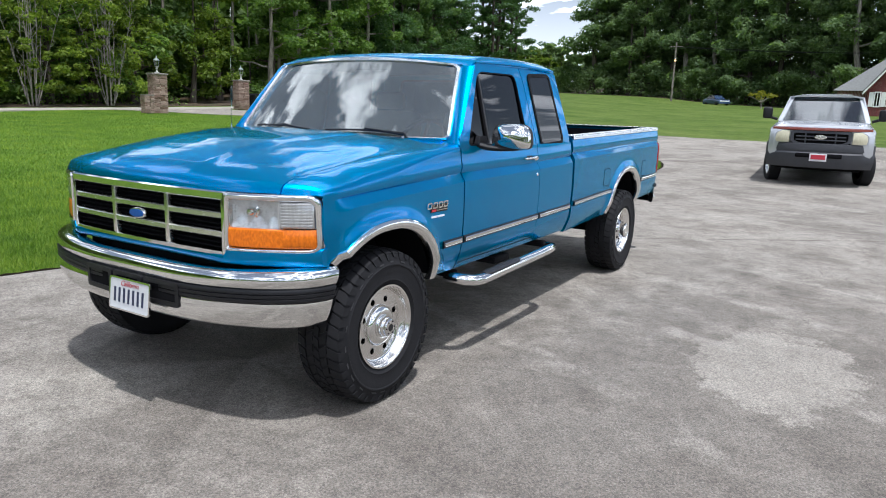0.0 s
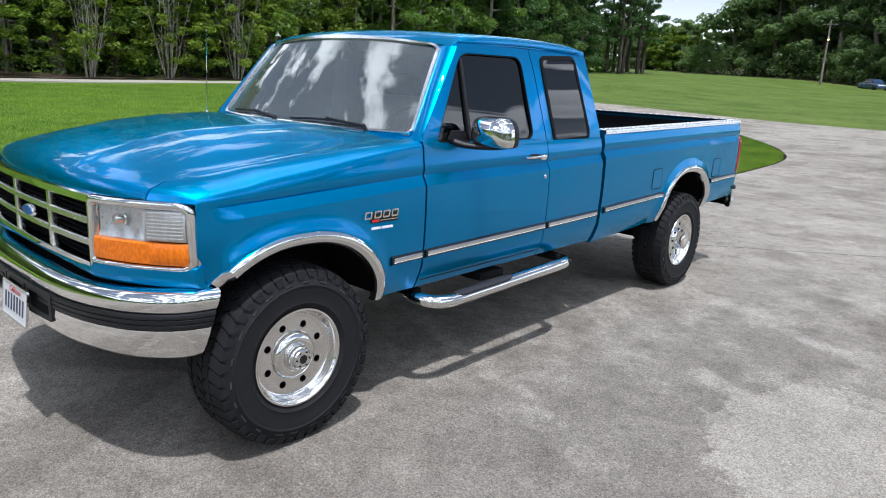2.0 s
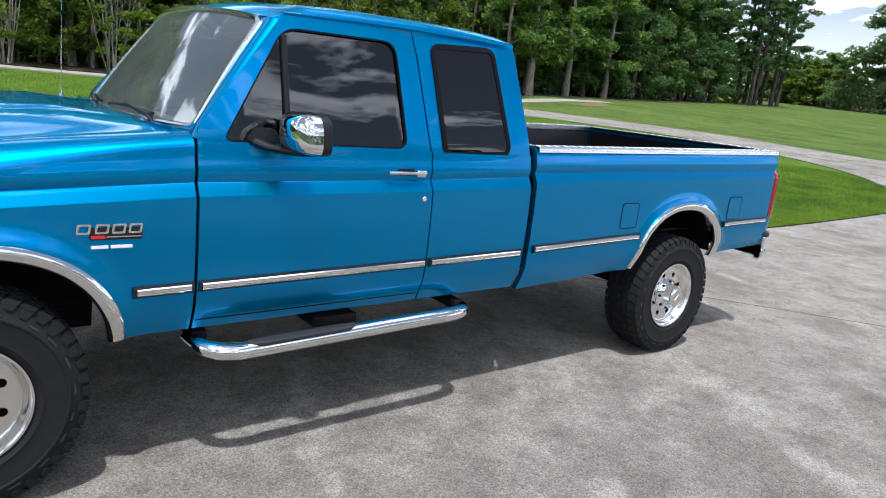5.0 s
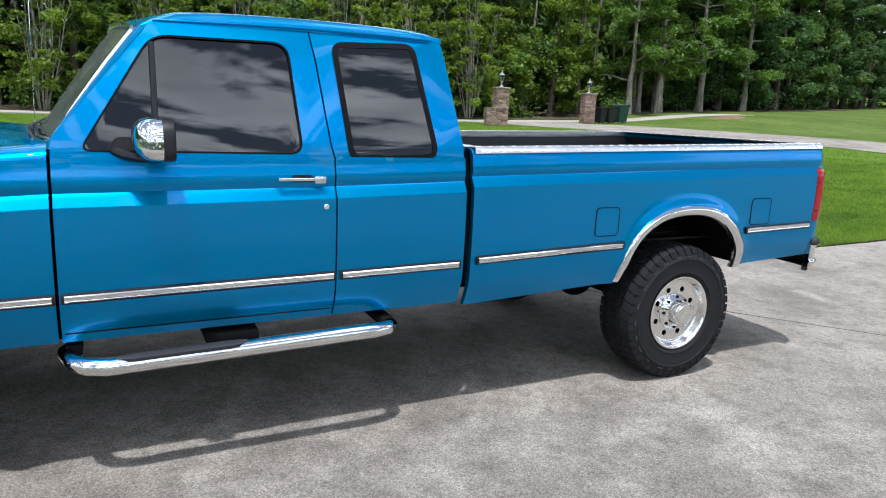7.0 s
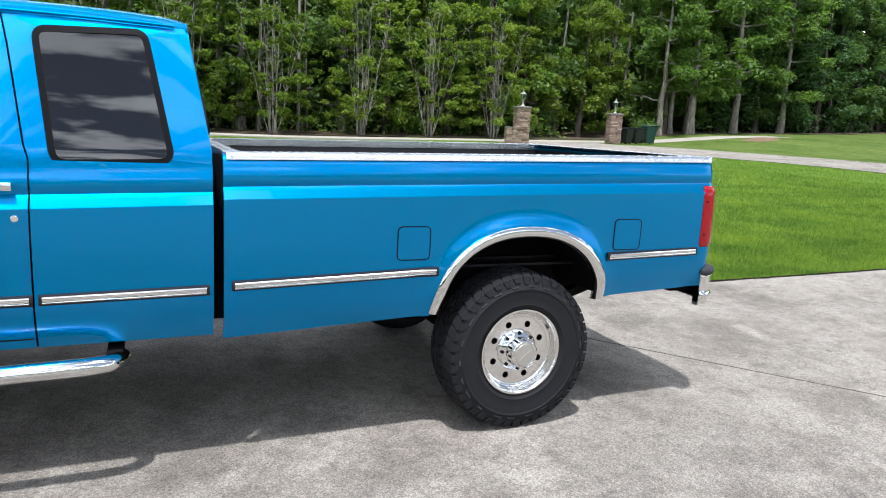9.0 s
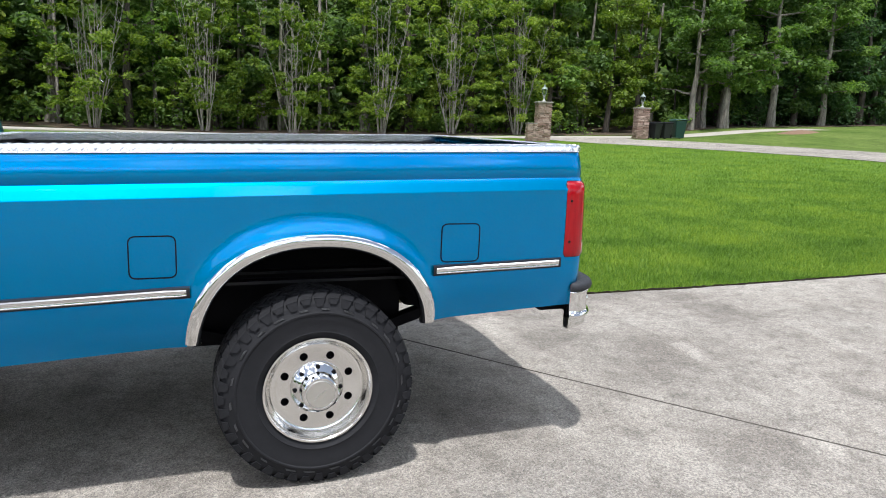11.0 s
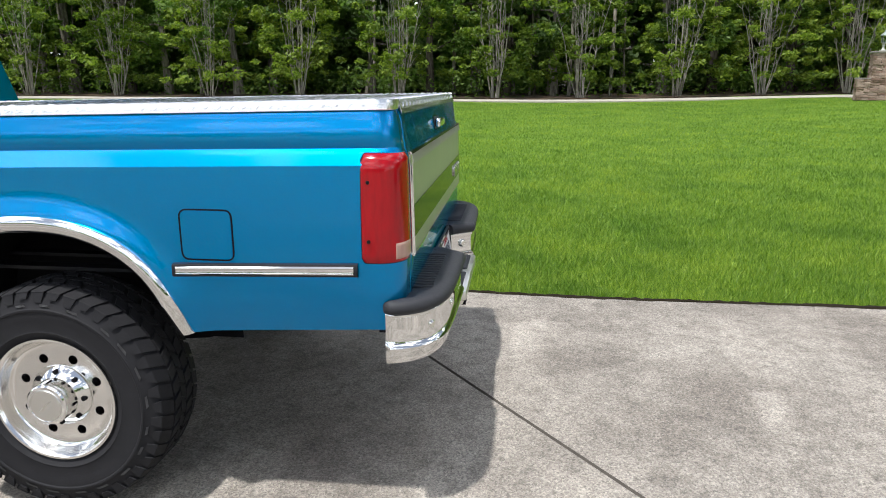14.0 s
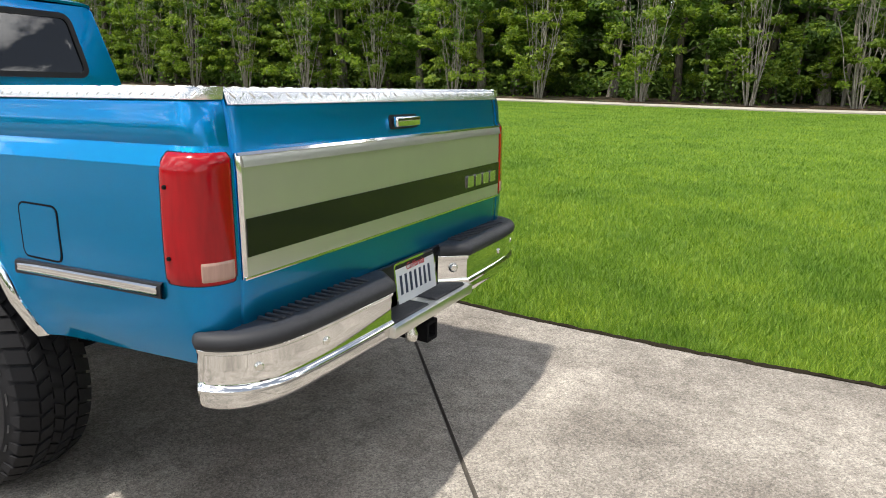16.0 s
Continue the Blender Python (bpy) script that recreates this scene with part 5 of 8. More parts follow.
def fuel_door(x0, x1, z0, z1, sgn):
    loop = rounded([(x0, z0), (x0, z1), (x1, z1), (x1, z0)], 0.025, 5)
    bm = bmesh.new()
    plate(bm, grow(loop, 0.0032), [grow(loop, -0.0018)], lambda a, b, d: (a, sgn * (side(a, b) + 0.0018 - d), b), 0.006)
    g = part("fuel_door", bm, UNDER, truck, "dark gap round the fuel door")
    bm = bmesh.new()
    plate(bm, grow(loop, -0.003), [], lambda a, b, d: (a, sgn * (side(a, b) + 0.0022 - d), b), 0.004)
    part("fuel_flap", bm, PAINT, g)


def nerf_bar(sgn):
    bm = bmesh.new()
    path = []
    y = 1.055
    pts = [(0.775, 0.88, 0.505), (0.785, 0.955, 0.500), (0.805, 1.005, 0.495), (0.850, 1.040, 0.489), (0.92, y, 0.486)] + [(x, y, 0.486 + 0.030 * (x - 0.92)) for x in np.linspace(1.02, 1.92, 9)] + \
          [(2.0, 1.050, 0.516), (2.07, 1.030, 0.514), (2.11, 0.985, 0.508), (2.125, 0.90, 0.500)]
    for x, yy, z in pts:
        path.append((x, sgn * yy, z))
    tube(bm, path, 0.037, 16, True, 0.95)
    n = part("running_board", bm, CHROME, truck, "chrome tubular running board")
    bm = bmesh.new()
    rows = []
    for x in np.linspace(0.95, 1.44, 16):
        z = 0.486 + 0.030 * (x - 0.92)
        e = 0.020 * smooth01(min(x - 0.95, 1.44 - x) / 0.05)
        rows.append([(x, sgn * (1.055 + q * (0.014 + e)), z + 0.022 + 0.017 * math.sqrt(max(0.0, 1 - (q * 0.8) ** 2))) for q in np.linspace(-1, 1, 9)])
    shell(bm, rows, (0, 0, -0.012))
    part("step_pad", bm, PADBLACK, n, "black ribbed step pad")
    for x, w, reach in ((0.80, 0.03, 0.93), (1.40, 0.11, 0.95), (2.105, 0.03, 0.96)):
        bm = bmesh.new()
        box(bm, x - w, min(sgn * 0.55, sgn * reach), 0.50, x + w, max(sgn * 0.55, sgn * reach), 0.545, 0.006)
        part("step_bracket", bm, UNDER, n, "black mounting bracket")


def mirror(sgn):
    # housing: a domed shell with round corners, chrome outside, glass facing back
    c = Vector((1.105, sgn * 1.115, 1.362))
    loop = rounded([(-0.125, -0.076), (-0.118, 0.076), (0.112, 0.076), (0.125, -0.076)], [0.045, 0.065, 0.085, 0.045], 8)
    def ring(dx, s, dz=0.0):
        return [(c.x + dx + 0.035 * a * s, c.y + sgn * a * s, c.z + b * s + dz) for a, b in loop]
    bm = bmesh.new()
    P = [ring(-0.078 * math.cos(q) ** 0.8 + 0.004, math.sin(q)) for q in np.linspace(0.06, math.pi / 2, 12)] + [ring(0.022, 1.0)]
    vs = grid(bm, P, close_v=True)
    bm.faces.new(vs[0])
    m = part("door_mirror", bm, CHROME, truck, "chrome door mirror shell", 60)
    bm = bmesh.new()
    vs = grid(bm, [ring(0.022, 1.004), ring(0.040, 1.012), ring(0.060, 0.99), ring(0.064, 0.95), ring(0.058, 0.90)], close_v=True)
    bm.faces.new(vs[-1])
    part("mirror_rim", bm, BLACK, m, "black mirror rim")
    bm = bmesh.new()
    grid(bm, [ring(0.062, s) for s in (0.88, 0.5, 0.01)], close_v=True)
    part("mirror_glass", bm, chrome("mirror_silver", (0.9, 0.9, 0.9), 0.01, 0.0), m, "mirror glass")
    bm = bmesh.new()
    tube(bm, [(0.985, sgn * 0.945, 1.306), (1.02, sgn * 1.0, 1.290), (1.07, sgn * 1.06, 1.284), (1.11, sgn * 1.13, 1.286), (1.13, sgn * 1.20, 1.292)], [0.028, 0.024, 0.020, 0.018, 0.010], 12, True, 0.75)
    plate(bm, rounded([(0.950, 1.306), (0.985, 1.358), (1.065, 1.358), (1.080, 1.306)], 0.015), [], lambda a, b, d: (a, sgn * (house_y(b) + 0.018 - d), b), 0.03)
    part("mirror_arm", bm, BLACK, m, "black mirror arm and sail")


def badge():
    y = -1.003
    # plain silver outlines in place of the fender badge's letters
    b = part("fender_badge", (lambda q: (plate(q, rounded([(0.392, 0.950), (0.395, 0.994), (0.566, 0.994), (0.562, 0.950)], 0.006, 3), [], lambda a, c, d: (a, y - 0.0012 + d, c), 0.005), q)[1])(bmesh.new()), GLOSSBLACK, truck, "dark fender badge with plain silver outlines")
    for x in (0.350, 0.408, 0.462, 0.516):
        bm = bmesh.new()
        plate(bm, rounded([(x, 0.972), (x + 0.005, 1.007), (x + 0.049, 1.007), (x + 0.044, 0.972)], 0.006, 3), [rounded([(x + 0.0075, 0.979), (x + 0.0115, 1.000), (x + 0.041, 1.000), (x + 0.037, 0.979)], 0.004, 3)], lambda a, c, d: (a, y - 0.004 + d, c), 0.004)
        part("badge_outline", bm, BRUSHED, b, "plain silver outline")
    bm = bmesh.new()
    box(bm, 0.398, y - 0.003, 0.955, 0.442, y + 0.004, 0.966)
    part("badge_red", bm, REDINK, b, "small red bar")
    bm = bmesh.new()
    box(bm, 0.446, y - 0.003, 0.959, 0.560, y + 0.004, 0.963)
    part("badge_line", bm, BRUSHED, b, "thin silver line")
    for x0, x1 in ((0.398, 0.452), (0.460, 0.530)):
        bm = bmesh.new()
        box(bm, x0, y - 0.003, 0.920, x1, y + 0.004, 0.930)
        part("badge_white", bm, WHITEINK, b, "small white bar")


fender(-1); fender(1)
bed_side(-1); bed_side(1)
door(-1); door(1)
cab_corner(-1); cab_corner(1)
roof(); drip_rail(-1); drip_rail(1); windscreen(); pillar_a(-1); pillar_a(1); cab_back()
hood(); nose(); grille()
headlight(-1); headlight(1)
front_bumper()
wheels = [wheel("wheel", 0.0, -1, True), wheel("wheel", 0.0, 1, True), wheel("wheel", WB, -1, False), wheel("wheel", WB, 1, False)]
for sgn in (-1, 1):
    for A in ARCHES:
        arch_trim(*A, sgn)
        arch_liner(*A, sgn)
    moulding_strip(0.535, 0.752, sgn)
    moulding_strip(0.770, 1.838, sgn)
    moulding_strip(1.856, 2.462, sgn)
    moulding_strip(2.548, 3.462, sgn)
    moulding_strip(4.405, 4.998, sgn)
    nerf_bar(sgn)
    mirror(sgn)
fuel_door(3.262, 3.418, 0.888, 1.040, -1)
fuel_door(4.438, 4.605, 0.912, 1.070, -1)
badge()

# ---- the pickup's bed, tail and fittings ----
BED_FLOOR = 0.80


def bed_box():
    bm = bmesh.new()
    box(bm, 2.53, -0.87, BED_FLOOR - 0.03, WB - 0.50, 0.87, BED_FLOOR)
    box(bm, WB - 0.50, -0.48, BED_FLOOR - 0.03, WB + 0.50, 0.48, BED_FLOOR)
    box(bm, WB + 0.50, -0.87, BED_FLOOR - 0.03, 5.08, 0.87, BED_FLOOR)
    b = part("bed_liner", bm, BLACK, truck, "black ribbed plastic bed floor")
    for sgn in (-1, 1):
        bm = bmesh.new()
        rows = []
        for x in np.linspace(2.53, 5.06, 30):
            rows.append([(x, sgn * 0.885, belt(x) - 0.002), (x, sgn * 0.87, belt(x) - 0.05), (x, sgn * 0.86, 1.15), (x, sgn * 0.855, 1.06 if abs(x - WB) < 0.53 else BED_FLOOR)])
        shell(bm, rows, (0, 0.012 * sgn, 0))
        part("side_liner", bm, BLACK, b, "black plastic bed side liner")
        # added plate, no part of a truck: it keeps the cab gap dark
        bm = bmesh.new()
        box(bm, 2.472, sgn * 0.80 - 0.006, 0.62, 2.530, sgn * 0.80 + 0.006, 1.33)
        part("gap_blocker", bm, UNDER, b, "added black plate blocking the view through the cab gap")
    bm = bmesh.new()
    box(bm, 2.525, -0.90, 0.66, 2.55, 0.90, 1.33)
    part("front_liner", bm, BLACK, b, "black plastic front liner")
    for k in range(9):
        y = -0.76 + k * 0.19
        bm = bmesh.new()
        box(bm, 2.56, y - 0.03, BED_FLOOR, 5.05, y + 0.03, BED_FLOOR + 0.012)
        part("floor_rib", bm, BLACK, b)
    for sgn in (-1, 1):
        bm = bmesh.new()
        rows = []
        for x in (WB - 0.50, WB - 0.46, WB - 0.40, WB, WB + 0.40, WB + 0.46, WB + 0.50):
            top = 1.064 if abs(x - WB) < 0.47 else BED_FLOOR
            rows.append([(x, sgn * 0.862, top), (x, sgn * 0.52, top), (x, sgn * 0.485, min(top, 1.03)), (x, sgn * 0.48, BED_FLOOR)])
        grid(bm, rows)
        part("wheel_house", bm, BLACK, b, "black inner wheel house")


def lozenges(bm, u0, u1, v0, v1, place, step=0.034, size=1.0):
    """Raised treadplate bars, turned this way and that."""
    nu, nv = max(1, int((u1 - u0) / step)), max(1, int((v1 - v0) / step))
    for i in range(nu):
        for j in range(nv):
            u, v = u0 + (i + 0.5) * (u1 - u0) / nu, v0 + (j + 0.5) * (v1 - v0) / nv
            a = radians(40 if (i + j) % 2 else -40)
            c, s = math.cos(a), math.sin(a)
            vs = [bm.verts.new(place(u + size * (du * c - dv * s), v + size * (du * s + dv * c), h * size)) for du, dv, h in ((-0.013, -0.0035, 0), (0.013, -0.0035, 0), (0.013, 0.0035, 0), (-0.013, 0.0035, 0), (-0.007, 0, 0.0028), (0.007, 0, 0.0028))]
            for q in ((0, 1, 5, 4), (1, 2, 5), (2, 3, 4, 5), (3, 0, 4)):
                bm.faces.new([vs[k] for k in q])


def rail_cap(sgn):
    bm = bmesh.new()
    def station(u):
        """Along the rail: the outer edge, the inner edge and the top's height at a distance from the cab."""
        if u < 2.51:
            return 2.53 + u, 0.972, 2.53 + u, belt(2.53 + u) + 0.005
        a = min(math.pi / 2, (u - 2.51) / 0.075)
        x, y = bed_corner(a, 0.972, 1.36)
        return x, y, 5.04 + 0.030 * math.sin(a), belt(5.04) + 0.005 + 0.001 * a
    def pt(u, v, h=0.0):
        xo, yo, xi, zt = station(u)
        if v < 0.024:
            return (xo, sgn * (yo - 0.004 * v / 0.024 + h), zt - 0.028 + v)
        if v < 0.127:
            q = (v - 0.024) / 0.103
            return (xo + (xi - xo) * q, sgn * (yo - 0.006 + (0.869 - yo + 0.006) * q), zt + h)
        return (xi, sgn * (0.868 - h), zt - (v - 0.127))
    rows = [[pt(u, v) for v in (0.0, 0.012, 0.0235, 0.0241, 0.03, 0.06, 0.09, 0.12, 0.1269, 0.1271, 0.135, 0.168)] for u in list(np.linspace(0, 2.5, 36)) + list(np.linspace(2.51, 2.628, 12))]
    shell(bm, rows, (0, -0.002 * sgn, -0.002))
    lozenges(bm, 0.01, 2.60, 0.002, 0.022, pt, 0.020, 0.55)
    lozenges(bm, 0.01, 2.56, 0.028, 0.124, pt)
    lozenges(bm, 0.01, 2.50, 0.130, 0.166, pt)
    return part("rail_cap", bm, TREADPLATE, truck, "bright aluminium treadplate rail cap")


def front_cap():
    bm = bmesh.new()
    z = 1.345
    box(bm, 2.522, -0.868, z - 0.03, 2.60, 0.868, z, 0.003, 1)
    lozenges(bm, 2.526, 2.598, -0.86, 0.86, lambda u, v, h: (u, v, z + h))
    part("rail_cap", bm, TREADPLATE, truck, "bright aluminium treadplate cap on the bed's front")


def tailgate():
    bm = bmesh.new()
    rows = []
    for y in [-0.868, -0.862, -0.85] + list(np.linspace(-0.82, 0.82, 25)) + [0.85, 0.862, 0.868]:
        k = 0.010 if abs(y) > 0.865 else (0.003 if abs(y) > 0.86 else 0.0)
        rows.append([(x - k, y, z) for z, x in TG])
    shell(bm, rows, (-0.05, 0, 0))
    t = part("tailgate", bm, PAINT, truck, "", 25)
    bm = bmesh.new()
    shell(bm, [[(5.080, y, 0.80), (5.082, y, 1.235), (5.062, y, 1.320), (5.044, y, 1.362)] for y in np.linspace(-0.85, 0.85, 5)], (-0.010, 0, 0))
    part("tailgate_liner", bm, BLACK, t, "black plastic tailgate liner")
    # silver panel with its black stripe and rim
    def panel(y0, y1, z0, z1, dx, name, mat, label, th=0.006, n=2):
        bm = bmesh.new()
        rows = []
        for y in np.linspace(y0, y1, 12):
            rows.append([(lerp_line(z, TG) + dx, y, z) for z in np.linspace(z0, z1, n + 4)])
        shell(bm, rows, (-th, 0, 0))
        return part(name, bm, mat, t, label)
    panel(-0.862, 0.862, 0.918, 1.240, 0.006, "silver_panel", PANELSILVER, "brushed silver tailgate panel")
    # upper lip, sloping back towards its top edge
    bm = bmesh.new()
    shell(bm, [[(lerp_line(z, TG) + 0.007 + 0.007 * (1.240 - z) / 0.032, y, z) for z in (1.208, 1.220, 1.230, 1.240)] for y in np.linspace(-0.852, 0.862, 12)], (-0.008, 0, 0))
    part("panel_lip", bm, PANELSILVER, t, "bevelled upper lip of the silver panel")
    panel(-0.850, 0.862, 0.972, 1.074, 0.009, "stripe", GLOSSBLACK, "gloss black stripe")
    panel(-0.868, 0.866, 0.912, 0.920, 0.010, "panel_edge", CHROME, "thin chrome edge")
    bm = bmesh.new()
    shell(bm, [[(lerp_line(z, TG) + dx, y, z) for y, dx in ((-0.868, 0.002), (-0.864, 0.007), (-0.859, 0.010), (-0.857, 0.008))] for z in np.linspace(0.914, 1.244, 8)], (-0.005, 0, 0))
    part("panel_edge", bm, CHROME, t, "thin chrome edge")
    panel(-0.868, 0.866, 1.238, 1.246, 0.012, "panel_edge", CHROME, "thin chrome edge")
    # plain silver blocks in place of the maker's name
    for k in range(4):
        bm = bmesh.new()
        y = 0.50 + k * 0.082
        loop = [(y, 0.992), (y, 1.042), (y + 0.062, 1.042), (y + 0.062, 0.992)]
        plate(bm, rounded(loop, 0.008, 3), [], lambda a, b, d: (lerp_line(b, TG) + 0.016 - d, a, b), 0.008)
        part("name_block", bm, BRUSHED, t, "plain silver block")
    bm = bmesh.new()
    plate(bm, rounded([(-0.10, 1.268), (-0.10, 1.318), (0.10, 1.318), (0.10, 1.268)], 0.015), [], lambda a, b, d: (lerp_line(b, TG) + 0.002 - d, a, b), 0.004)
    h = part("handle_backing", bm, BLACK, t, "flat dark plate standing for the handle recess")
    bm = bmesh.new()
    box(bm, 5.125, -0.085, 1.276, 5.150, 0.085, 1.312, 0.008, 3)
    part("handle", bm, CHROME, t, "chrome tailgate handle")
    # treadplate cap
    bm = bmesh.new()
    rows = []
    def pt(y, v, h=0.0):
        if v < 0.03:
            return (5.118 - 0.010 * v / 0.03 + h, y, 1.364 + v)
        if v < 0.055:
            q = (v - 0.03) / 0.025
            return (5.108 - 0.012 * q + h * 0.7, y, 1.394 + 0.010 * q + h * 0.7)
        return (5.096 - (v - 0.055), y, 1.404 + h)
    for y in np.linspace(-0.866, 0.866, 20):
        rows.append([pt(y, v) for v in (0, 0.028, 0.036, 0.046, 0.055, 0.12)])
    shell(bm, rows, (-0.002, 0, -0.002))
    lozenges(bm, -0.86, 0.86, 0.004, 0.118, lambda u, v, h: pt(u, v, h), 0.036)
    part("treadplate_cap", bm, TREADPLATE, t, "bright aluminium treadplate cap")


def tail_lamp(sgn):
    def loft(u0, u1, z0, z1, d, r, th=0.015, n=26, m=22):
        """A sheet round the corner with rounded ends, standing d proud and rolled in along its rim."""
        bm = bmesh.new()
        rows = []
        for u in np.linspace(u0, u1, n):
            e = min(u - u0, u1 - u)
            cut = r - math.sqrt(max(0.0, r * r - (r - e) ** 2)) if e < r else 0.0
            row = []
            for k in range(m + 1):
                z = z0 + cut + (z1 - z0 - 2 * cut) * k / m
                rim = min(e, z - z0 - cut, z1 - cut - z)
                h = d * math.sqrt(max(0.0, 1 - (1 - min(1.0, rim / 0.014)) ** 2))
                (x, y), (nx, ny) = lamp_corner(u, z)
                row.append((x + nx * h, sgn * (y + ny * h), z))
            rows.append(row)
        shell(bm, rows, (-th, -th * sgn, 0))
        return bm
    t = part("tail_lamp", loft(0.0, 0.200, 0.916, 1.250, 0.0045, 0.016), RED, truck, "red tail lamp lens", 50)
    # added dark plate, slightly larger than the lens, draws the gap's dark line
    part("lamp_gasket", loft(-0.002, 0.202, 0.9140, 1.252, 0.0012, 0.017), SEAL, t, "dark plate drawing the gap line round the lamp")
    part("reverse_lens", loft(0.096, 0.196, 0.922, 0.982, 0.0068, 0.006, 0.004, 12, 8), REVERSE, t, "pale reverse lamp lens")
    for z in (0.985, 1.165):
        bm = bmesh.new()
        (x, y), _ = lamp_corner(0.022, z)
        lathe(bm, [(0.0, -0.010), (0.0045, -0.010), (0.006, -0.004)], (x, 0, z), n=10)
        for v in bm.verts:
            v.co.y = sgn * (y - v.co.y)
        part("lens_screw", bm, UNDER, t)


def rear_bumper():
    plan = resample(curve_through([(5.264, 0.300), (5.262, 0.50), (5.258, 0.68), (5.250, 0.79), (5.232, 0.865), (5.198, 0.925), (5.155, 0.962), (5.118, 0.979), (5.092, 0.984)], 8), 44)
    def normal(i):
        a, c = Vector(plan[max(0, i - 1)]), Vector(plan[min(len(plan) - 1, i + 1)])
        t = (c - a).normalized()
        return Vector((t.y, -t.x))
    b = part("rear_bumper", (lambda bm: (box(bm, 5.02, -0.80, 0.62, 5.16, 0.80, 0.72), bm)[1])(bmesh.new()), UNDER, truck, "black bumper core")
    for sgn in (-1, 1):
        # chrome face with a pressed rib, its foot drawn in towards the end
        bm = bmesh.new()
        prof = [(-0.012, 0.756), (-0.002, 0.752), (0.002, 0.746), (0.001, 0.738), (-0.005, 0.732), (-0.005, 0.700), (-0.004, 0.660), (-0.002, 0.652), (0.006, 0.647), (0.010, 0.638), (0.007, 0.629), (-0.001, 0.624), (-0.002, 0.604), (-0.006, 0.590), (-0.014, 0.579), (-0.028, 0.573)]
        rows = []
        for i, (x, y) in enumerate(plan):
            n = normal(i)
            rows.append([(x + n.x * d, sgn * (y + n.y * d), z) for d, z in prof])
        # the end turns in towards the body; beside the plate the face returns
        x, y = plan[-1]
        rows.append([(x - 0.012, sgn * (y - 0.006 + d * 0.5), z * 0.985 + 0.010) for d, z in prof])
        rows.append([(x - 0.014, sgn * (y - 0.05), z * 0.97 + 0.020) for d, z in prof])
        rows.insert(0, [(5.172, sgn * (0.212 + 0.3 * d), z) for d, z in prof])
        shell(bm, rows, lambda p: (-0.004, -0.003 * sgn if abs(p.y) > 0.9 else 0, 0))
        f = part("bumper_face", bm, CHROME, b, "chrome bumper face with a pressed rib", 40)
        # black step pad on top: a thick rounded edge that overhangs the chrome
        bm = bmesh.new()
        rows = []
        ends = [(5.172, 0.218, Vector((0.6, -0.8)))] + [(x, y, normal(i)) for i, (x, y) in enumerate(plan)] + [(5.078, 0.972, Vector((-0.5, 0.7)))]
        for x, y, n in ends:
            row = [(x + n.x * d, sgn * (y + n.y * d), z) for d, z in ((-0.010, 0.748), (0.004, 0.749), (0.012, 0.755), (0.015, 0.766), (0.013, 0.778), (0.006, 0.787), (-0.006, 0.792), (-0.024, 0.793))]
            xi, yi = min(5.155, x - 0.03), min(0.925, y - 0.015) if y > 0.3 else y
            row += [((row[-1][0] + xi) / 2, (row[-1][1] + sgn * yi) / 2, 0.792), (xi, sgn * yi, 0.788), (min(xi, 5.105), sgn * yi, 0.788), (min(xi, 5.105), sgn * yi, 0.748)]
            rows.append(row)
        vs = grid(bm, rows)
        bm.faces.new(vs[0]); bm.faces.new(vs[-1])
        pad = part("step_pad", bm, PADBLACK, b, "ribbed black step pad with a thick rounded edge", 50)
        for k in range(15):
            bm = bmesh.new()
            y = 0.36 + k * 0.032
            box(bm, 5.120, sgn * y - 0.007, 0.786, 5.205, sgn * y + 0.007, 0.797, 0.003, 2)
            part("pad_rib", bm, PADBLACK, pad)
        for i in (34, 20):
            (x, y), n = plan[i], normal(i)
            bm = bmesh.new()
            lathe(bm, [(0.0, 0.006), (0.009, 0.006), (0.013, 0.003), (0.014, -0.004)], (0, 0, 0), "x", 16)
            bmesh.ops.transform(bm, matrix=Matrix.Translation((x - n.x * 0.004, sgn * (y - n.y * 0.004), 0.694)) @ Matrix.Rotation(math.atan2(sgn * n.y, n.x), 4, "Z"), verts=bm.verts)
            part("bumper_bolt", bm, BRUSHED, f, "round bolt head")
        bm = bmesh.new()
        lathe(bm, [(0.0, 0.010), (0.012, 0.012), (0.017, 0.008), (0.020, 0.0), (0.020, -0.006)], (0, 0, 0), "x", 18)
        bmesh.ops.transform(bm, matrix=Matrix.Translation((5.218, sgn * 0.256, 0.700)) @ Matrix.Rotation(-sgn * 0.80, 4, "Z"), verts=bm.verts)
        part("lock_bolt", bm, BRUSHED, f, "round bolt head beside the plate")
    # lower step between the halves
    bm = bmesh.new()
    box(bm, 5.165, -0.312, 0.588, 5.284, 0.312, 0.630, 0.007, 2)
    st = part("centre_step", bm, SATIN, b, "grey metal centre step")
    for y0, y1 in ((-0.28, -0.03), (0.03, 0.28)):
        bm = bmesh.new()
        box(bm, 5.168, y0, 0.624, 5.262, y1, 0.636, 0.004, 1)
        part("step_insert", bm, PADBLACK, st, "black step insert")
    bm = bmesh.new()
    box(bm, 5.145, -0.27, 0.60, 5.160, 0.27, 0.79, 0.004)
    part("plate_recess", bm, BLACK, b, "black plate recess")
    number_plate(b, Matrix.Translation((5.168, 0.035, 0.708)) @ Matrix.Rotation(radians(90), 4, "Z") @ Matrix.Rotation(radians(-8), 4, "X"))
    # hitch receiver
    bm = bmesh.new()
    sq = lambda r: [(-r, -r), (-r, r), (r, r), (r, -r)]
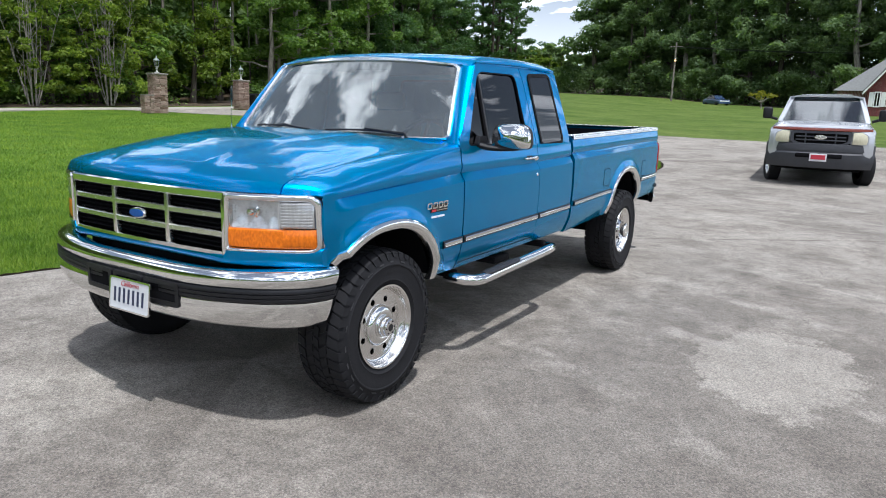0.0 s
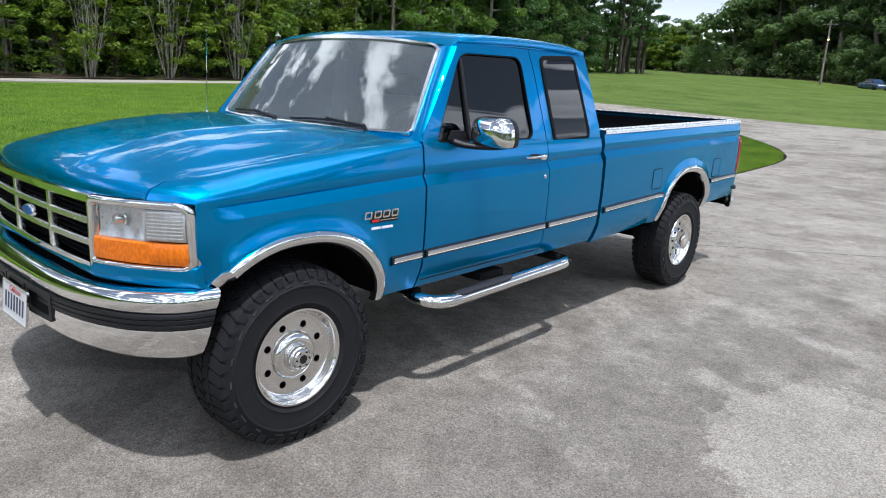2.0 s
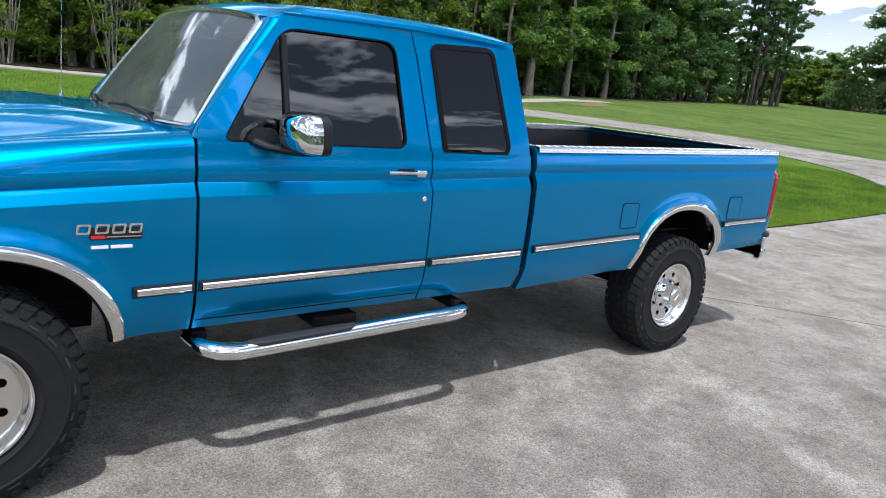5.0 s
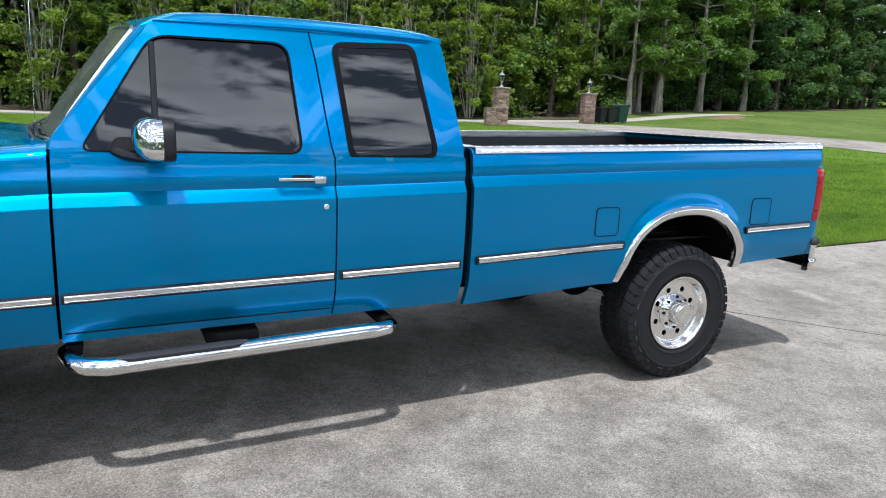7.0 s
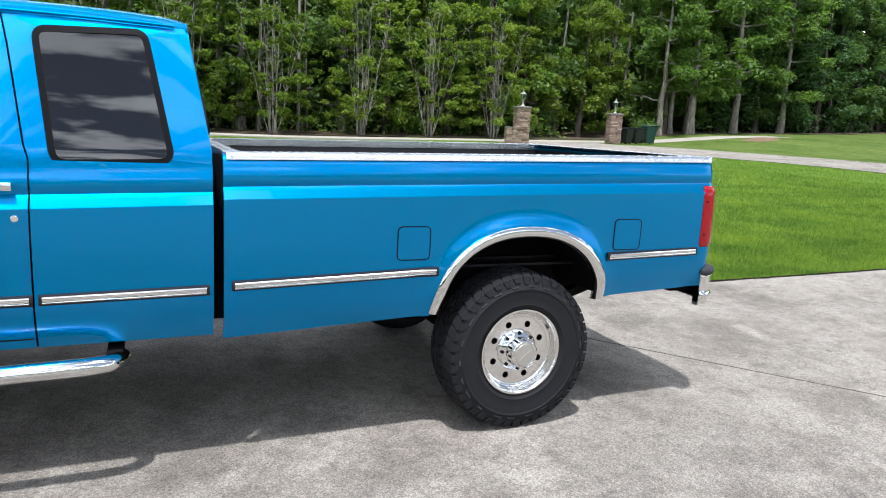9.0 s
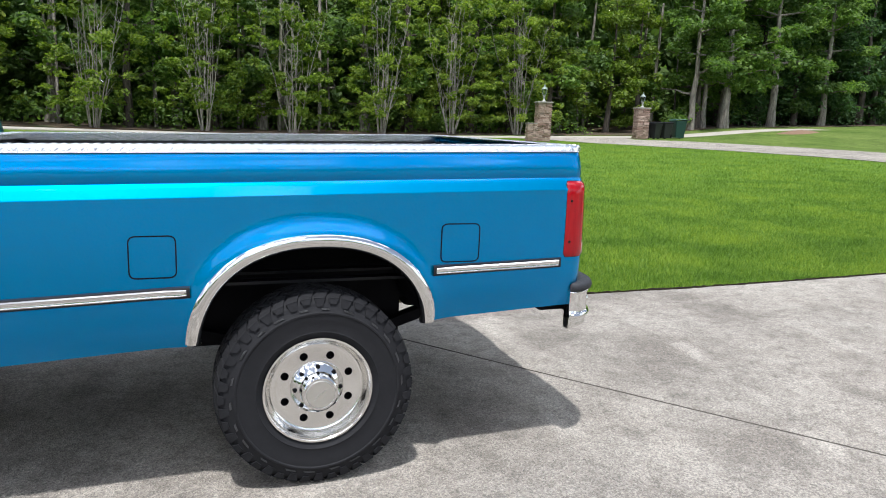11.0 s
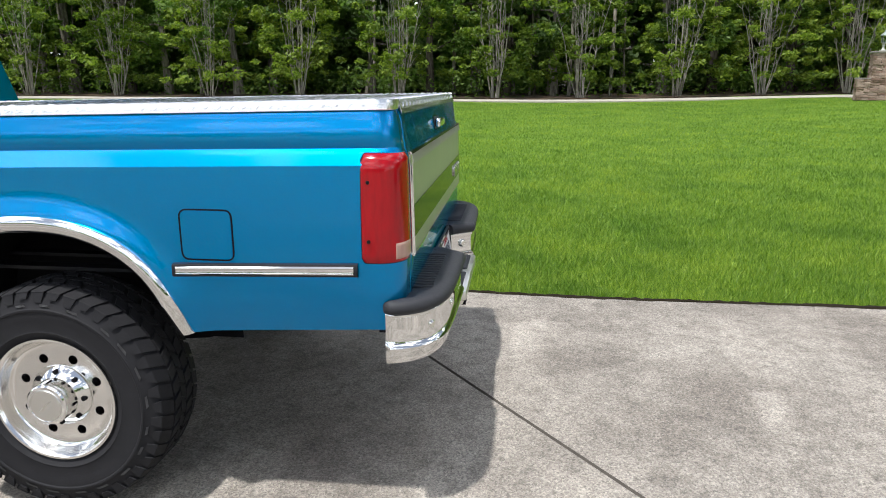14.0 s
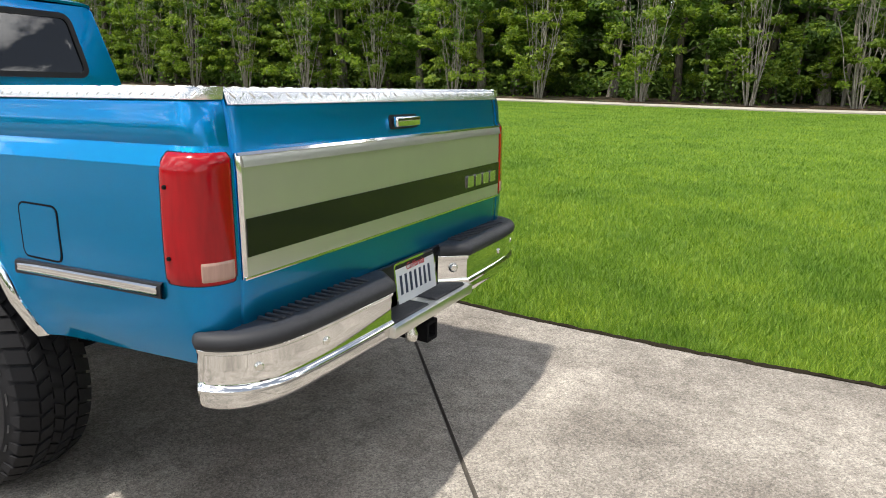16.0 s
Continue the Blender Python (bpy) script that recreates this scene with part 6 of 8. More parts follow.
    plate(bm, rounded(sq(0.040), 0.008, 3), [rounded(sq(0.026), 0.004, 3)], lambda a, c, d: (5.262 - d, a, 0.520 + c), 0.26)
    r = part("hitch_receiver", bm, UNDER, truck, "black square hitch receiver tube")
    bm = bmesh.new()
    lathe(bm, [(0.0, 0.0), (0.020, 0.0), (0.024, 0.01), (0.024, 0.03), (0.016, 0.05), (0.016, 0.07)], (5.235, -0.115, 0.512), "z", 16)
    part("trailer_socket", bm, BRUSHED, r, "grey trailer wiring socket")


def interior():
    bm = bmesh.new()
    rows = []
    for y in np.linspace(-0.84, 0.84, 12):
        rows.append([(0.70, y, 1.30), (0.80, y, 1.315), (0.98, y, 1.31), (1.06, y, 1.26), (1.08, y, 1.10), (1.02, y, 0.9)])
    shell(bm, rows, (0, 0, -0.02))
    part("dashboard", bm, DASH, truck, "grey vinyl dashboard")
    for y in (-0.42, 0.42):
        bm = bmesh.new()
        box(bm, 1.35, y - 0.30, 0.86, 1.86, y + 0.30, 1.02, 0.05, 3)
        box(bm, 1.78, y - 0.29, 0.95, 1.93, y + 0.29, 1.50, 0.05, 3, Matrix.Translation((1.85, 0, 0.95)) @ Matrix.Rotation(radians(10), 4, "Y") @ Matrix.Translation((-1.85, 0, -0.95)))
        box(bm, 1.90, y - 0.13, 1.50, 1.99, y + 0.13, 1.64, 0.035, 3)
        part("seat", bm, CLOTH, truck, "grey cloth front seat")
    bm = bmesh.new()
    n = 28
    c = Vector((1.16, -0.42, 1.27))
    tilt = Matrix.Rotation(radians(-62), 4, "Y")
    path = [c + tilt @ Vector((0.19 * math.cos(2 * math.pi * k / n), 0.19 * math.sin(2 * math.pi * k / n), 0)) for k in range(n + 1)]
    tube(bm, path, 0.015, 8, False)
    for a in (0, 120, 240):
        tube(bm, [c, c + tilt @ Vector((0.18 * math.cos(radians(a)), 0.18 * math.sin(radians(a)), 0))], 0.013, 6)
    part("steering_wheel", bm, BLACK, truck, "black steering wheel")
    bm = bmesh.new()
    box(bm, 1.10, -0.16, 1.70, 1.13, 0.12, 1.76, 0.012)
    tube(bm, [(1.07, -0.02, 1.80), (1.115, -0.02, 1.75)], 0.008, 6)
    part("inside_mirror", bm, BLACK, truck, "black inside mirror")
    bm = bmesh.new()
    rows = [[(x, y, 1.79 + 0.02 * (1 - (y / 0.75) ** 2)) for y in np.linspace(-0.76, 0.76, 9)] for x in (1.08, 1.7, 2.36)]
    grid(bm, rows)
    part("headliner", bm, CLOTH, truck, "grey cloth headliner")


def wipers():
    for y0, y1 in ((-0.62, -0.06), (0.10, 0.62)):
        bm = bmesh.new()
        a = ws_point(y0 / 0.868, 0.0) + Vector((-0.03, 0, -0.005))
        b = ws_point((y0 * 0.45 + y1 * 0.55) / 0.86, 0.055) + Vector((-0.026, 0, 0.024))
        tube(bm, [a, a + Vector((-0.004, 0.01, 0.03)), a * 0.5 + b * 0.5 + Vector((-0.008, 0, 0.014)), b], [0.013, 0.012, 0.008, 0.006], 8)
        w = part("wiper_arm", bm, BLACK, truck, "black wiper arm")
        bm = bmesh.new()
        path = [ws_point((y0 + 0.06 + (y1 - y0) * t) / 0.86, 0.040 + 0.02 * math.sin(math.pi * t)) + Vector((-0.012, 0, 0.010)) for t in np.linspace(0, 1, 9)]
        tube(bm, path, 0.007, 6)
        part("wiper_blade", bm, BLACK, w, "black wiper blade")
    bm = bmesh.new()
    rows = []
    for u in np.linspace(-0.99, 0.99, 25):
        p = ws_point(u, 0.0)
        rows.append([p + Vector((-0.075, 0, 0.002)), p + Vector((-0.06, 0, -0.012)), p + Vector((-0.005, 0, -0.008))])
    shell(bm, rows, (0, 0, -0.02))
    part("cowl", bm, PAINT, truck)
    bm = bmesh.new()
    tube(bm, [(0.60, 0.80, 1.31), (0.60, 0.80, 1.345)], [0.016, 0.010], 10)
    a = part("aerial", bm, CHROME, truck, "chrome aerial base")
    bm = bmesh.new()
    tube(bm, [(0.60, 0.80, 1.34), (0.606, 0.80, 1.75), (0.615, 0.80, 2.14)], [0.0028, 0.0022, 0.0016], 6)
    part("aerial_rod", bm, CHROME, a, "thin steel aerial rod")


def underbody():
    for y in (-0.43, 0.43):
        bm = bmesh.new()
        rows = [[(x, y - 0.04, z), (x, y + 0.04, z), (x, y + 0.04, z + 0.15), (x, y - 0.04, z + 0.15)] for x, z in ((-0.62, 0.60), (-0.3, 0.62), (0.3, 0.62), (0.7, 0.50), (3.2, 0.52), (3.6, 0.64), (4.3, 0.64), (5.05, 0.60))]
        grid(bm, rows, close_v=True)
        part("frame_rail", bm, UNDER, truck, "black chassis rail")
    for x, off in ((0.0, 0.25), (WB, 0.0)):
        bm = bmesh.new()
        tube(bm, [(x, -0.74, WHEEL_Z), (x, 0.74, WHEEL_Z)], 0.045, 14)
        r = bmesh.ops.create_uvsphere(bm, u_segments=18, v_segments=12, radius=0.15)
        for v in r["verts"]:
            v.co = Vector((x + v.co.x, off + v.co.y * 0.8, WHEEL_Z + v.co.z))
        part("axle", bm, UNDER, truck, "black solid axle with a round differential")
    for y in (-0.52, 0.52):
        bm = bmesh.new()
        path = [(WB - 0.70, y, 0.60), (WB - 0.35, y, 0.50), (WB, y, 0.47), (WB + 0.35, y, 0.50), (WB + 0.72, y, 0.62)]
        rows = [[(px, y - 0.035, pz - 0.025), (px, y + 0.035, pz - 0.025), (px, y + 0.035, pz + 0.025), (px, y - 0.035, pz + 0.025)] for px, _, pz in path]
        grid(bm, rows, close_v=True)
        part("leaf_spring", bm, UNDER, truck, "black leaf spring")
    bm = bmesh.new()
    tube(bm, [(1.4, 0.0, 0.50), (WB - 0.1, 0.0, 0.44)], 0.04, 12)
    part("drive_shaft", bm, UNDER, truck, "dark drive shaft")
    bm = bmesh.new()
    tube(bm, [(1.0, 0.35, 0.50), (2.2, 0.40, 0.52), (3.3, 0.62, 0.55), (4.3, 0.75, 0.56), (4.7, 0.90, 0.54)], 0.035, 12)
    part("exhaust_pipe", bm, UNDER, truck, "dark exhaust pipe")
    for x0, x1, y0, y1, nm in ((1.3, 2.3, -0.72, -0.46, "fuel_tank"), (4.45, 5.0, -0.42, 0.42, "spare_tank"), (0.25, 1.2, -0.35, 0.35, "gearbox")):
        bm = bmesh.new()
        box(bm, x0, y0, 0.50 if nm != "spare_tank" else 0.56, x1, y1, 0.72, 0.05, 3)
        part(nm, bm, UNDER, truck, "dark underbody tank" if "tank" in nm else "dark gearbox")
    bm = bmesh.new()
    box(bm, -0.60, -0.60, 0.58, 0.55, 0.60, 1.02, 0.05)
    part("engine", bm, UNDER, truck, "dark engine block")


bed_box()
rail_cap(-1); rail_cap(1); front_cap()
tailgate()
tail_lamp(-1); tail_lamp(1)
rear_bumper()
interior(); wipers(); underbody()

# ---- gate pillars, bins, the second pickup, house, poles ----
def stone_mat():
    k = Nodes("stacked_ledge_stone")
    c = k.mix(k.random(), (0.20, 0.115, 0.085), (0.40, 0.30, 0.24))
    c = k.mix(k.ramp(k.noise(18, 5), [(0.35, 0.6), (0.6, 0.0)]), c, (0.15, 0.12, 0.10))
    k.put("Base Color", c).put("Roughness", 0.9)
    k.bump(k.noise(40, 5), 0.7, 0.02)
    return k.mat


STONE = stone_mat()
MORTAR = simple("dark_mortar", (0.10, 0.085, 0.07), 0.95, 0, 0.3, 20)
CAPSTONE = simple("weathered_cap_stone", (0.24, 0.22, 0.19), 0.85, 0, 0.25, 8, 0.4, 60)
LAMPMETAL = simple("verdigris_lamp_metal", (0.22, 0.26, 0.23), 0.6, 0.2, 0.25, 20, 0.2, 100)


def stone_meshes():
    out = []
    rng = random.Random(2)
    for v in range(5):
        bm = bmesh.new()
        vs = box(bm, -0.5, -0.5, -0.5, 0.5, 0.5, 0.5)
        for w in bm.verts:
            w.co += Vector((rng.uniform(-0.06, 0.06), rng.uniform(-0.12, 0.12), rng.uniform(-0.10, 0.10)))
        bmesh.ops.bevel(bm, geom=list(bm.edges), offset=0.06, segments=1, affect="EDGES")
        me = bpy.data.meshes.new("stone")
        bmesh.ops.recalc_face_normals(bm, faces=bm.faces)
        bm.to_mesh(me)
        bm.free()
        me.materials.append(STONE)
        out.append(me)
    return out


STONES = stone_meshes()


def stone_block(owner, x0, x1, y0, y1, h, courses, per, seed, z_base=0.0):
    rng = random.Random(seed)
    bm = bmesh.new()
    box(bm, x0 + 0.06, y0 + 0.06, z_base - 0.2, x1 - 0.06, y1 - 0.06, z_base + h)
    part("core", bm, MORTAR, owner, "dark mortar core", 0)
    ch = h / courses
    for c in range(courses):
        for side_ in range(4):
            L = (x1 - x0) if side_ % 2 == 0 else (y1 - y0)
            cuts = sorted([0.0, 1.0] + [min(0.95, max(0.05, (k + 1) / per + rng.uniform(-0.12, 0.12))) for k in range(per - 1)])
            for a, b in zip(cuts, cuts[1:]):
                w, u = (b - a) * L, (a + b) / 2 * L
                d = 0.15
                out = rng.uniform(-0.018, 0.022)
                z = z_base + (c + 0.5) * ch
                if side_ == 0:
                    p, s = (x0 + u, y0 + d / 2 - out, z), (w, d, ch)
                elif side_ == 2:
                    p, s = (x0 + u, y1 - d / 2 + out, z), (w, d, ch)
                elif side_ == 1:
                    p, s = (x1 - d / 2 + out, y0 + u, z), (d, w, ch)
                else:
                    p, s = (x0 + d / 2 - out, y0 + u, z), (d, w, ch)
                ob = new("stone", rng.choice(STONES))
                ob.parent = owner
                ob.matrix_basis = Matrix.LocRotScale(p, None, (s[0] * 0.98, s[1], s[2] * 0.94))


def gate_pillar(x, y, turn, low, seed, h=1.84):
    z = height(x, y)
    g = thing("gate_pillar", "stacked brown ledge-stone gate pillar with a flat cap" + (" and a low side block" if low else ""), "gate pillar", (x, y, z), turn, "gate pillars")
    stone_block(g, -0.38, 0.38, -0.38, 0.38, h, round(h * 9.3), 2, seed)
    bm = bmesh.new()
    box(bm, -0.43, -0.43, h, 0.43, 0.43, h + 0.08, 0.015)
    part("cap", bm, CAPSTONE, g, "weathered grey cap stone")
    if low:
        stone_block(g, -0.92, -0.39, -0.50, 0.10, 0.92, 8, 2, seed + 1)
        bm = bmesh.new()
        box(bm, -0.94, -0.52, 0.92, -0.385, 0.12, 0.97, 0.01)
        part("low_cap", bm, CAPSTONE, g, "grey cap of the low block")
    lamp = thing("post_lantern", "pale weathered metal lantern standing on the pillar's cap", "lantern", (x, y, z + h + 0.08), turn, "lanterns on the gate pillars")
    bm = bmesh.new()
    lathe(bm, [(0.0, 0.0), (0.13, 0.0), (0.13, 0.04), (0.075, 0.07), (0.05, 0.12), (0.045, 0.20), (0.07, 0.24), (0.05, 0.28), (0.06, 0.32), (0.11, 0.36), (0.0, 0.37)], axis="z", n=20)
    part("pedestal", bm, simple("lantern_white", (0.34, 0.35, 0.31), 0.6, 0, 0.2, 20), lamp, "turned pale pedestal")
    bm = bmesh.new()
    lathe(bm, [(0.085, 0.365), (0.135, 0.60), (0.15, 0.66)], axis="z", n=6)
    part("lantern_glass", bm, glass("lantern_pane", (0.75, 0.80, 0.75), 0.05), lamp, "greenish lantern glass", 10)
    for k in range(6):
        a = 2 * math.pi * k / 6
        bm = bmesh.new()
        tube(bm, [(0.088 * math.cos(a), 0.088 * math.sin(a), 0.36), (0.153 * math.cos(a), 0.153 * math.sin(a), 0.66)], 0.010, 5)
        part("lantern_rib", bm, LAMPMETAL, lamp)
    bm = bmesh.new()
    lathe(bm, [(0.165, 0.65), (0.175, 0.67), (0.12, 0.74), (0.05, 0.80), (0.03, 0.83), (0.04, 0.86), (0.02, 0.90), (0.0, 0.95)], axis="z", n=18)
    part("lantern_roof", bm, LAMPMETAL, lamp, "domed lantern roof with a finial")


gate_pillar(21.45, 30.35, -14, True, 4, 2.04)
gate_pillar(29.75, 33.05, -14, False, 9)


def wheelie_bin(x, y, turn, body_mat, lid_mat, label, s=1.0):
    b = thing("wheeled_bin", label, "rubbish bin", (x, y, height(x, y)), turn, "bins beside the gate pillar")
    bm = bmesh.new()
    rows = []
    for z, w, d in ((0.06, 0.24, 0.25), (0.10, 0.25, 0.26), (0.85, 0.31, 0.34), (0.92, 0.33, 0.36), (0.97, 0.33, 0.36)):
        loop = rounded([(-w, -d), (-w, d), (w, d), (w, -d)], 0.06, 4)
        rows.append([(a * s, c * s, z * s) for a, c in loop])
    vs = grid(bm, rows, close_v=True)
    bm.faces.new(vs[0]); bm.faces.new(vs[-1])
    part("bin_body", bm, body_mat, b, "tapered plastic bin body", 40)
    bm = bmesh.new()
    rows = []
    for t in np.linspace(-1, 1, 9):
        rows.append([(-0.36 * s, t * 0.40 * s, 0.98 * s), (-0.33 * s, t * 0.40 * s, (1.03 + 0.03 * (1 - t * t)) * s), (0.33 * s, t * 0.40 * s, (1.03 + 0.03 * (1 - t * t)) * s), (0.36 * s, t * 0.40 * s, 0.98 * s)])
    shell(bm, rows, (0, 0, -0.015))
    part("lid", bm, lid_mat, b, "hinged lid")
    bm = bmesh.new()
    tube(bm, [(-0.25 * s, 0.42 * s, 0.95 * s), (0.25 * s, 0.42 * s, 0.95 * s)], 0.018, 8)
    part("handle", bm, body_mat, b, "rear grab bar")
    for q in (-1, 1):
        bm = bmesh.new()
        lathe(bm, [(0.0, -0.03), (0.13, -0.03), (0.14, -0.015), (0.14, 0.015), (0.13, 0.03), (0.0, 0.03)], (q * 0.27 * s, 0.27 * s, 0.14 * s), "x", 20)
        part("wheel", bm, RUBBER, b, "black rubber wheel")


BINBLACK = simple("black_bin_plastic", (0.016, 0.017, 0.020), 0.5, 0, 0.2, 10)
BINGREEN = simple("dark_green_bin_plastic", (0.012, 0.050, 0.042), 0.5, 0, 0.2, 10)
BINLID = simple("green_bin_lid", (0.05, 0.115, 0.085), 0.5, 0, 0.2, 10)
wheelie_bin(30.75, 32.95, 12, BINBLACK, BINBLACK, "black plastic wheeled bin beside the stone pillar")
wheelie_bin(31.55, 33.00, 4, BINBLACK, BINBLACK, "black plastic wheeled bin next to a green one")
wheelie_bin(32.55, 33.00, -10, BINGREEN, BINLID, "larger dark green wheeled bin with a paler lid", 1.18)

# the silver pickup parked across the drive
SILVER = simple("silver_white_paint", (0.52, 0.54, 0.57), 0.22, 0.45, 0.04, 4)
GREYPLASTIC = simple("grey_bumper_plastic", (0.040, 0.042, 0.050), 0.55, 0, 0.2, 12, 0.15, 300)
MAROON = simple("maroon_hood_shield", (0.17, 0.035, 0.022), 0.25, 0, 0.15, 10)
HAZELENS = lens_plastic("hazed_headlamp_lens", (0.55, 0.52, 0.38))


def silver_pickup(x, y, turn):
    p = thing("parked_pickup", "silver pickup truck with a maroon hood shield and dark grey bumper", "pickup truck", (x, y, height(x, y) + 0.0), turn)
    # sections: x, half width, sill, shoulder height, top height
    def body(sections, name, mat, label=""):
        bm = bmesh.new()
        rows = []
        for sx, w, z0, z1, z2, tw in sections:
            half = [(w * 0.93, z0), (w, z0 + 0.10), (w, (z0 + z1) / 2), (w * 0.985, z1), (w * 0.93, z1 + (z2 - z1) * 0.6), (tw, z2), (tw * 0.5, z2 + 0.02), (0.0, z2 + 0.03)]
            rows.append([(sx, -a, b) for a, b in half] + [(sx, a, b) for a, b in reversed(half[:-1])])
        vs = grid(bm, rows)
        bm.faces.new(vs[0]); bm.faces.new(list(reversed(vs[-1])))
        return part(name, bm, mat, p, label, 35)
    body([(0.05, 0.86, 0.60, 0.98, 1.06, 0.70), (0.12, 0.95, 0.55, 1.02, 1.10, 0.74), (0.35, 0.985, 0.50, 1.06, 1.15, 0.78), (0.9, 0.995, 0.48, 1.09, 1.20, 0.80), (1.35, 0.995, 0.46, 1.10, 1.23, 0.82)], "front_body", SILVER)
    body([(1.36, 0.995, 0.44, 1.10, 1.24, 0.82), (2.2, 1.0, 0.42, 1.10, 1.26, 0.90), (3.4, 1.0, 0.42, 1.10, 1.26, 0.90)], "cab_body", SILVER)
    body([(3.42, 1.0, 0.46, 1.12, 1.28, 0.95), (4.6, 1.0, 0.46, 1.12, 1.28, 0.95), (5.5, 0.99, 0.50, 1.12, 1.28, 0.95)], "cargo_bed", SILVER)
    # greenhouse
    def ws(u, v):
        return Vector((1.33 + 0.10 * u * u + v * (0.72 - 0.04 * u * u), u * (0.86 - 0.16 * v), 1.245 + v * 0.52))
    bm = bmesh.new()
    shell(bm, [[ws(u, v) for v in np.linspace(0.0, 1.0, 6)] for u in np.linspace(-1, 1, 15)], (0.01, 0, -0.01))
    part("windscreen", bm, glass("parked_windscreen_glass", (0.22, 0.27, 0.30), 0.20), p, "windscreen reflecting bright clouds", 60)
    bm = bmesh.new()
    rows = []
    for s in np.linspace(0, 1, 10):
        row = []
        for q in np.linspace(-1, 1, 13):
            z = 1.765 + 0.075 * (1 - q ** 4) * (0.35 + 0.65 * math.sin(math.pi * min(1, 0.15 + s * 0.85)))
            row.append((2.02 - 0.05 * (1 - q * q) + s * 1.36, q * 0.73, z))
        rows.append(row)
    shell(bm, rows, (0, 0, -0.03))
    part("roof", bm, SILVER, p)
    for sgn in (-1, 1):
        bm = bmesh.new()
        a = [ws(sgn, v) for v in np.linspace(-0.02, 1.0, 6)]
        shell(bm, [[q + Vector((-0.02, -0.05 * sgn, 0.005)), q + Vector((0.0, 0.02 * sgn, 0.0)), q + Vector((0.08, 0.035 * sgn, -0.01))] for q in a], (0.01, -0.02 * sgn, -0.015))
        part("windscreen_pillar", bm, SILVER, p)
        bm = bmesh.new()
        def hy(b):
            return 0.90 - (b - 1.26) * 0.32
        plate(bm, [(1.50, 1.25), (2.05, 1.77), (3.36, 1.78), (3.42, 1.25)], [rounded([(1.66, 1.28), (2.12, 1.70), (3.24, 1.71), (3.30, 1.28)], 0.05)], lambda c, b, d: (c, sgn * (hy(b) - d), b), 0.03)
        part("cab_side", bm, SILVER, p)
        bm = bmesh.new()
        plate(bm, rounded([(1.64, 1.27), (2.11, 1.71), (3.25, 1.72), (3.31, 1.27)], 0.05), [], lambda c, b, d: (c, sgn * (hy(b) - 0.012 - d), b), 0.004)
        part("side_window", bm, TINT, p, "dark side window")
        # mirrors
        bm = bmesh.new()
        box(bm, 1.62, sgn * 1.14 - 0.10, 1.28, 1.74, sgn * 1.14 + 0.10, 1.52, 0.04, 3)
        m = part("door_mirror", bm, BLACK, p, "tall black door mirror")
        bm = bmesh.new()
        tube(bm, [(1.72, sgn * 0.93, 1.27), (1.70, sgn * 1.06, 1.31)], 0.03, 8)
        part("mirror_arm", bm, BLACK, m, "black mirror arm")
        # headlights
        bm = bmesh.new()
        rows = []
        for t in np.linspace(0, 1, 10):
            yy = 0.57 + 0.37 * t
            xx = 0.0 + 0.16 * t ** 2.2
            rows.append([(xx - 0.015, sgn * yy, 0.835), (xx - 0.025, sgn * yy, 0.90), (xx - 0.012, sgn * yy, 1.00), (xx + 0.03, sgn * yy, 1.055)])
        shell(bm, rows, (0.06, 0, 0))
        part("headlight", bm, HAZELENS, p, "hazed yellowish headlight")
        # wheels
        for wx in (0.98, 4.55):
            w = thing("wheel", "", "")
            for key in ("label", "category"):
                if key in w:
                    del w[key]
            w.parent = p
            w.matrix_basis = pose(wx, sgn * 0.87, 0.36, 0, 0, (0 if sgn < 0 else 180) + (16 if wx < 2 else 0))
            bm = bmesh.new()
            lathe(bm, [(0.21, -0.09), (0.24, -0.115), (0.31, -0.12), (0.345, -0.105), (0.36, -0.07), (0.36, 0.07), (0.345, 0.105), (0.31, 0.12), (0.24, 0.115), (0.21, 0.09)], n=36)
            part("tyre", bm, RUBBER, w, "black tyre")
            bm = bmesh.new()
            lathe(bm, [(0.215, -0.05), (0.222, -0.10), (0.205, -0.10), (0.19, -0.06), (0.10, -0.05), (0.07, -0.085), (0.0, -0.085)], n=32)
            part("rim", bm, BRUSHED, w, "grey steel rim")
    bm = bmesh.new()
    rows = []
    for t in np.linspace(-1, 1, 21):
        xx = 0.20 * abs(t) ** 3 - 0.03
        rows.append([(xx + 0.04, t * 0.90, 1.058), (xx - 0.015, t * 0.90, 1.075), (xx - 0.005, t * 0.90, 1.115), (xx + 0.05, t * 0.89, 1.128)])
    shell(bm, rows, (0.02, 0, -0.008))
    part("hood_shield", bm, MAROON, p, "glossy maroon hood shield")
    # grille
    bm = bmesh.new()
    box(bm, 0.01, -0.54, 0.80, 0.05, 0.54, 1.05)
    g = part("grille", bm, UNDER, p, "dark grille opening")
    bm = bmesh.new()
    outer = rounded([(-0.55, 1.06), (-0.55, 0.86), (-0.40, 0.78), (0.40, 0.78), (0.55, 0.86), (0.55, 1.06)], 0.05)
    inner = rounded([(-0.49, 1.015), (-0.49, 0.88), (-0.37, 0.83), (0.37, 0.83), (0.49, 0.88), (0.49, 1.015)], 0.04)
    plate(bm, outer, [inner], lambda a, b, d: (-0.035 + d + 0.04 * a * a, a, b), 0.05)
    part("grille_surround", bm, GREYPLASTIC, g, "dark grey grille surround")
    for z in (0.89, 0.955):
        bm = bmesh.new()
        box(bm, -0.022, -0.45, z - 0.012, 0.02, 0.45, z + 0.012, 0.004)
        part("grille_bar", bm, GREYPLASTIC, g, "dark grey grille bar")
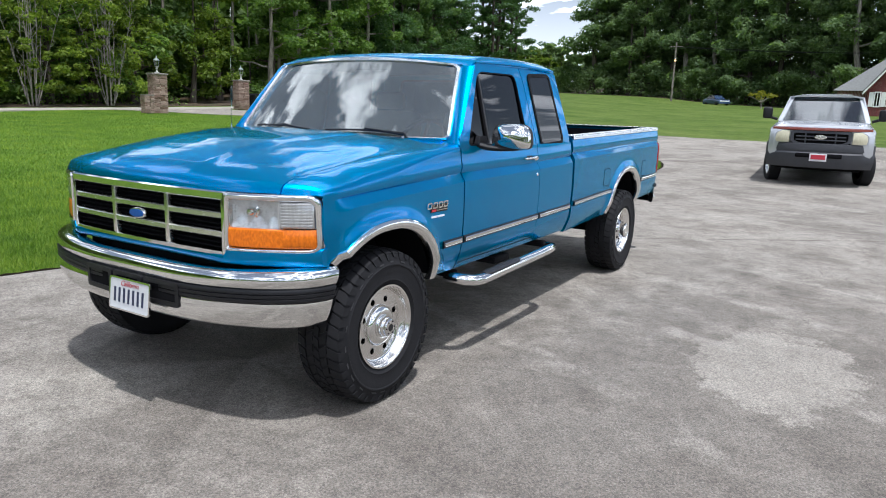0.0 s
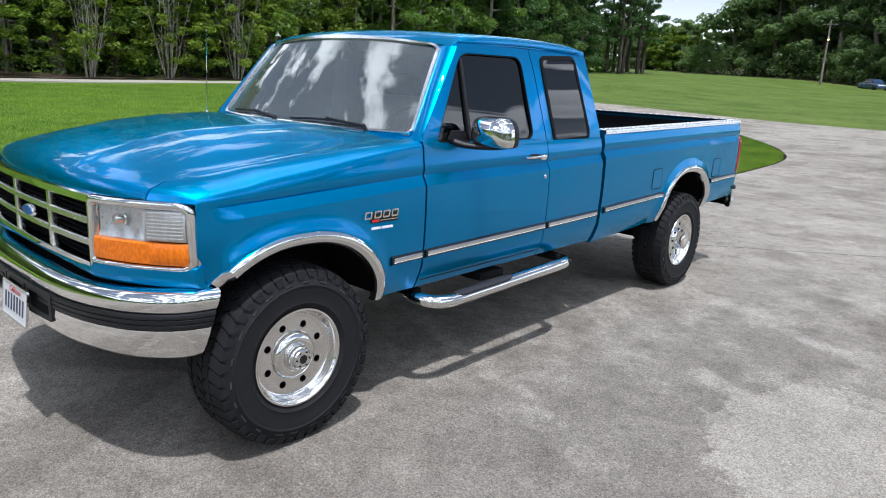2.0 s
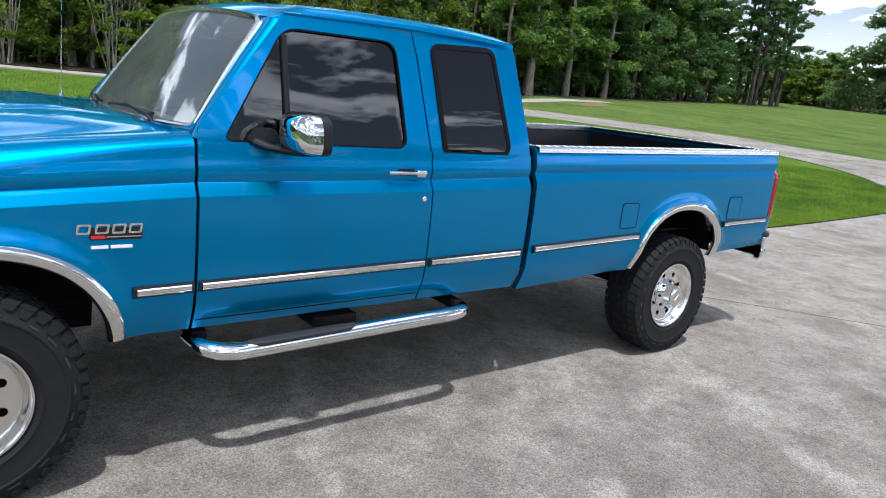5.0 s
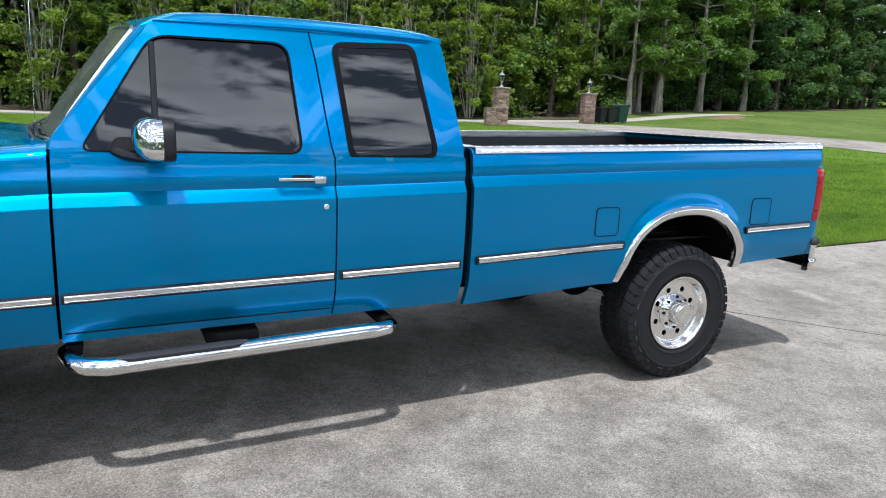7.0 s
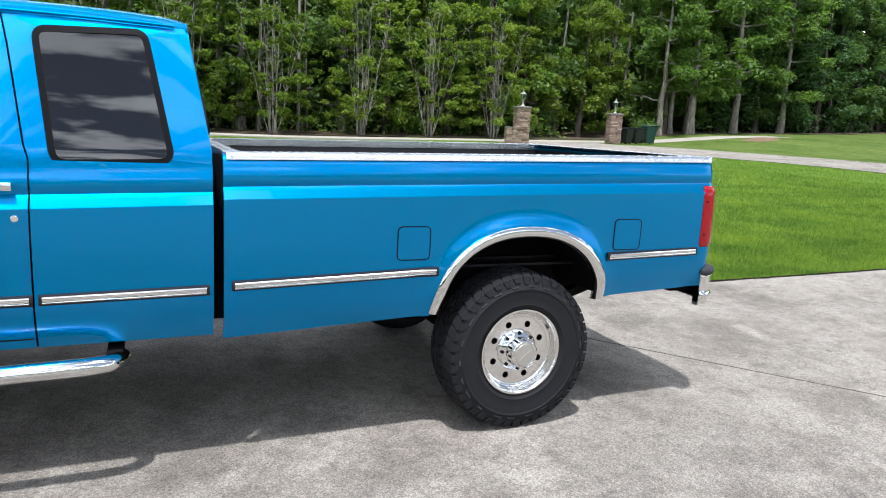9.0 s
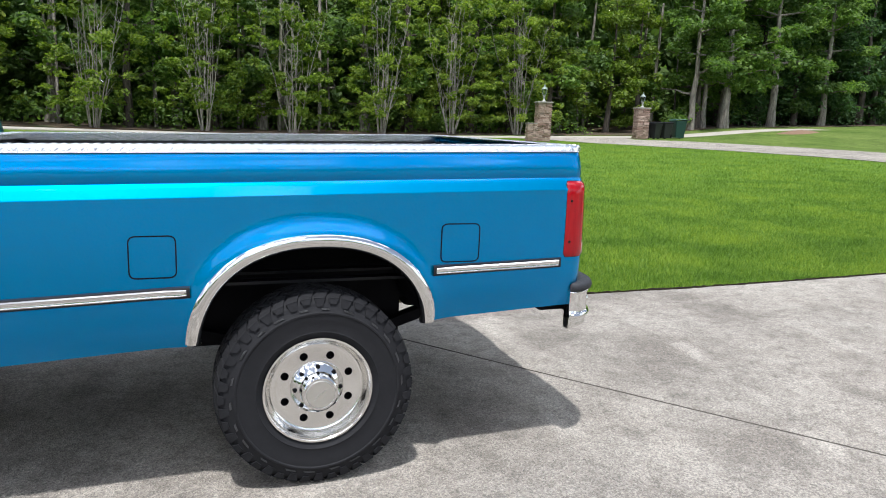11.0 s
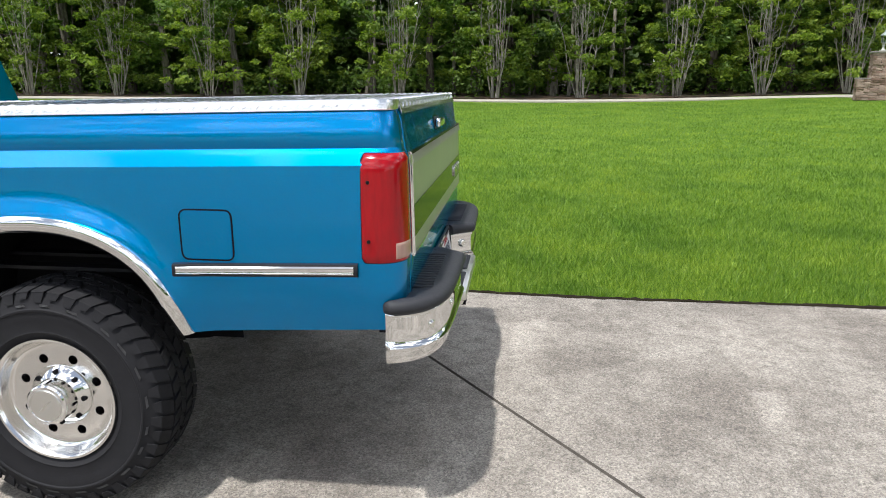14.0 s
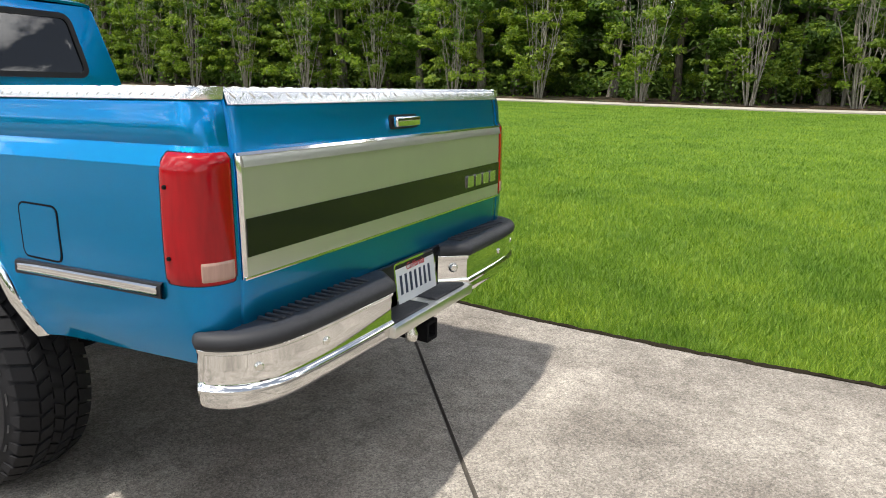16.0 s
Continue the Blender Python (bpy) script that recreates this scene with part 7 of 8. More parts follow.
    for yy in (-0.27, 0.27):
        bm = bmesh.new()
        box(bm, -0.020, yy - 0.012, 0.83, 0.02, yy + 0.012, 1.015, 0.004)
        part("grille_bar", bm, GREYPLASTIC, g, "dark grey grille bar")
    bm = bmesh.new()
    lathe(bm, [(0.0, -0.012), (0.9, -0.010), (1.0, 0.0), (1.0, 0.01)], axis="x", n=24)
    for v in bm.verts:
        v.co = Vector((v.co.x - 0.032, v.co.y * 0.115, v.co.z * 0.048 + 0.945))
    part("emblem", bm, BRUSHED, g, "plain silver oval emblem")
    # bumper
    bm = bmesh.new()
    rows = []
    for t in np.linspace(-1, 1, 25):
        xx = 0.30 * abs(t) ** 3.2 - 0.10
        rows.append([(xx + 0.10, t * 0.985, 0.83), (xx + 0.02, t * 0.99, 0.815), (xx + 0.0, t * 0.99, 0.70), (xx + 0.012, t * 0.99, 0.66), (xx - 0.01, t * 0.99, 0.63), (xx + 0.0, t * 0.985, 0.48), (xx + 0.06, t * 0.96, 0.36)])
    shell(bm, rows, (0.05, 0, 0))
    b = part("front_bumper", bm, GREYPLASTIC, p, "dark grey moulded bumper")
    bm = bmesh.new()
    box(bm, -0.118, -0.42, 0.555, -0.09, 0.42, 0.635, 0.02)
    part("lower_intake", bm, UNDER, b, "dark lower intake slot")
    bm = bmesh.new()
    box(bm, -0.130, -0.155, 0.49, -0.118, 0.155, 0.635, 0.004)
    n = part("front_plate", bm, PLATEWHITE, b, "pale front plate with a red field")
    bm = bmesh.new()
    box(bm, -0.1335, -0.13, 0.525, -0.130, 0.13, 0.612, 0.0)
    part("plate_field", bm, PLATERED, n, "plain red field")
    bm = bmesh.new()
    box(bm, 0.3, -0.8, 0.30, 5.3, 0.8, 0.50, 0.05)
    part("underbody", bm, UNDER, p, "dark underbody")
    bm = bmesh.new()
    rows = [[(1.36, t * 0.8, 1.20), (1.62, t * 0.8, 1.235), (1.80, t * 0.8, 1.15)] for t in np.linspace(-1, 1, 5)]
    shell(bm, rows, (0, 0, -0.02))
    part("dashboard", bm, DASH, p, "grey dashboard")
    for yy in (-0.40, 0.40):
        bm = bmesh.new()
        box(bm, 2.5, yy - 0.26, 0.9, 2.66, yy + 0.26, 1.42, 0.05)
        box(bm, 2.52, yy - 0.12, 1.44, 2.62, yy + 0.12, 1.60, 0.03)
        part("seat", bm, CLOTH, p, "grey seat")
    return p


silver_pickup(14.5, -2.03, 3.0).scale = (1.08, 1.08, 1.14)


# the brick house on the hill
def brick_mat():
    k = Nodes("red_brick")
    t = k.n.new("ShaderNodeTexBrick")
    t.inputs["Scale"].default_value = 4.0
    t.inputs["Color1"].default_value = (0.15, 0.022, 0.024, 1)
    t.inputs["Color2"].default_value = (0.10, 0.018, 0.020, 1)
    t.inputs["Mortar"].default_value = (0.26, 0.20, 0.17, 1)
    k.l.new(k.geo.outputs["Object"], t.inputs["Vector"])
    k.put("Base Color", k.mix(0.3, t.outputs["Color"], k.mix(k.noise(2, 4), (0.6, 0.6, 0.6), (1.2, 1.2, 1.2)), "MULTIPLY")).put("Roughness", 0.9)
    return k.mat


def house(x, y, turn):
    h = thing("brick_house", "red brick house with a grey shingle gable roof and white windows", "house", (x, y, height(x, y)), turn)
    BR = brick_mat()
    WH = simple("white_trim_paint", (0.75, 0.75, 0.73), 0.5, 0, 0.08, 6)
    RF = simple("grey_shingles", (0.17, 0.175, 0.17), 0.9, 0, 0.3, 5, 0.4, 30)
    # main block runs along local y under a hipped roof; a front gable faces local -x
    bm = bmesh.new()
    box(bm, 0, -15, -0.9, 9, 2.0, 2.5)
    part("wall", bm, BR, h, "dark red brick wall", 0)
    bm = bmesh.new()
    c = [bm.verts.new(v) for v in ((-0.4, 2.4, 2.42), (-0.4, -15.4, 2.42), (9.4, -15.4, 2.42), (9.4, 2.4, 2.42), (4.5, -2.7, 6.5), (4.5, -10.4, 6.5))]
    for q in ((0, 4, 5, 1), (1, 5, 2), (2, 5, 4, 3), (3, 4, 0), (3, 0, 1, 2)):
        bm.faces.new([c[k] for k in q])
    part("roof", bm, RF, h, "grey shingle hipped roof", 0)
    bm = bmesh.new()
    plate(bm, [(-7.2, -0.9), (-7.2, 2.5), (-3.9, 6.85), (-0.6, 2.5), (-0.6, -0.9)], [], lambda a, b, d: (-1.6 + d, a, b), 5.0)
    part("gable_wall", bm, BR, h, "dark red brick gable", 0)
    for sgn in (-1, 1):
        bm = bmesh.new()
        P = [[(-2.0, -3.9, 7.0), (4.4, -3.9, 7.0)], [(-2.0, -3.9 + sgn * 3.6, 2.25), (4.4, -3.9 + sgn * 3.6, 2.25)]]
        shell(bm, P, (0, 0, 0.14))
        r = part("gable_roof", bm, RF, h, "grey shingle gable roof", 0)
        bm = bmesh.new()
        P = [[(-2.04, -3.9, 6.96), (-1.98, -3.9, 6.96)], [(-2.04, -3.9 + sgn * 3.6, 2.21), (-1.98, -3.9 + sgn * 3.6, 2.21)]]
        shell(bm, P, (0, 0, -0.26))
        part("barge_board", bm, WH, r, "white barge board", 0)
    def window(px, py, z0, w, hh):
        bm = bmesh.new()
        plate(bm, [(py - w / 2 - 0.1, z0 - 0.1), (py - w / 2 - 0.1, z0 + hh + 0.1), (py + w / 2 + 0.1, z0 + hh + 0.1), (py + w / 2 + 0.1, z0 - 0.1)], [[(py - w / 2, z0), (py - w / 2, z0 + hh), (py + w / 2, z0 + hh), (py + w / 2, z0)]], lambda a, b, d: (px - 0.05 + d, a, b), 0.1)
        f = part("window", bm, WH, h, "white window frame", 0)
        bm = bmesh.new()
        box(bm, px - 0.01, py - w / 2, z0, px + 0.01, py + w / 2, z0 + hh)
        part("pane", bm, GLOSSBLACK, f, "dark window pane", 0)
        bm = bmesh.new()
        box(bm, px - 0.05, py - 0.03, z0, px - 0.012, py + 0.03, z0 + hh)
        part("glazing_bar", bm, WH, f, "", 0)
        for q in (-1, 1):
            bm = bmesh.new()
            c = py + q * (w / 2 + 0.32)
            box(bm, px - 0.06, c - 0.2, z0 - 0.05, px - 0.01, c + 0.2, z0 + hh + 0.05)
            part("shutter", bm, WH, f, "white shutter", 0)
    for y in (-4.6, -3.1):
        window(-1.6, y, 3.3, 0.4, 1.3)
    for y in (-6.3, -4.7, -3.1, -1.6):
        window(-1.6, y, 0.9, 0.4, 1.3)
    window(0.0, 1.4, 0.6, 0.5, 1.4)


house(80, -1.25, 0)


# utility poles, a far car and a sapling on the hill
def utility_pole(x, y, h, lamp, lean=0.0):
    p = thing("utility_pole", "grey wooden utility pole" + (" with a lamp and crossarm" if lamp else " leaning slightly"), "utility pole", (x, y, height(x, y)))
    bm = bmesh.new()
    tube(bm, [(0, 0, -0.3), (lean * 0.5, 0, h * 0.5), (lean, 0, h)], [0.16, 0.13, 0.10], 10)
    part("pole", bm, BARK, p, "weathered grey pole")
    bm = bmesh.new()
    box(bm, -0.06 + lean, -0.9, h - 0.65, 0.06 + lean, 0.9, h - 0.53, 0.01)
    part("crossarm", bm, BARK, p, "grey wooden crossarm")
    if lamp:
        bm = bmesh.new()
        tube(bm, [(0, 0, h * 0.68), (-0.5, -0.2, h * 0.72)], 0.03, 6)
        box(bm, -0.75, -0.32, h * 0.70, -0.45, -0.08, h * 0.73, 0.02)
        part("lamp_arm", bm, BRUSHED, p, "grey lamp arm")
        bm = bmesh.new()
        r = bmesh.ops.create_uvsphere(bm, u_segments=12, v_segments=8, radius=0.14)
        for v in r["verts"]:
            v.co += Vector((-0.6, -0.2, h * 0.69))
        k = Nodes("lit_lamp_globe")
        k.put("Base Color", (0.9, 0.6, 0.35, 1)).put("Emission Color", (1.0, 0.55, 0.25, 1)).put("Emission Strength", 2.5)
        part("lamp_globe", bm, k.mat, p, "small glowing orange lamp")


utility_pole(101, 22.6, 8.2, True)
utility_pole(132, 60.0, 8.0, False, 0.6)


def power_line():
    a, b = Vector((101, 22.6, height(101, 22.6) + 7.6)), Vector((92, -30, height(92, -30) + 7.8))
    for off in (-0.8, 0.0, 0.8):
        bm = bmesh.new()
        tube(bm, [a + (b - a) * t + Vector((0, off, -1.2 * math.sin(math.pi * t))) for t in np.linspace(0, 1, 12)], 0.018, 4)
        tagged(part("power_cable", bm, UNDER), "thin dark power cable strung from the pole", "cable", "power cables")


power_line()


def far_car(x, y, turn):
    c = thing("parked_car", "small dark blue car parked on the grassy hill", "car", (x, y, height(x, y)), turn)
    P = simple("dark_blue_car_paint", (0.05, 0.085, 0.17), 0.2, 0.3, 0.05, 4)
    bm = bmesh.new()
    rows = []
    for sx, zt in ((0.0, 0.62), (0.08, 0.74), (0.9, 0.86), (1.4, 0.94), (3.6, 0.96), (4.2, 0.92), (4.35, 0.7)):
        rows.append([(sx, -0.80, 0.25), (sx, -0.87, 0.45), (sx, -0.84, zt - 0.06), (sx, -0.72, zt), (sx, 0.72, zt), (sx, 0.84, zt - 0.06), (sx, 0.87, 0.45), (sx, 0.80, 0.25)])
    vs = grid(bm, rows, close_v=True)
    bm.faces.new(vs[0]); bm.faces.new(list(reversed(vs[-1])))
    part("body", bm, P, c)
    bm = bmesh.new()
    rows = []
    for sx, w, zt in ((1.2, 0.70, 0.93), (1.9, 0.60, 1.38), (2.9, 0.60, 1.40), (3.7, 0.68, 0.96)):
        rows.append([(sx, -w, 0.93 if zt < 1 else zt), (sx, -w * 0.9, zt + 0.01), (sx, w * 0.9, zt + 0.01), (sx, w, 0.93 if zt < 1 else zt)])
    grid(bm, rows)
    part("roof", bm, P, c)
    for sgn in (-1, 1):
        bm = bmesh.new()
        plate(bm, [(1.3, 0.94), (1.95, 1.36), (2.85, 1.38), (3.6, 0.96)], [], lambda a, b, d: (a, sgn * (0.78 - (b - 0.94) * 0.4 - d), b), 0.02)
        part("side_window", bm, GLOSSBLACK, c, "dark side window", 0)
        for wx in (0.8, 3.45):
            bm = bmesh.new()
            lathe(bm, [(0.0, -0.09), (0.2, -0.09), (0.3, -0.08), (0.31, 0.0), (0.3, 0.08), (0.0, 0.09)], (wx, sgn * 0.78, 0.31), n=24)
            part("wheel", bm, RUBBER, c, "black tyre")
    bm = bmesh.new()
    box(bm, -0.02, -0.7, 0.5, 0.06, 0.7, 0.66, 0.02)
    part("front_panel", bm, WHITEINK, c, "pale bumper and lights")


far_car(99, 14.9, 40)

# ---- trees and woods ----
def leaves(rng, centres, radii, counts, size, flat=0.55, long=1.7):
    """Leaf cards in clumps: arrays of corners, four to a leaf."""
    out = []
    for c, r, n in zip(centres, radii, counts):
        d = rng.normal(size=(n, 3))
        d /= np.linalg.norm(d, axis=1, keepdims=True)
        p = np.array(c) + d * (r * rng.uniform(0.35, 1.0, size=(n, 1)) ** 0.6) * np.array([1, 1, flat])
        nrm = rng.normal(size=(n, 3)) * 0.6 + np.array([0, 0, 0.8]) + d * 0.5
        nrm /= np.linalg.norm(nrm, axis=1, keepdims=True)
        t = np.cross(nrm, rng.normal(size=(n, 3)))
        t /= np.linalg.norm(t, axis=1, keepdims=True) + 1e-9
        b = np.cross(nrm, t)
        s = (size * rng.uniform(0.6, 1.35, size=(n, 1)))
        out.append(np.stack([p - t * s * long * 0.5, p + b * s * 0.42 - nrm * s * 0.1, p + t * s * long * 0.5, p - b * s * 0.42 - nrm * s * 0.1], axis=1))
    return np.concatenate(out)


def leaf_mesh(name, quads, material, parent=None):
    n = len(quads)
    me = bpy.data.meshes.new(name)
    me.vertices.add(n * 4)
    me.vertices.foreach_set("co", quads.reshape(-1).astype(np.float32))
    me.loops.add(n * 4)
    me.loops.foreach_set("vertex_index", np.arange(n * 4, dtype=np.int32))
    me.polygons.add(n)
    me.polygons.foreach_set("loop_start", np.arange(0, n * 4, 4, dtype=np.int32))
    me.update(calc_edges=True)
    me.validate()
    me.materials.append(material)
    ob = new(name, me)
    if parent is not None:
        ob.parent = parent
    return ob


def bend(rng, a, b, n=6, wob=0.12):
    a, b = np.array(a, float), np.array(b, float)
    L = np.linalg.norm(b - a)
    pts = []
    off = np.zeros(3)
    for k in range(n + 1):
        t = k / n
        if 0 < k < n:
            off = off + rng.normal(size=3) * wob * L / n
        pts.append(tuple(a + (b - a) * t + off * (1 if k < n else 0.6)))
    return pts


def broadleaf(seed, h, spread, low, leaf_mat, bark_mat, size=0.20, clumps=46, per=95, label="tall broadleaf tree with a dense green crown"):
    rng = np.random.default_rng(seed)
    t = thing("broadleaf_tree", label, "tree", group="trees at the wood's edge")
    bm = bmesh.new()
    r0 = 0.016 * h + 0.04
    trunk = bend(rng, (0, 0, -0.2), (rng.normal() * 0.4, rng.normal() * 0.4, h * 0.93), 9, 0.05)
    tube(bm, trunk, [r0 * (1.35 if k == 0 else 1.05 - 0.98 * k / 9) for k in range(10)], 9)
    tips = []
    for k in range(15):
        z = low * h + (0.93 - low) * h * (k + 0.5) / 15
        i = z / (h * 0.93) * 9
        q = np.array(trunk[min(9, int(i))])
        a = k * 2.4 + rng.uniform(-0.4, 0.4)
        reach = spread * (1.0 - 0.55 * ((z / h - low) / (1 - low)) ** 1.5) * rng.uniform(0.7, 1.1)
        tip = q + np.array([math.cos(a) * reach, math.sin(a) * reach, rng.uniform(0.02, 0.30) * reach])
        limb = bend(rng, q, tip, 5, 0.15)
        tube(bm, limb, [r0 * 0.34 * (1 - 0.85 * j / 5) * (1 - 0.5 * k / 15) + 0.008 for j in range(6)], 5)
        tips.append((q, tip))
    part("trunk", bm, bark_mat, t, smooth=60)
    cs, rs, ns = [], [], []
    for k in range(clumps):
        q, tip = tips[k % len(tips)]
        f = rng.uniform(0.35, 1.1)
        cs.append(q + (tip - q) * f + rng.normal(size=3) * 0.35)
        rs.append(rng.uniform(0.55, 1.15) * (0.6 + spread * 0.12))
        ns.append(int(per * rng.uniform(0.7, 1.3)))
    leaf_mesh("crown", leaves(rng, cs, rs, ns, size), leaf_mat, t)
    return t


def pine(seed, h, label="tall dark pine with drooping needle clumps"):
    rng = np.random.default_rng(seed)
    t = thing("pine_tree", label, "tree", group="trees at the wood's edge")
    bm = bmesh.new()
    trunk = bend(rng, (0, 0, -0.2), (rng.normal() * 0.3, rng.normal() * 0.3, h), 10, 0.03)
    tube(bm, trunk, [0.24 * (1.08 - k / 10) + 0.02 for k in range(11)], 9)
    cs, rs, ns = [], [], []
    for k in range(34):
        z = h * (0.22 + 0.76 * k / 33)
        q = np.array(trunk[min(10, int(z / h * 10))])
        a = k * 2.4 + rng.uniform(-0.5, 0.5)
        reach = (0.9 + 3.6 * (1 - z / h) ** 0.7) * rng.uniform(0.6, 1.1)
        tip = np.array([q[0] + math.cos(a) * reach, q[1] + math.sin(a) * reach, z + rng.uniform(-0.15, 0.22) * reach])
        base = np.array([q[0], q[1], z])
        tube(bm, bend(rng, base, tip, 4, 0.12), [0.05, 0.04, 0.03, 0.02, 0.01], 4)
        for f in (0.5, 0.75, 1.0):
            cs.append(base + (tip - base) * f + rng.normal(size=3) * 0.15)
            rs.append(rng.uniform(0.35, 0.65))
            ns.append(60)
    part("trunk", bm, BARK_DARK, t, smooth=60)
    leaf_mesh("crown", leaves(rng, cs, rs, ns, 0.17, 0.6, 2.4), LEAF_PINE, t)
    return t


def myrtle(seed, h):
    rng = np.random.default_rng(seed)
    t = thing("multi_stem_tree", "slender multi-stemmed tree with pale bare stems and yellow-green leaves", "tree", group="row of multi-stemmed trees")
    bm = bmesh.new()
    cs, rs, ns = [], [], []
    for k in range(12):
        a = 2 * math.pi * k / 12 + rng.uniform(-0.3, 0.3)
        lean = rng.uniform(0.7, 2.1) if k % 3 else rng.uniform(0.1, 0.5)
        hh = h * rng.uniform(0.72, 1.02)
        foot = (math.cos(a) * 0.20, math.sin(a) * 0.20, -0.1)
        tip = (math.cos(a) * lean, math.sin(a) * lean, hh)
        stem = bend(rng, foot, tip, 8, 0.07)
        tube(bm, stem, [0.031 * (1 - 0.85 * j / 8) + 0.004 for j in range(9)], 6)
        for j in range(2, 9):
            for q in range(2):
                b = rng.uniform(0, 6.283)
                L = rng.uniform(0.4, 1.1)
                p = np.array(stem[j])
                e = p + np.array([math.cos(b) * L * 0.55, math.sin(b) * L * 0.55, L * 0.8])
                tube(bm, bend(rng, p, e, 3, 0.15), [0.016, 0.012, 0.008, 0.004], 4)
    part("trunk", bm, BARK_PALE, t, smooth=60)
    # leaf sprays hang off both sides and the skirt, the middle stays open
    for k in range(125):
        a = rng.uniform(0, 2 * math.pi)
        z = h * rng.uniform(0.10, 0.98)
        r = rng.uniform(0.8, 2.9) * (1.05 - 0.25 * z / h)
        cs.append((math.cos(a) * r, math.sin(a) * r, z))
        rs.append(rng.uniform(0.22, 0.55))
        ns.append(int(rng.uniform(30, 75)))
    leaf_mesh("crown", leaves(rng, cs, rs, ns, 0.15, 0.5), LEAF_LIME, t)
    return t


def scatter(kinds, spots, seed):
    """Stand copies of a few trees at the given spots."""
    rng = random.Random(seed)
    used = set()
    for x, y, s in spots:
        k = rng.randrange(len(kinds))
        m = pose(x, y, height(x, y), 0, 0, rng.uniform(0, 360)) @ Matrix.Scale(s, 4)
        if k not in used:
            used.add(k)
            kinds[k].matrix_basis = m
        else:
            src = kinds[k]
            c = copy_thing(src, Matrix())
            c.matrix_basis = m
    for k, t in enumerate(kinds):
        if k not in used:
            for o in list(t.children_recursive):
                bpy.data.objects.remove(o)
            bpy.data.objects.remove(t)


# the row of multi-stemmed trees along the road
row = [(-47.5, 1.0), (-42, 0.95), (-36.5, 1.05), (-31, 0.95), (-25.4, 1.0), (-19.4, 1.05), (-13.4, 0.95), (-7.7, 1.0), (-1.6, 1.02), (4.1, 1.0), (9.1, 1.03), (14.6, 0.97), (19.2, 1.0), (23.8, 1.02)]
scatter([myrtle(11, 8.6), myrtle(12, 8.0), myrtle(13, 9.0)], [(x, 38.6 + 0.25 * math.sin(x), s) for x, s in row], 3)

# broadleaf trees and pines at the front of the wood
rs_ = random.Random(21)
spots = []
for k in range(52):
    x = -100 + k * 2.55 + rs_.uniform(-0.9, 0.9)
    spots.append((x, wood_edge(x) + rs_.uniform(3.2, 8.5), rs_.uniform(0.85, 1.2)))
spots += [(40.6, 41.2, 1.0), (44.0, 42.0, 1.15), (45.5, 44.5, 0.9), (49.0, 44.0, 0.95), (52.5, 43.0, 0.9), (56.0, 43.5, 1.0), (59.5, 42.5, 0.95), (63.0, 44.0, 1.05), (36.5, 43.0, 0.9), (33.0, 42.0, 0.9), (67.0, 44.5, 1.0), (70.5, 45.0, 0.9), (74, 45.5, 0.9), (77.5, 45.5, 0.8), (81, 46.5, 0.75), (61, 46, 1.0), (47, 46.5, 1.0), (53, 46, 1.1), (65, 47.5, 1.1), (57, 47, 1.0), (84, 52, 1.0), (88, 56, 1.1), (90, 52.5, 0.9), (86, 60, 1.2), (93, 57, 1.0), (80, 54, 1.1)]
front = [broadleaf(31, 15, 3.0, 0.10, LEAF_OAK, BARK_DARK, 0.21, 64, 100), broadleaf(32, 17, 3.3, 0.13, LEAF_OAK, BARK, 0.22, 64, 105), broadleaf(33, 13, 2.7, 0.08, LEAF_LIME, BARK_DARK, 0.19, 58, 100), broadleaf(34, 16, 3.2, 0.18, LEAF_DEEP, BARK, 0.22, 64, 105)]
scatter(front, [q for q in spots if q[0] < 49], 8)
# darker, layered evergreens towards the hill
dark = [broadleaf(35, 15, 3.4, 0.06, LEAF_PINE, BARK_DARK, 0.19, 74, 110, "dark layered evergreen tree with boughs near the ground"), broadleaf(36, 17, 3.2, 0.08, LEAF_PINE, BARK_DARK, 0.19, 74, 110, "dark layered evergreen tree with boughs near the ground"), broadleaf(37, 16, 3.2, 0.12, LEAF_DEEP, BARK_DARK, 0.22, 64, 105)]
scatter(dark, [q for q in spots if q[0] >= 49], 12)
# stout pale trunks beyond the bins
stout = [broadleaf(41, 18, 4.2, 0.26, LEAF_OAK, BARK, 0.22, 70, 110, "stout grey-barked oak with high spreading limbs"), broadleaf(42, 19, 4.4, 0.28, LEAF_OAK, BARK, 0.22, 70, 110, "stout grey-barked oak with high spreading limbs")]
scatter(stout, [(39.2, 40.0, 0.80), (42.3, 39.9, 0.95), (41.2, 41.0, 0.65), (48.0, 41.0, 0.9), (54.0, 41.5, 0.8)], 4)
pines = [pine(51, 19), pine(52, 22)]
scatter(pines, [(-62, 47, 1), (-38, 46, 0.95), (-15, 47, 1.0), (6, 48, 1.1), (27, 46, 1.0), (62, 47, 1.0), (66.5, 46, 1.1), (70, 46.5, 1.05), (72.5, 45.5, 0.95), (75, 47, 1.0), (69, 50, 1.1), (78, 46.5, 0.95), (80.5, 48, 1.05), (83, 47.5, 0.9), (58, 46, 1.0), (54, 47, 1.05), (50, 46, 1.0), (86.5, 44.5, 1.05), (89.5, 45.5, 1.15), (93.0, 45.0, 1.2), (96.5, 46.0, 1.15), (91.0, 49.0, 1.1), (98.5, 49.5, 1.2), (95.0, 50.0, 1.1)], 5)

# far trees across the hill, crowns coloured pale in place of haze
spots = []
rs_ = random.Random(22)
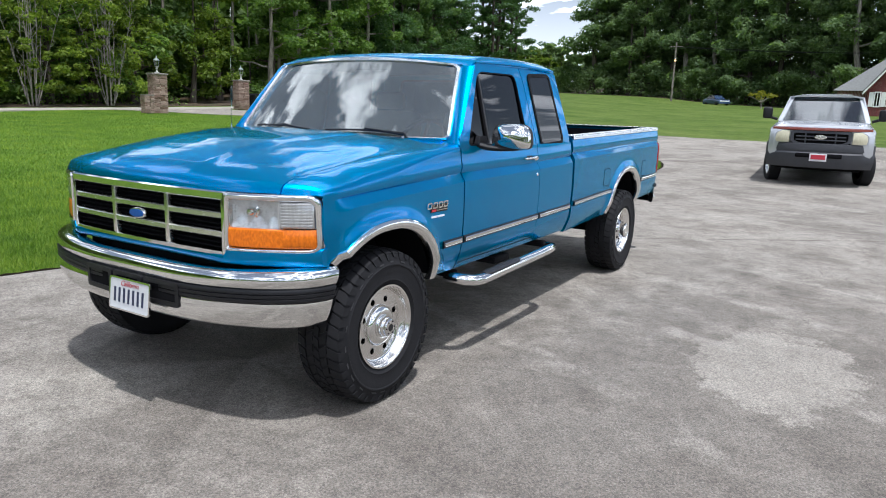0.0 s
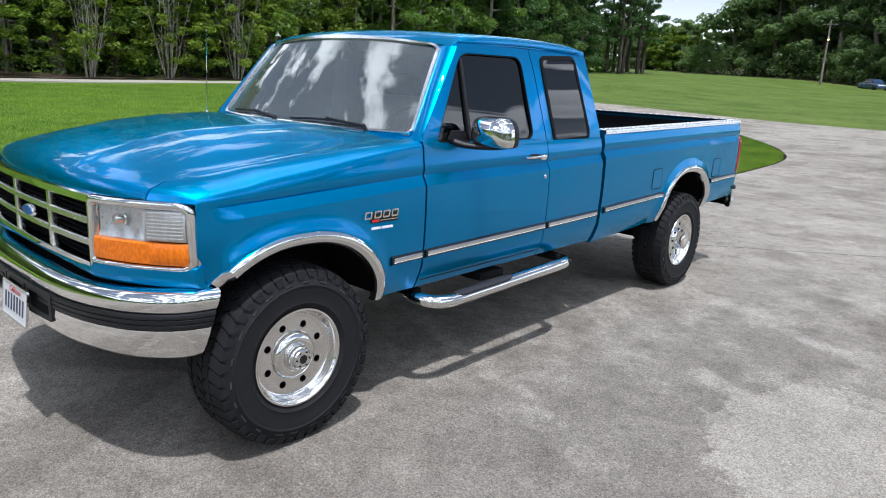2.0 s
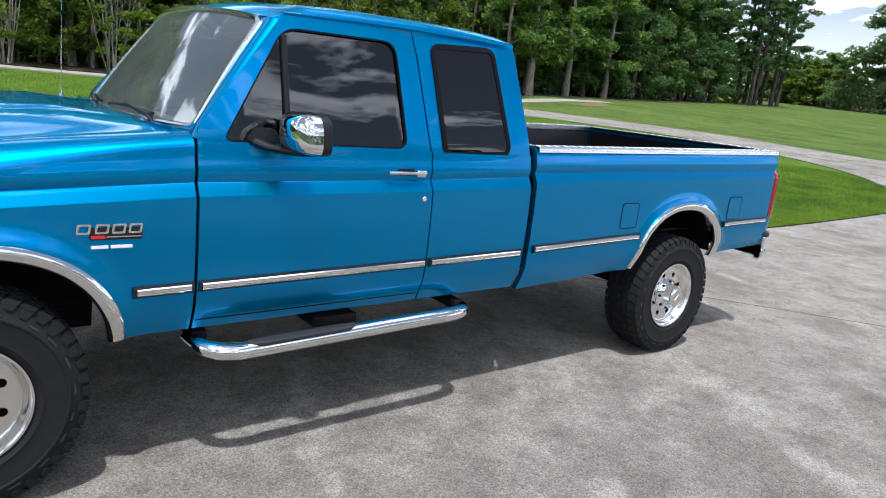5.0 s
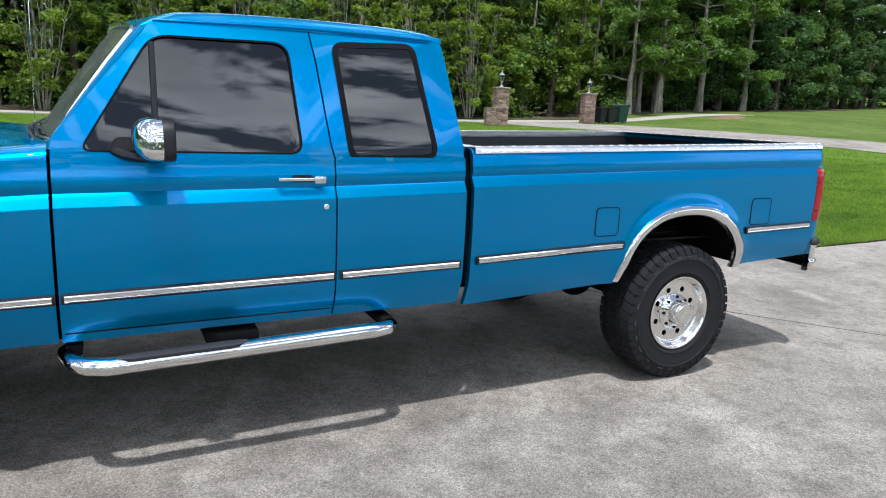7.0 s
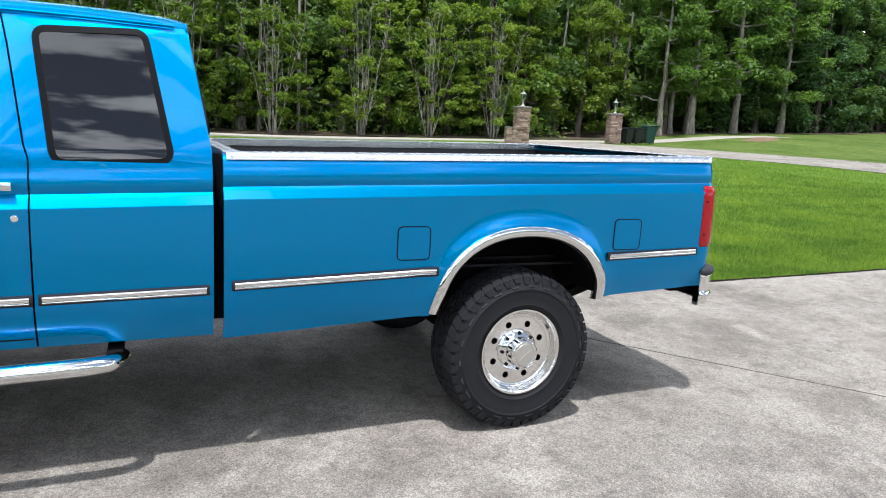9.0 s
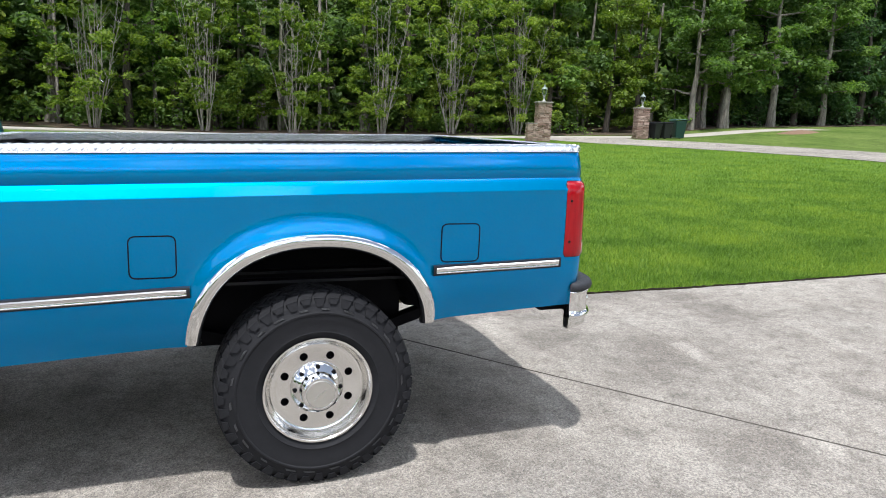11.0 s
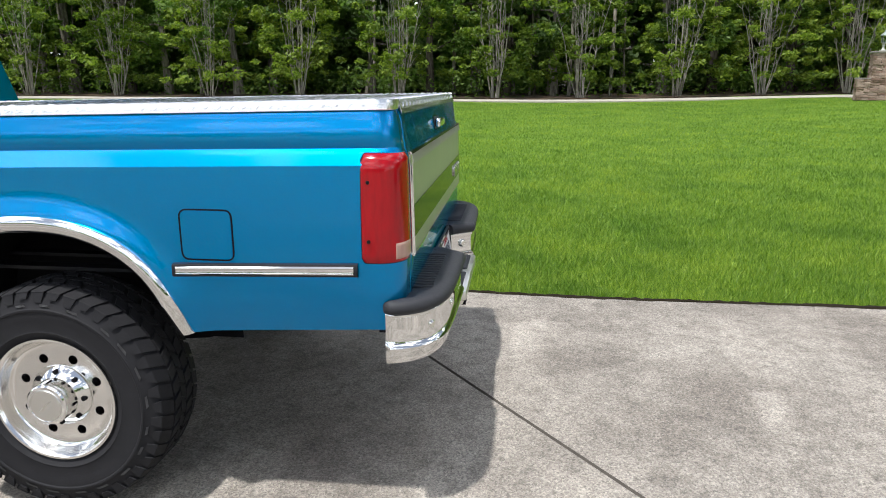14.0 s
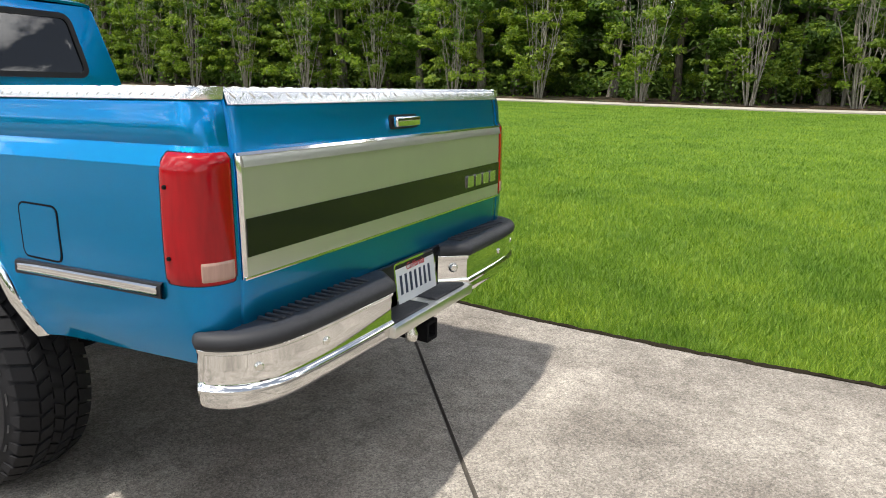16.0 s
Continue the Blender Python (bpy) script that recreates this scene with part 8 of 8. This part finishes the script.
for k in range(46):
    y = -60 + k * 2.55 + rs_.uniform(-0.8, 0.8)
    if -13 < y < 41:
        spots.append((east_edge(y) + rs_.uniform(2.5, 9.0), y, rs_.uniform(1.05, 1.45)))
far_kinds = [broadleaf(61, 17, 4.0, 0.08, LEAF_HAZE, BARK_DARK, 0.23, 84, 150, "large far tree with haze put into its pale green crown"), broadleaf(62, 19, 4.4, 0.10, LEAF_HAZE, BARK_DARK, 0.24, 88, 150, "large far tree with haze put into its pale green crown"), broadleaf(63, 18, 4.0, 0.10, LEAF_HAZE, BARK, 0.23, 84, 150, "large far tree with haze put into its pale green crown")]
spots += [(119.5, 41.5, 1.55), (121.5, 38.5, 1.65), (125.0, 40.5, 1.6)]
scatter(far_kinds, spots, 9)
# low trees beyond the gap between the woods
gap = [broadleaf(71, 9, 3.2, 0.06, LEAF_HAZE, BARK_DARK, 0.40, 40, 70, "low distant tree on the hill's brow"), broadleaf(72, 8, 3.2, 0.06, LEAF_LIME, BARK_DARK, 0.40, 40, 70, "low distant tree on the hill's brow")]
scatter(gap, [(150, 62, 1.0), (154, 66, 1.1), (158, 60, 1.0), (150, 74, 1.2), (160, 70, 1.1), (147, 79, 1.25), (150, 84, 1.2), (156, 90, 1.3), (164, 58, 1.1), (128, 52, 1.0), (131, 55, 1.1), (134, 58, 1.2), (130, 60, 1.1), (137, 62, 1.2), (133, 65, 1.15), (139, 67, 1.25), (136, 71, 1.2), (141, 73, 1.2), (127, 57, 0.9), (143, 60, 1.2), (125, 50, 1.0)], 6)


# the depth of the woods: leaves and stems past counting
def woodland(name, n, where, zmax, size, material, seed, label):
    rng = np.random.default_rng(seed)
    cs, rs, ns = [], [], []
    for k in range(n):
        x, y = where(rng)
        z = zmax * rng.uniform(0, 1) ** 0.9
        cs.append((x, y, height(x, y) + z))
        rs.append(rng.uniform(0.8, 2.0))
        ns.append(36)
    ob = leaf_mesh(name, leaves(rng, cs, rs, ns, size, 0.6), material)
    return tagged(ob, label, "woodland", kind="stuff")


woodland("woodland", 6500, lambda r: (lambda x: (x, min(wood_edge(x), 46) + r.uniform(7, 24)))(r.uniform(-110, 84)), 17, 0.46, LEAF_DEEP, 81, "dense leaves deep in the wood, shade put into their green")
woodland("woodland", 2700, lambda r: (lambda y: (east_edge(y) + r.uniform(6, 22), y))(r.uniform(-16, 42)), 22, 0.46, LEAF_HAZE, 82, "dense leaves deep in the far wood, paled for haze in colour")
woodland("undergrowth", 520, lambda r: (lambda x: (x, wood_edge(x) + r.uniform(1.5, 9)))(r.uniform(-100, 32)), 1.5, 0.17, LEAF_OAK, 83, "low green undergrowth at the wood's edge")


woodland("undergrowth", 620, lambda r: (lambda y: (east_edge(y) + r.uniform(0.5, 8), y))(r.uniform(-18, 52)), 4.0, 0.24, LEAF_HAZE, 85, "undergrowth at the far wood's edge, its green paled for haze")
woodland("undergrowth", 260, lambda r: (r.uniform(70, 96), r.uniform(49, 61)), 9.0, 0.36, LEAF_OAK, 88, "leafy growth between the woods and the hill")
woodland("undergrowth", 520, lambda r: (lambda x: (x, wood_edge(x) + r.uniform(1.5, 6.5)))(r.uniform(45, 78)), 6.0, 0.22, LEAF_PINE, 89, "low leafy boughs along the wood's edge")
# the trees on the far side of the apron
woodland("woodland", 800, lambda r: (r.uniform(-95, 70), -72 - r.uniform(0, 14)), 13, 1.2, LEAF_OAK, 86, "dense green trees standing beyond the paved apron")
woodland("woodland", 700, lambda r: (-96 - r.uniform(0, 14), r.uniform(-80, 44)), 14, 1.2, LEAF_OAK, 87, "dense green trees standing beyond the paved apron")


def stems(seed):
    rng = np.random.default_rng(seed)
    bm = bmesh.new()
    for k in range(170):
        x = rng.uniform(-100, 76)
        y = wood_edge(x) + rng.uniform(3, 18)
        z = height(x, y)
        r = rng.uniform(0.06, 0.17)
        h = rng.uniform(9, 16)
        lean = rng.normal(size=2) * 0.35
        tube(bm, [(x, y, z - 0.1), (x + lean[0] * 0.5, y + lean[1] * 0.5, z + h * 0.5), (x + lean[0], y + lean[1], z + h)], [r, r * 0.8, r * 0.45], 6)
    return tagged(part("tree_stems", bm, BARK, smooth=60, kind="stuff"), "many thin grey stems standing in the wood", "woodland")


stems(91)
woodland("woodland", 3800, lambda r: (lambda x: (x, min(wood_edge(x), 46) + r.uniform(22, 36)))(r.uniform(-130, 92)), 24, 1.0, LEAF_DEEP, 84, "dense leaves far inside the wood, shade put into their green")


# ---- grass ----
def soft_all(v, w=4.0):
    return np.where(v < -w, 0.0, np.where(v > w, v, (v + w) ** 2 / (4 * w)))


def grass_blades():
    rng = np.random.default_rng(7)
    edge_x, edge_y = [-60, -20, -6, 0.2, 3.0, 5.0, 8.0, 11.0, 14.0, 16.2], [4.6, 4.1, 3.6, 3.05, 2.15, 1.72, 1.63, 1.62, 1.62, 1.75]
    bend_y, bend_x = [1.75, 2.25, 3.5, 6.2, 9.3, 13.0, 16.5, 20.8, 25.3, 29.3, 31.5, 34.4], [16.2, 18.0, 20.5, 24.0, 26.2, 27.7, 28.0, 27.0, 25.0, 23.1, 22.6, 21.0]
    # thick along the paving's edge, thinning out over the lawn
    near, wide = 640000, 380000
    x = np.concatenate([rng.uniform(-3.0, 23.0, near), rng.uniform(-24.0, 28.0, wide)])
    d = np.concatenate([rng.exponential(3.4, near), 32.0 * rng.uniform(0, 1, wide) ** 0.8])
    y = np.interp(x, edge_x, edge_y) + d + 0.030
    keep = (y < 34.1) & ((x < 16.2) | (x < np.interp(y, bend_y, bend_x) - 0.05))
    x, y, d = x[keep], y[keep], d[keep]
    m = len(x)
    z = 0.028 * soft_all(x - 9.0) + 0.0205 * soft_all(y - 4.0) - 0.05 + 0.04 * np.clip((x - 15.6) / 2.0, 0, 1)
    h = rng.uniform(0.038, 0.060, m) * np.where(d < 0.12, 1.1, 1.0)
    a = rng.uniform(0, 2 * np.pi, m)
    w = rng.uniform(0.0022, 0.0042, m) * (1 + np.minimum(d, 14) * 0.10)
    lean = rng.uniform(0.010, 0.052, m)
    b = rng.uniform(0, 2 * np.pi, m)
    ux, uy = np.cos(a) * w, np.sin(a) * w
    lx, ly = np.cos(b) * lean, np.sin(b) * lean
    tri = np.stack([np.stack([x - ux, y - uy, z], 1), np.stack([x + ux, y + uy, z], 1), np.stack([x + lx, y + ly, z + h], 1)], 1)
    me = bpy.data.meshes.new("grass")
    me.vertices.add(m * 3)
    me.vertices.foreach_set("co", tri.reshape(-1).astype(np.float32))
    me.loops.add(m * 3)
    me.loops.foreach_set("vertex_index", np.arange(m * 3, dtype=np.int32))
    me.polygons.add(m)
    me.polygons.foreach_set("loop_start", np.arange(0, m * 3, 3, dtype=np.int32))
    me.update(calc_edges=True)
    me.materials.append(BLADE)
    return tagged(new("grass", me), "short mown green grass blades of the lawn", "grass", kind="stuff")


grass_blades()


def soil_edge():
    """Bare soil where the turf meets the paving, darkened to hold its edge's shade."""
    bm = bmesh.new()
    rng = random.Random(5)
    edge = LAWN_EDGE[:150]
    rows, out = [], 0.0
    for k in range(len(edge) - 1):
        a, b = Vector(edge[k]), Vector(edge[k + 1])
        n = max(1, int((b - a).length / 0.035)) if -4 < a.x < 17 else 1
        across = Vector((a.y - b.y, b.x - a.x)).normalized()
        for i in range(n):
            p = a.lerp(b, i / n)
            out = 0.7 * out + 0.3 * rng.uniform(-0.04, 0.05)
            h = height(p.x, p.y)
            q = [p + across * u for u in (-0.006 + out, 0.006 + out, 0.030, 0.085)]
            rows.append([(v.x, v.y, h + dz) for v, dz in zip(q, (0.002, 0.006 + 0.008 * rng.random(), 0.004 + 0.010 * rng.random(), -0.03))])
    shell(bm, rows, (0, 0, -0.03))
    return tagged(part("soil_edge", bm, simple("shade_dark_soil", (0.016, 0.013, 0.008), 0.98, 0, 0.6, 60, 0.6, 90, 0.1)), "soil strip along the lawn's edge, darkened for the turf's shade", "soil", kind="structure")


soil_edge()

# a low heap of bare soil beyond the drive
def soil_heap(x, y):
    bm = bmesh.new()
    rng = random.Random(14)
    rows = []
    for i in range(9):
        f = i / 8
        row = []
        for k in range(28):
            a = 2 * math.pi * k / 28
            px, py = x + math.cos(a) * 1.7 * f * (1 + 0.12 * math.sin(3 * a + 1)), y + math.sin(a) * 1.0 * f * (1 + 0.15 * math.sin(2 * a))
            row.append((px, py, height(px, py) - 0.03 + 0.20 * (1 - f * f) + rng.uniform(-0.02, 0.02) * (1 - f)))
        rows.append(row)
    grid(bm, rows[1:], close_v=True)
    bm.faces.new([v for v in list(bm.verts)[:28]])
    return tagged(part("soil_heap", bm, simple("bare_brown_soil", (0.17, 0.105, 0.065), 0.95, 0, 0.35, 6, 0.6, 30), smooth=50), "low heap of bare brown soil on the grass", "soil heap")


soil_heap(41.3, 31.8)

# a yellowing sapling on the hill
def sapling(x, y):
    rng = np.random.default_rng(97)
    t = thing("sapling", "small open sapling with pale forked trunk and yellow leaves", "tree", (x, y, height(x, y)))
    bm = bmesh.new()
    tube(bm, [(0, 0, -0.1), (0.03, 0.02, 0.4), (0, 0.05, 0.75)], [0.09, 0.07, 0.06], 8)
    cs, rs, ns = [], [], []
    for k in range(9):
        a = k * 2.4
        out = rng.uniform(0.7, 1.6)
        tip = np.array([math.cos(a) * out, math.sin(a) * out, rng.uniform(1.5, 2.1)])
        tube(bm, bend(rng, (0, 0.05, 0.72), tip, 5, 0.10), [0.045, 0.036, 0.028, 0.02, 0.014, 0.008], 6)
        for f in (0.8, 1.0):
            cs.append(np.array([0, 0.05, 0.72]) * (1 - f) + tip * f + rng.normal(size=3) * 0.1)
            rs.append(rng.uniform(0.22, 0.42))
            ns.append(42)
    part("trunk", bm, BARK_PALE, t, "pale forked trunk", 60)
    leaf_mesh("crown", leaves(rng, cs, rs, ns, 0.12, 0.5), leaf("yellowing_leaves", (0.16, 0.17, 0.015), (0.40, 0.36, 0.04), 0.4), t)


sapling(91, 9.2)
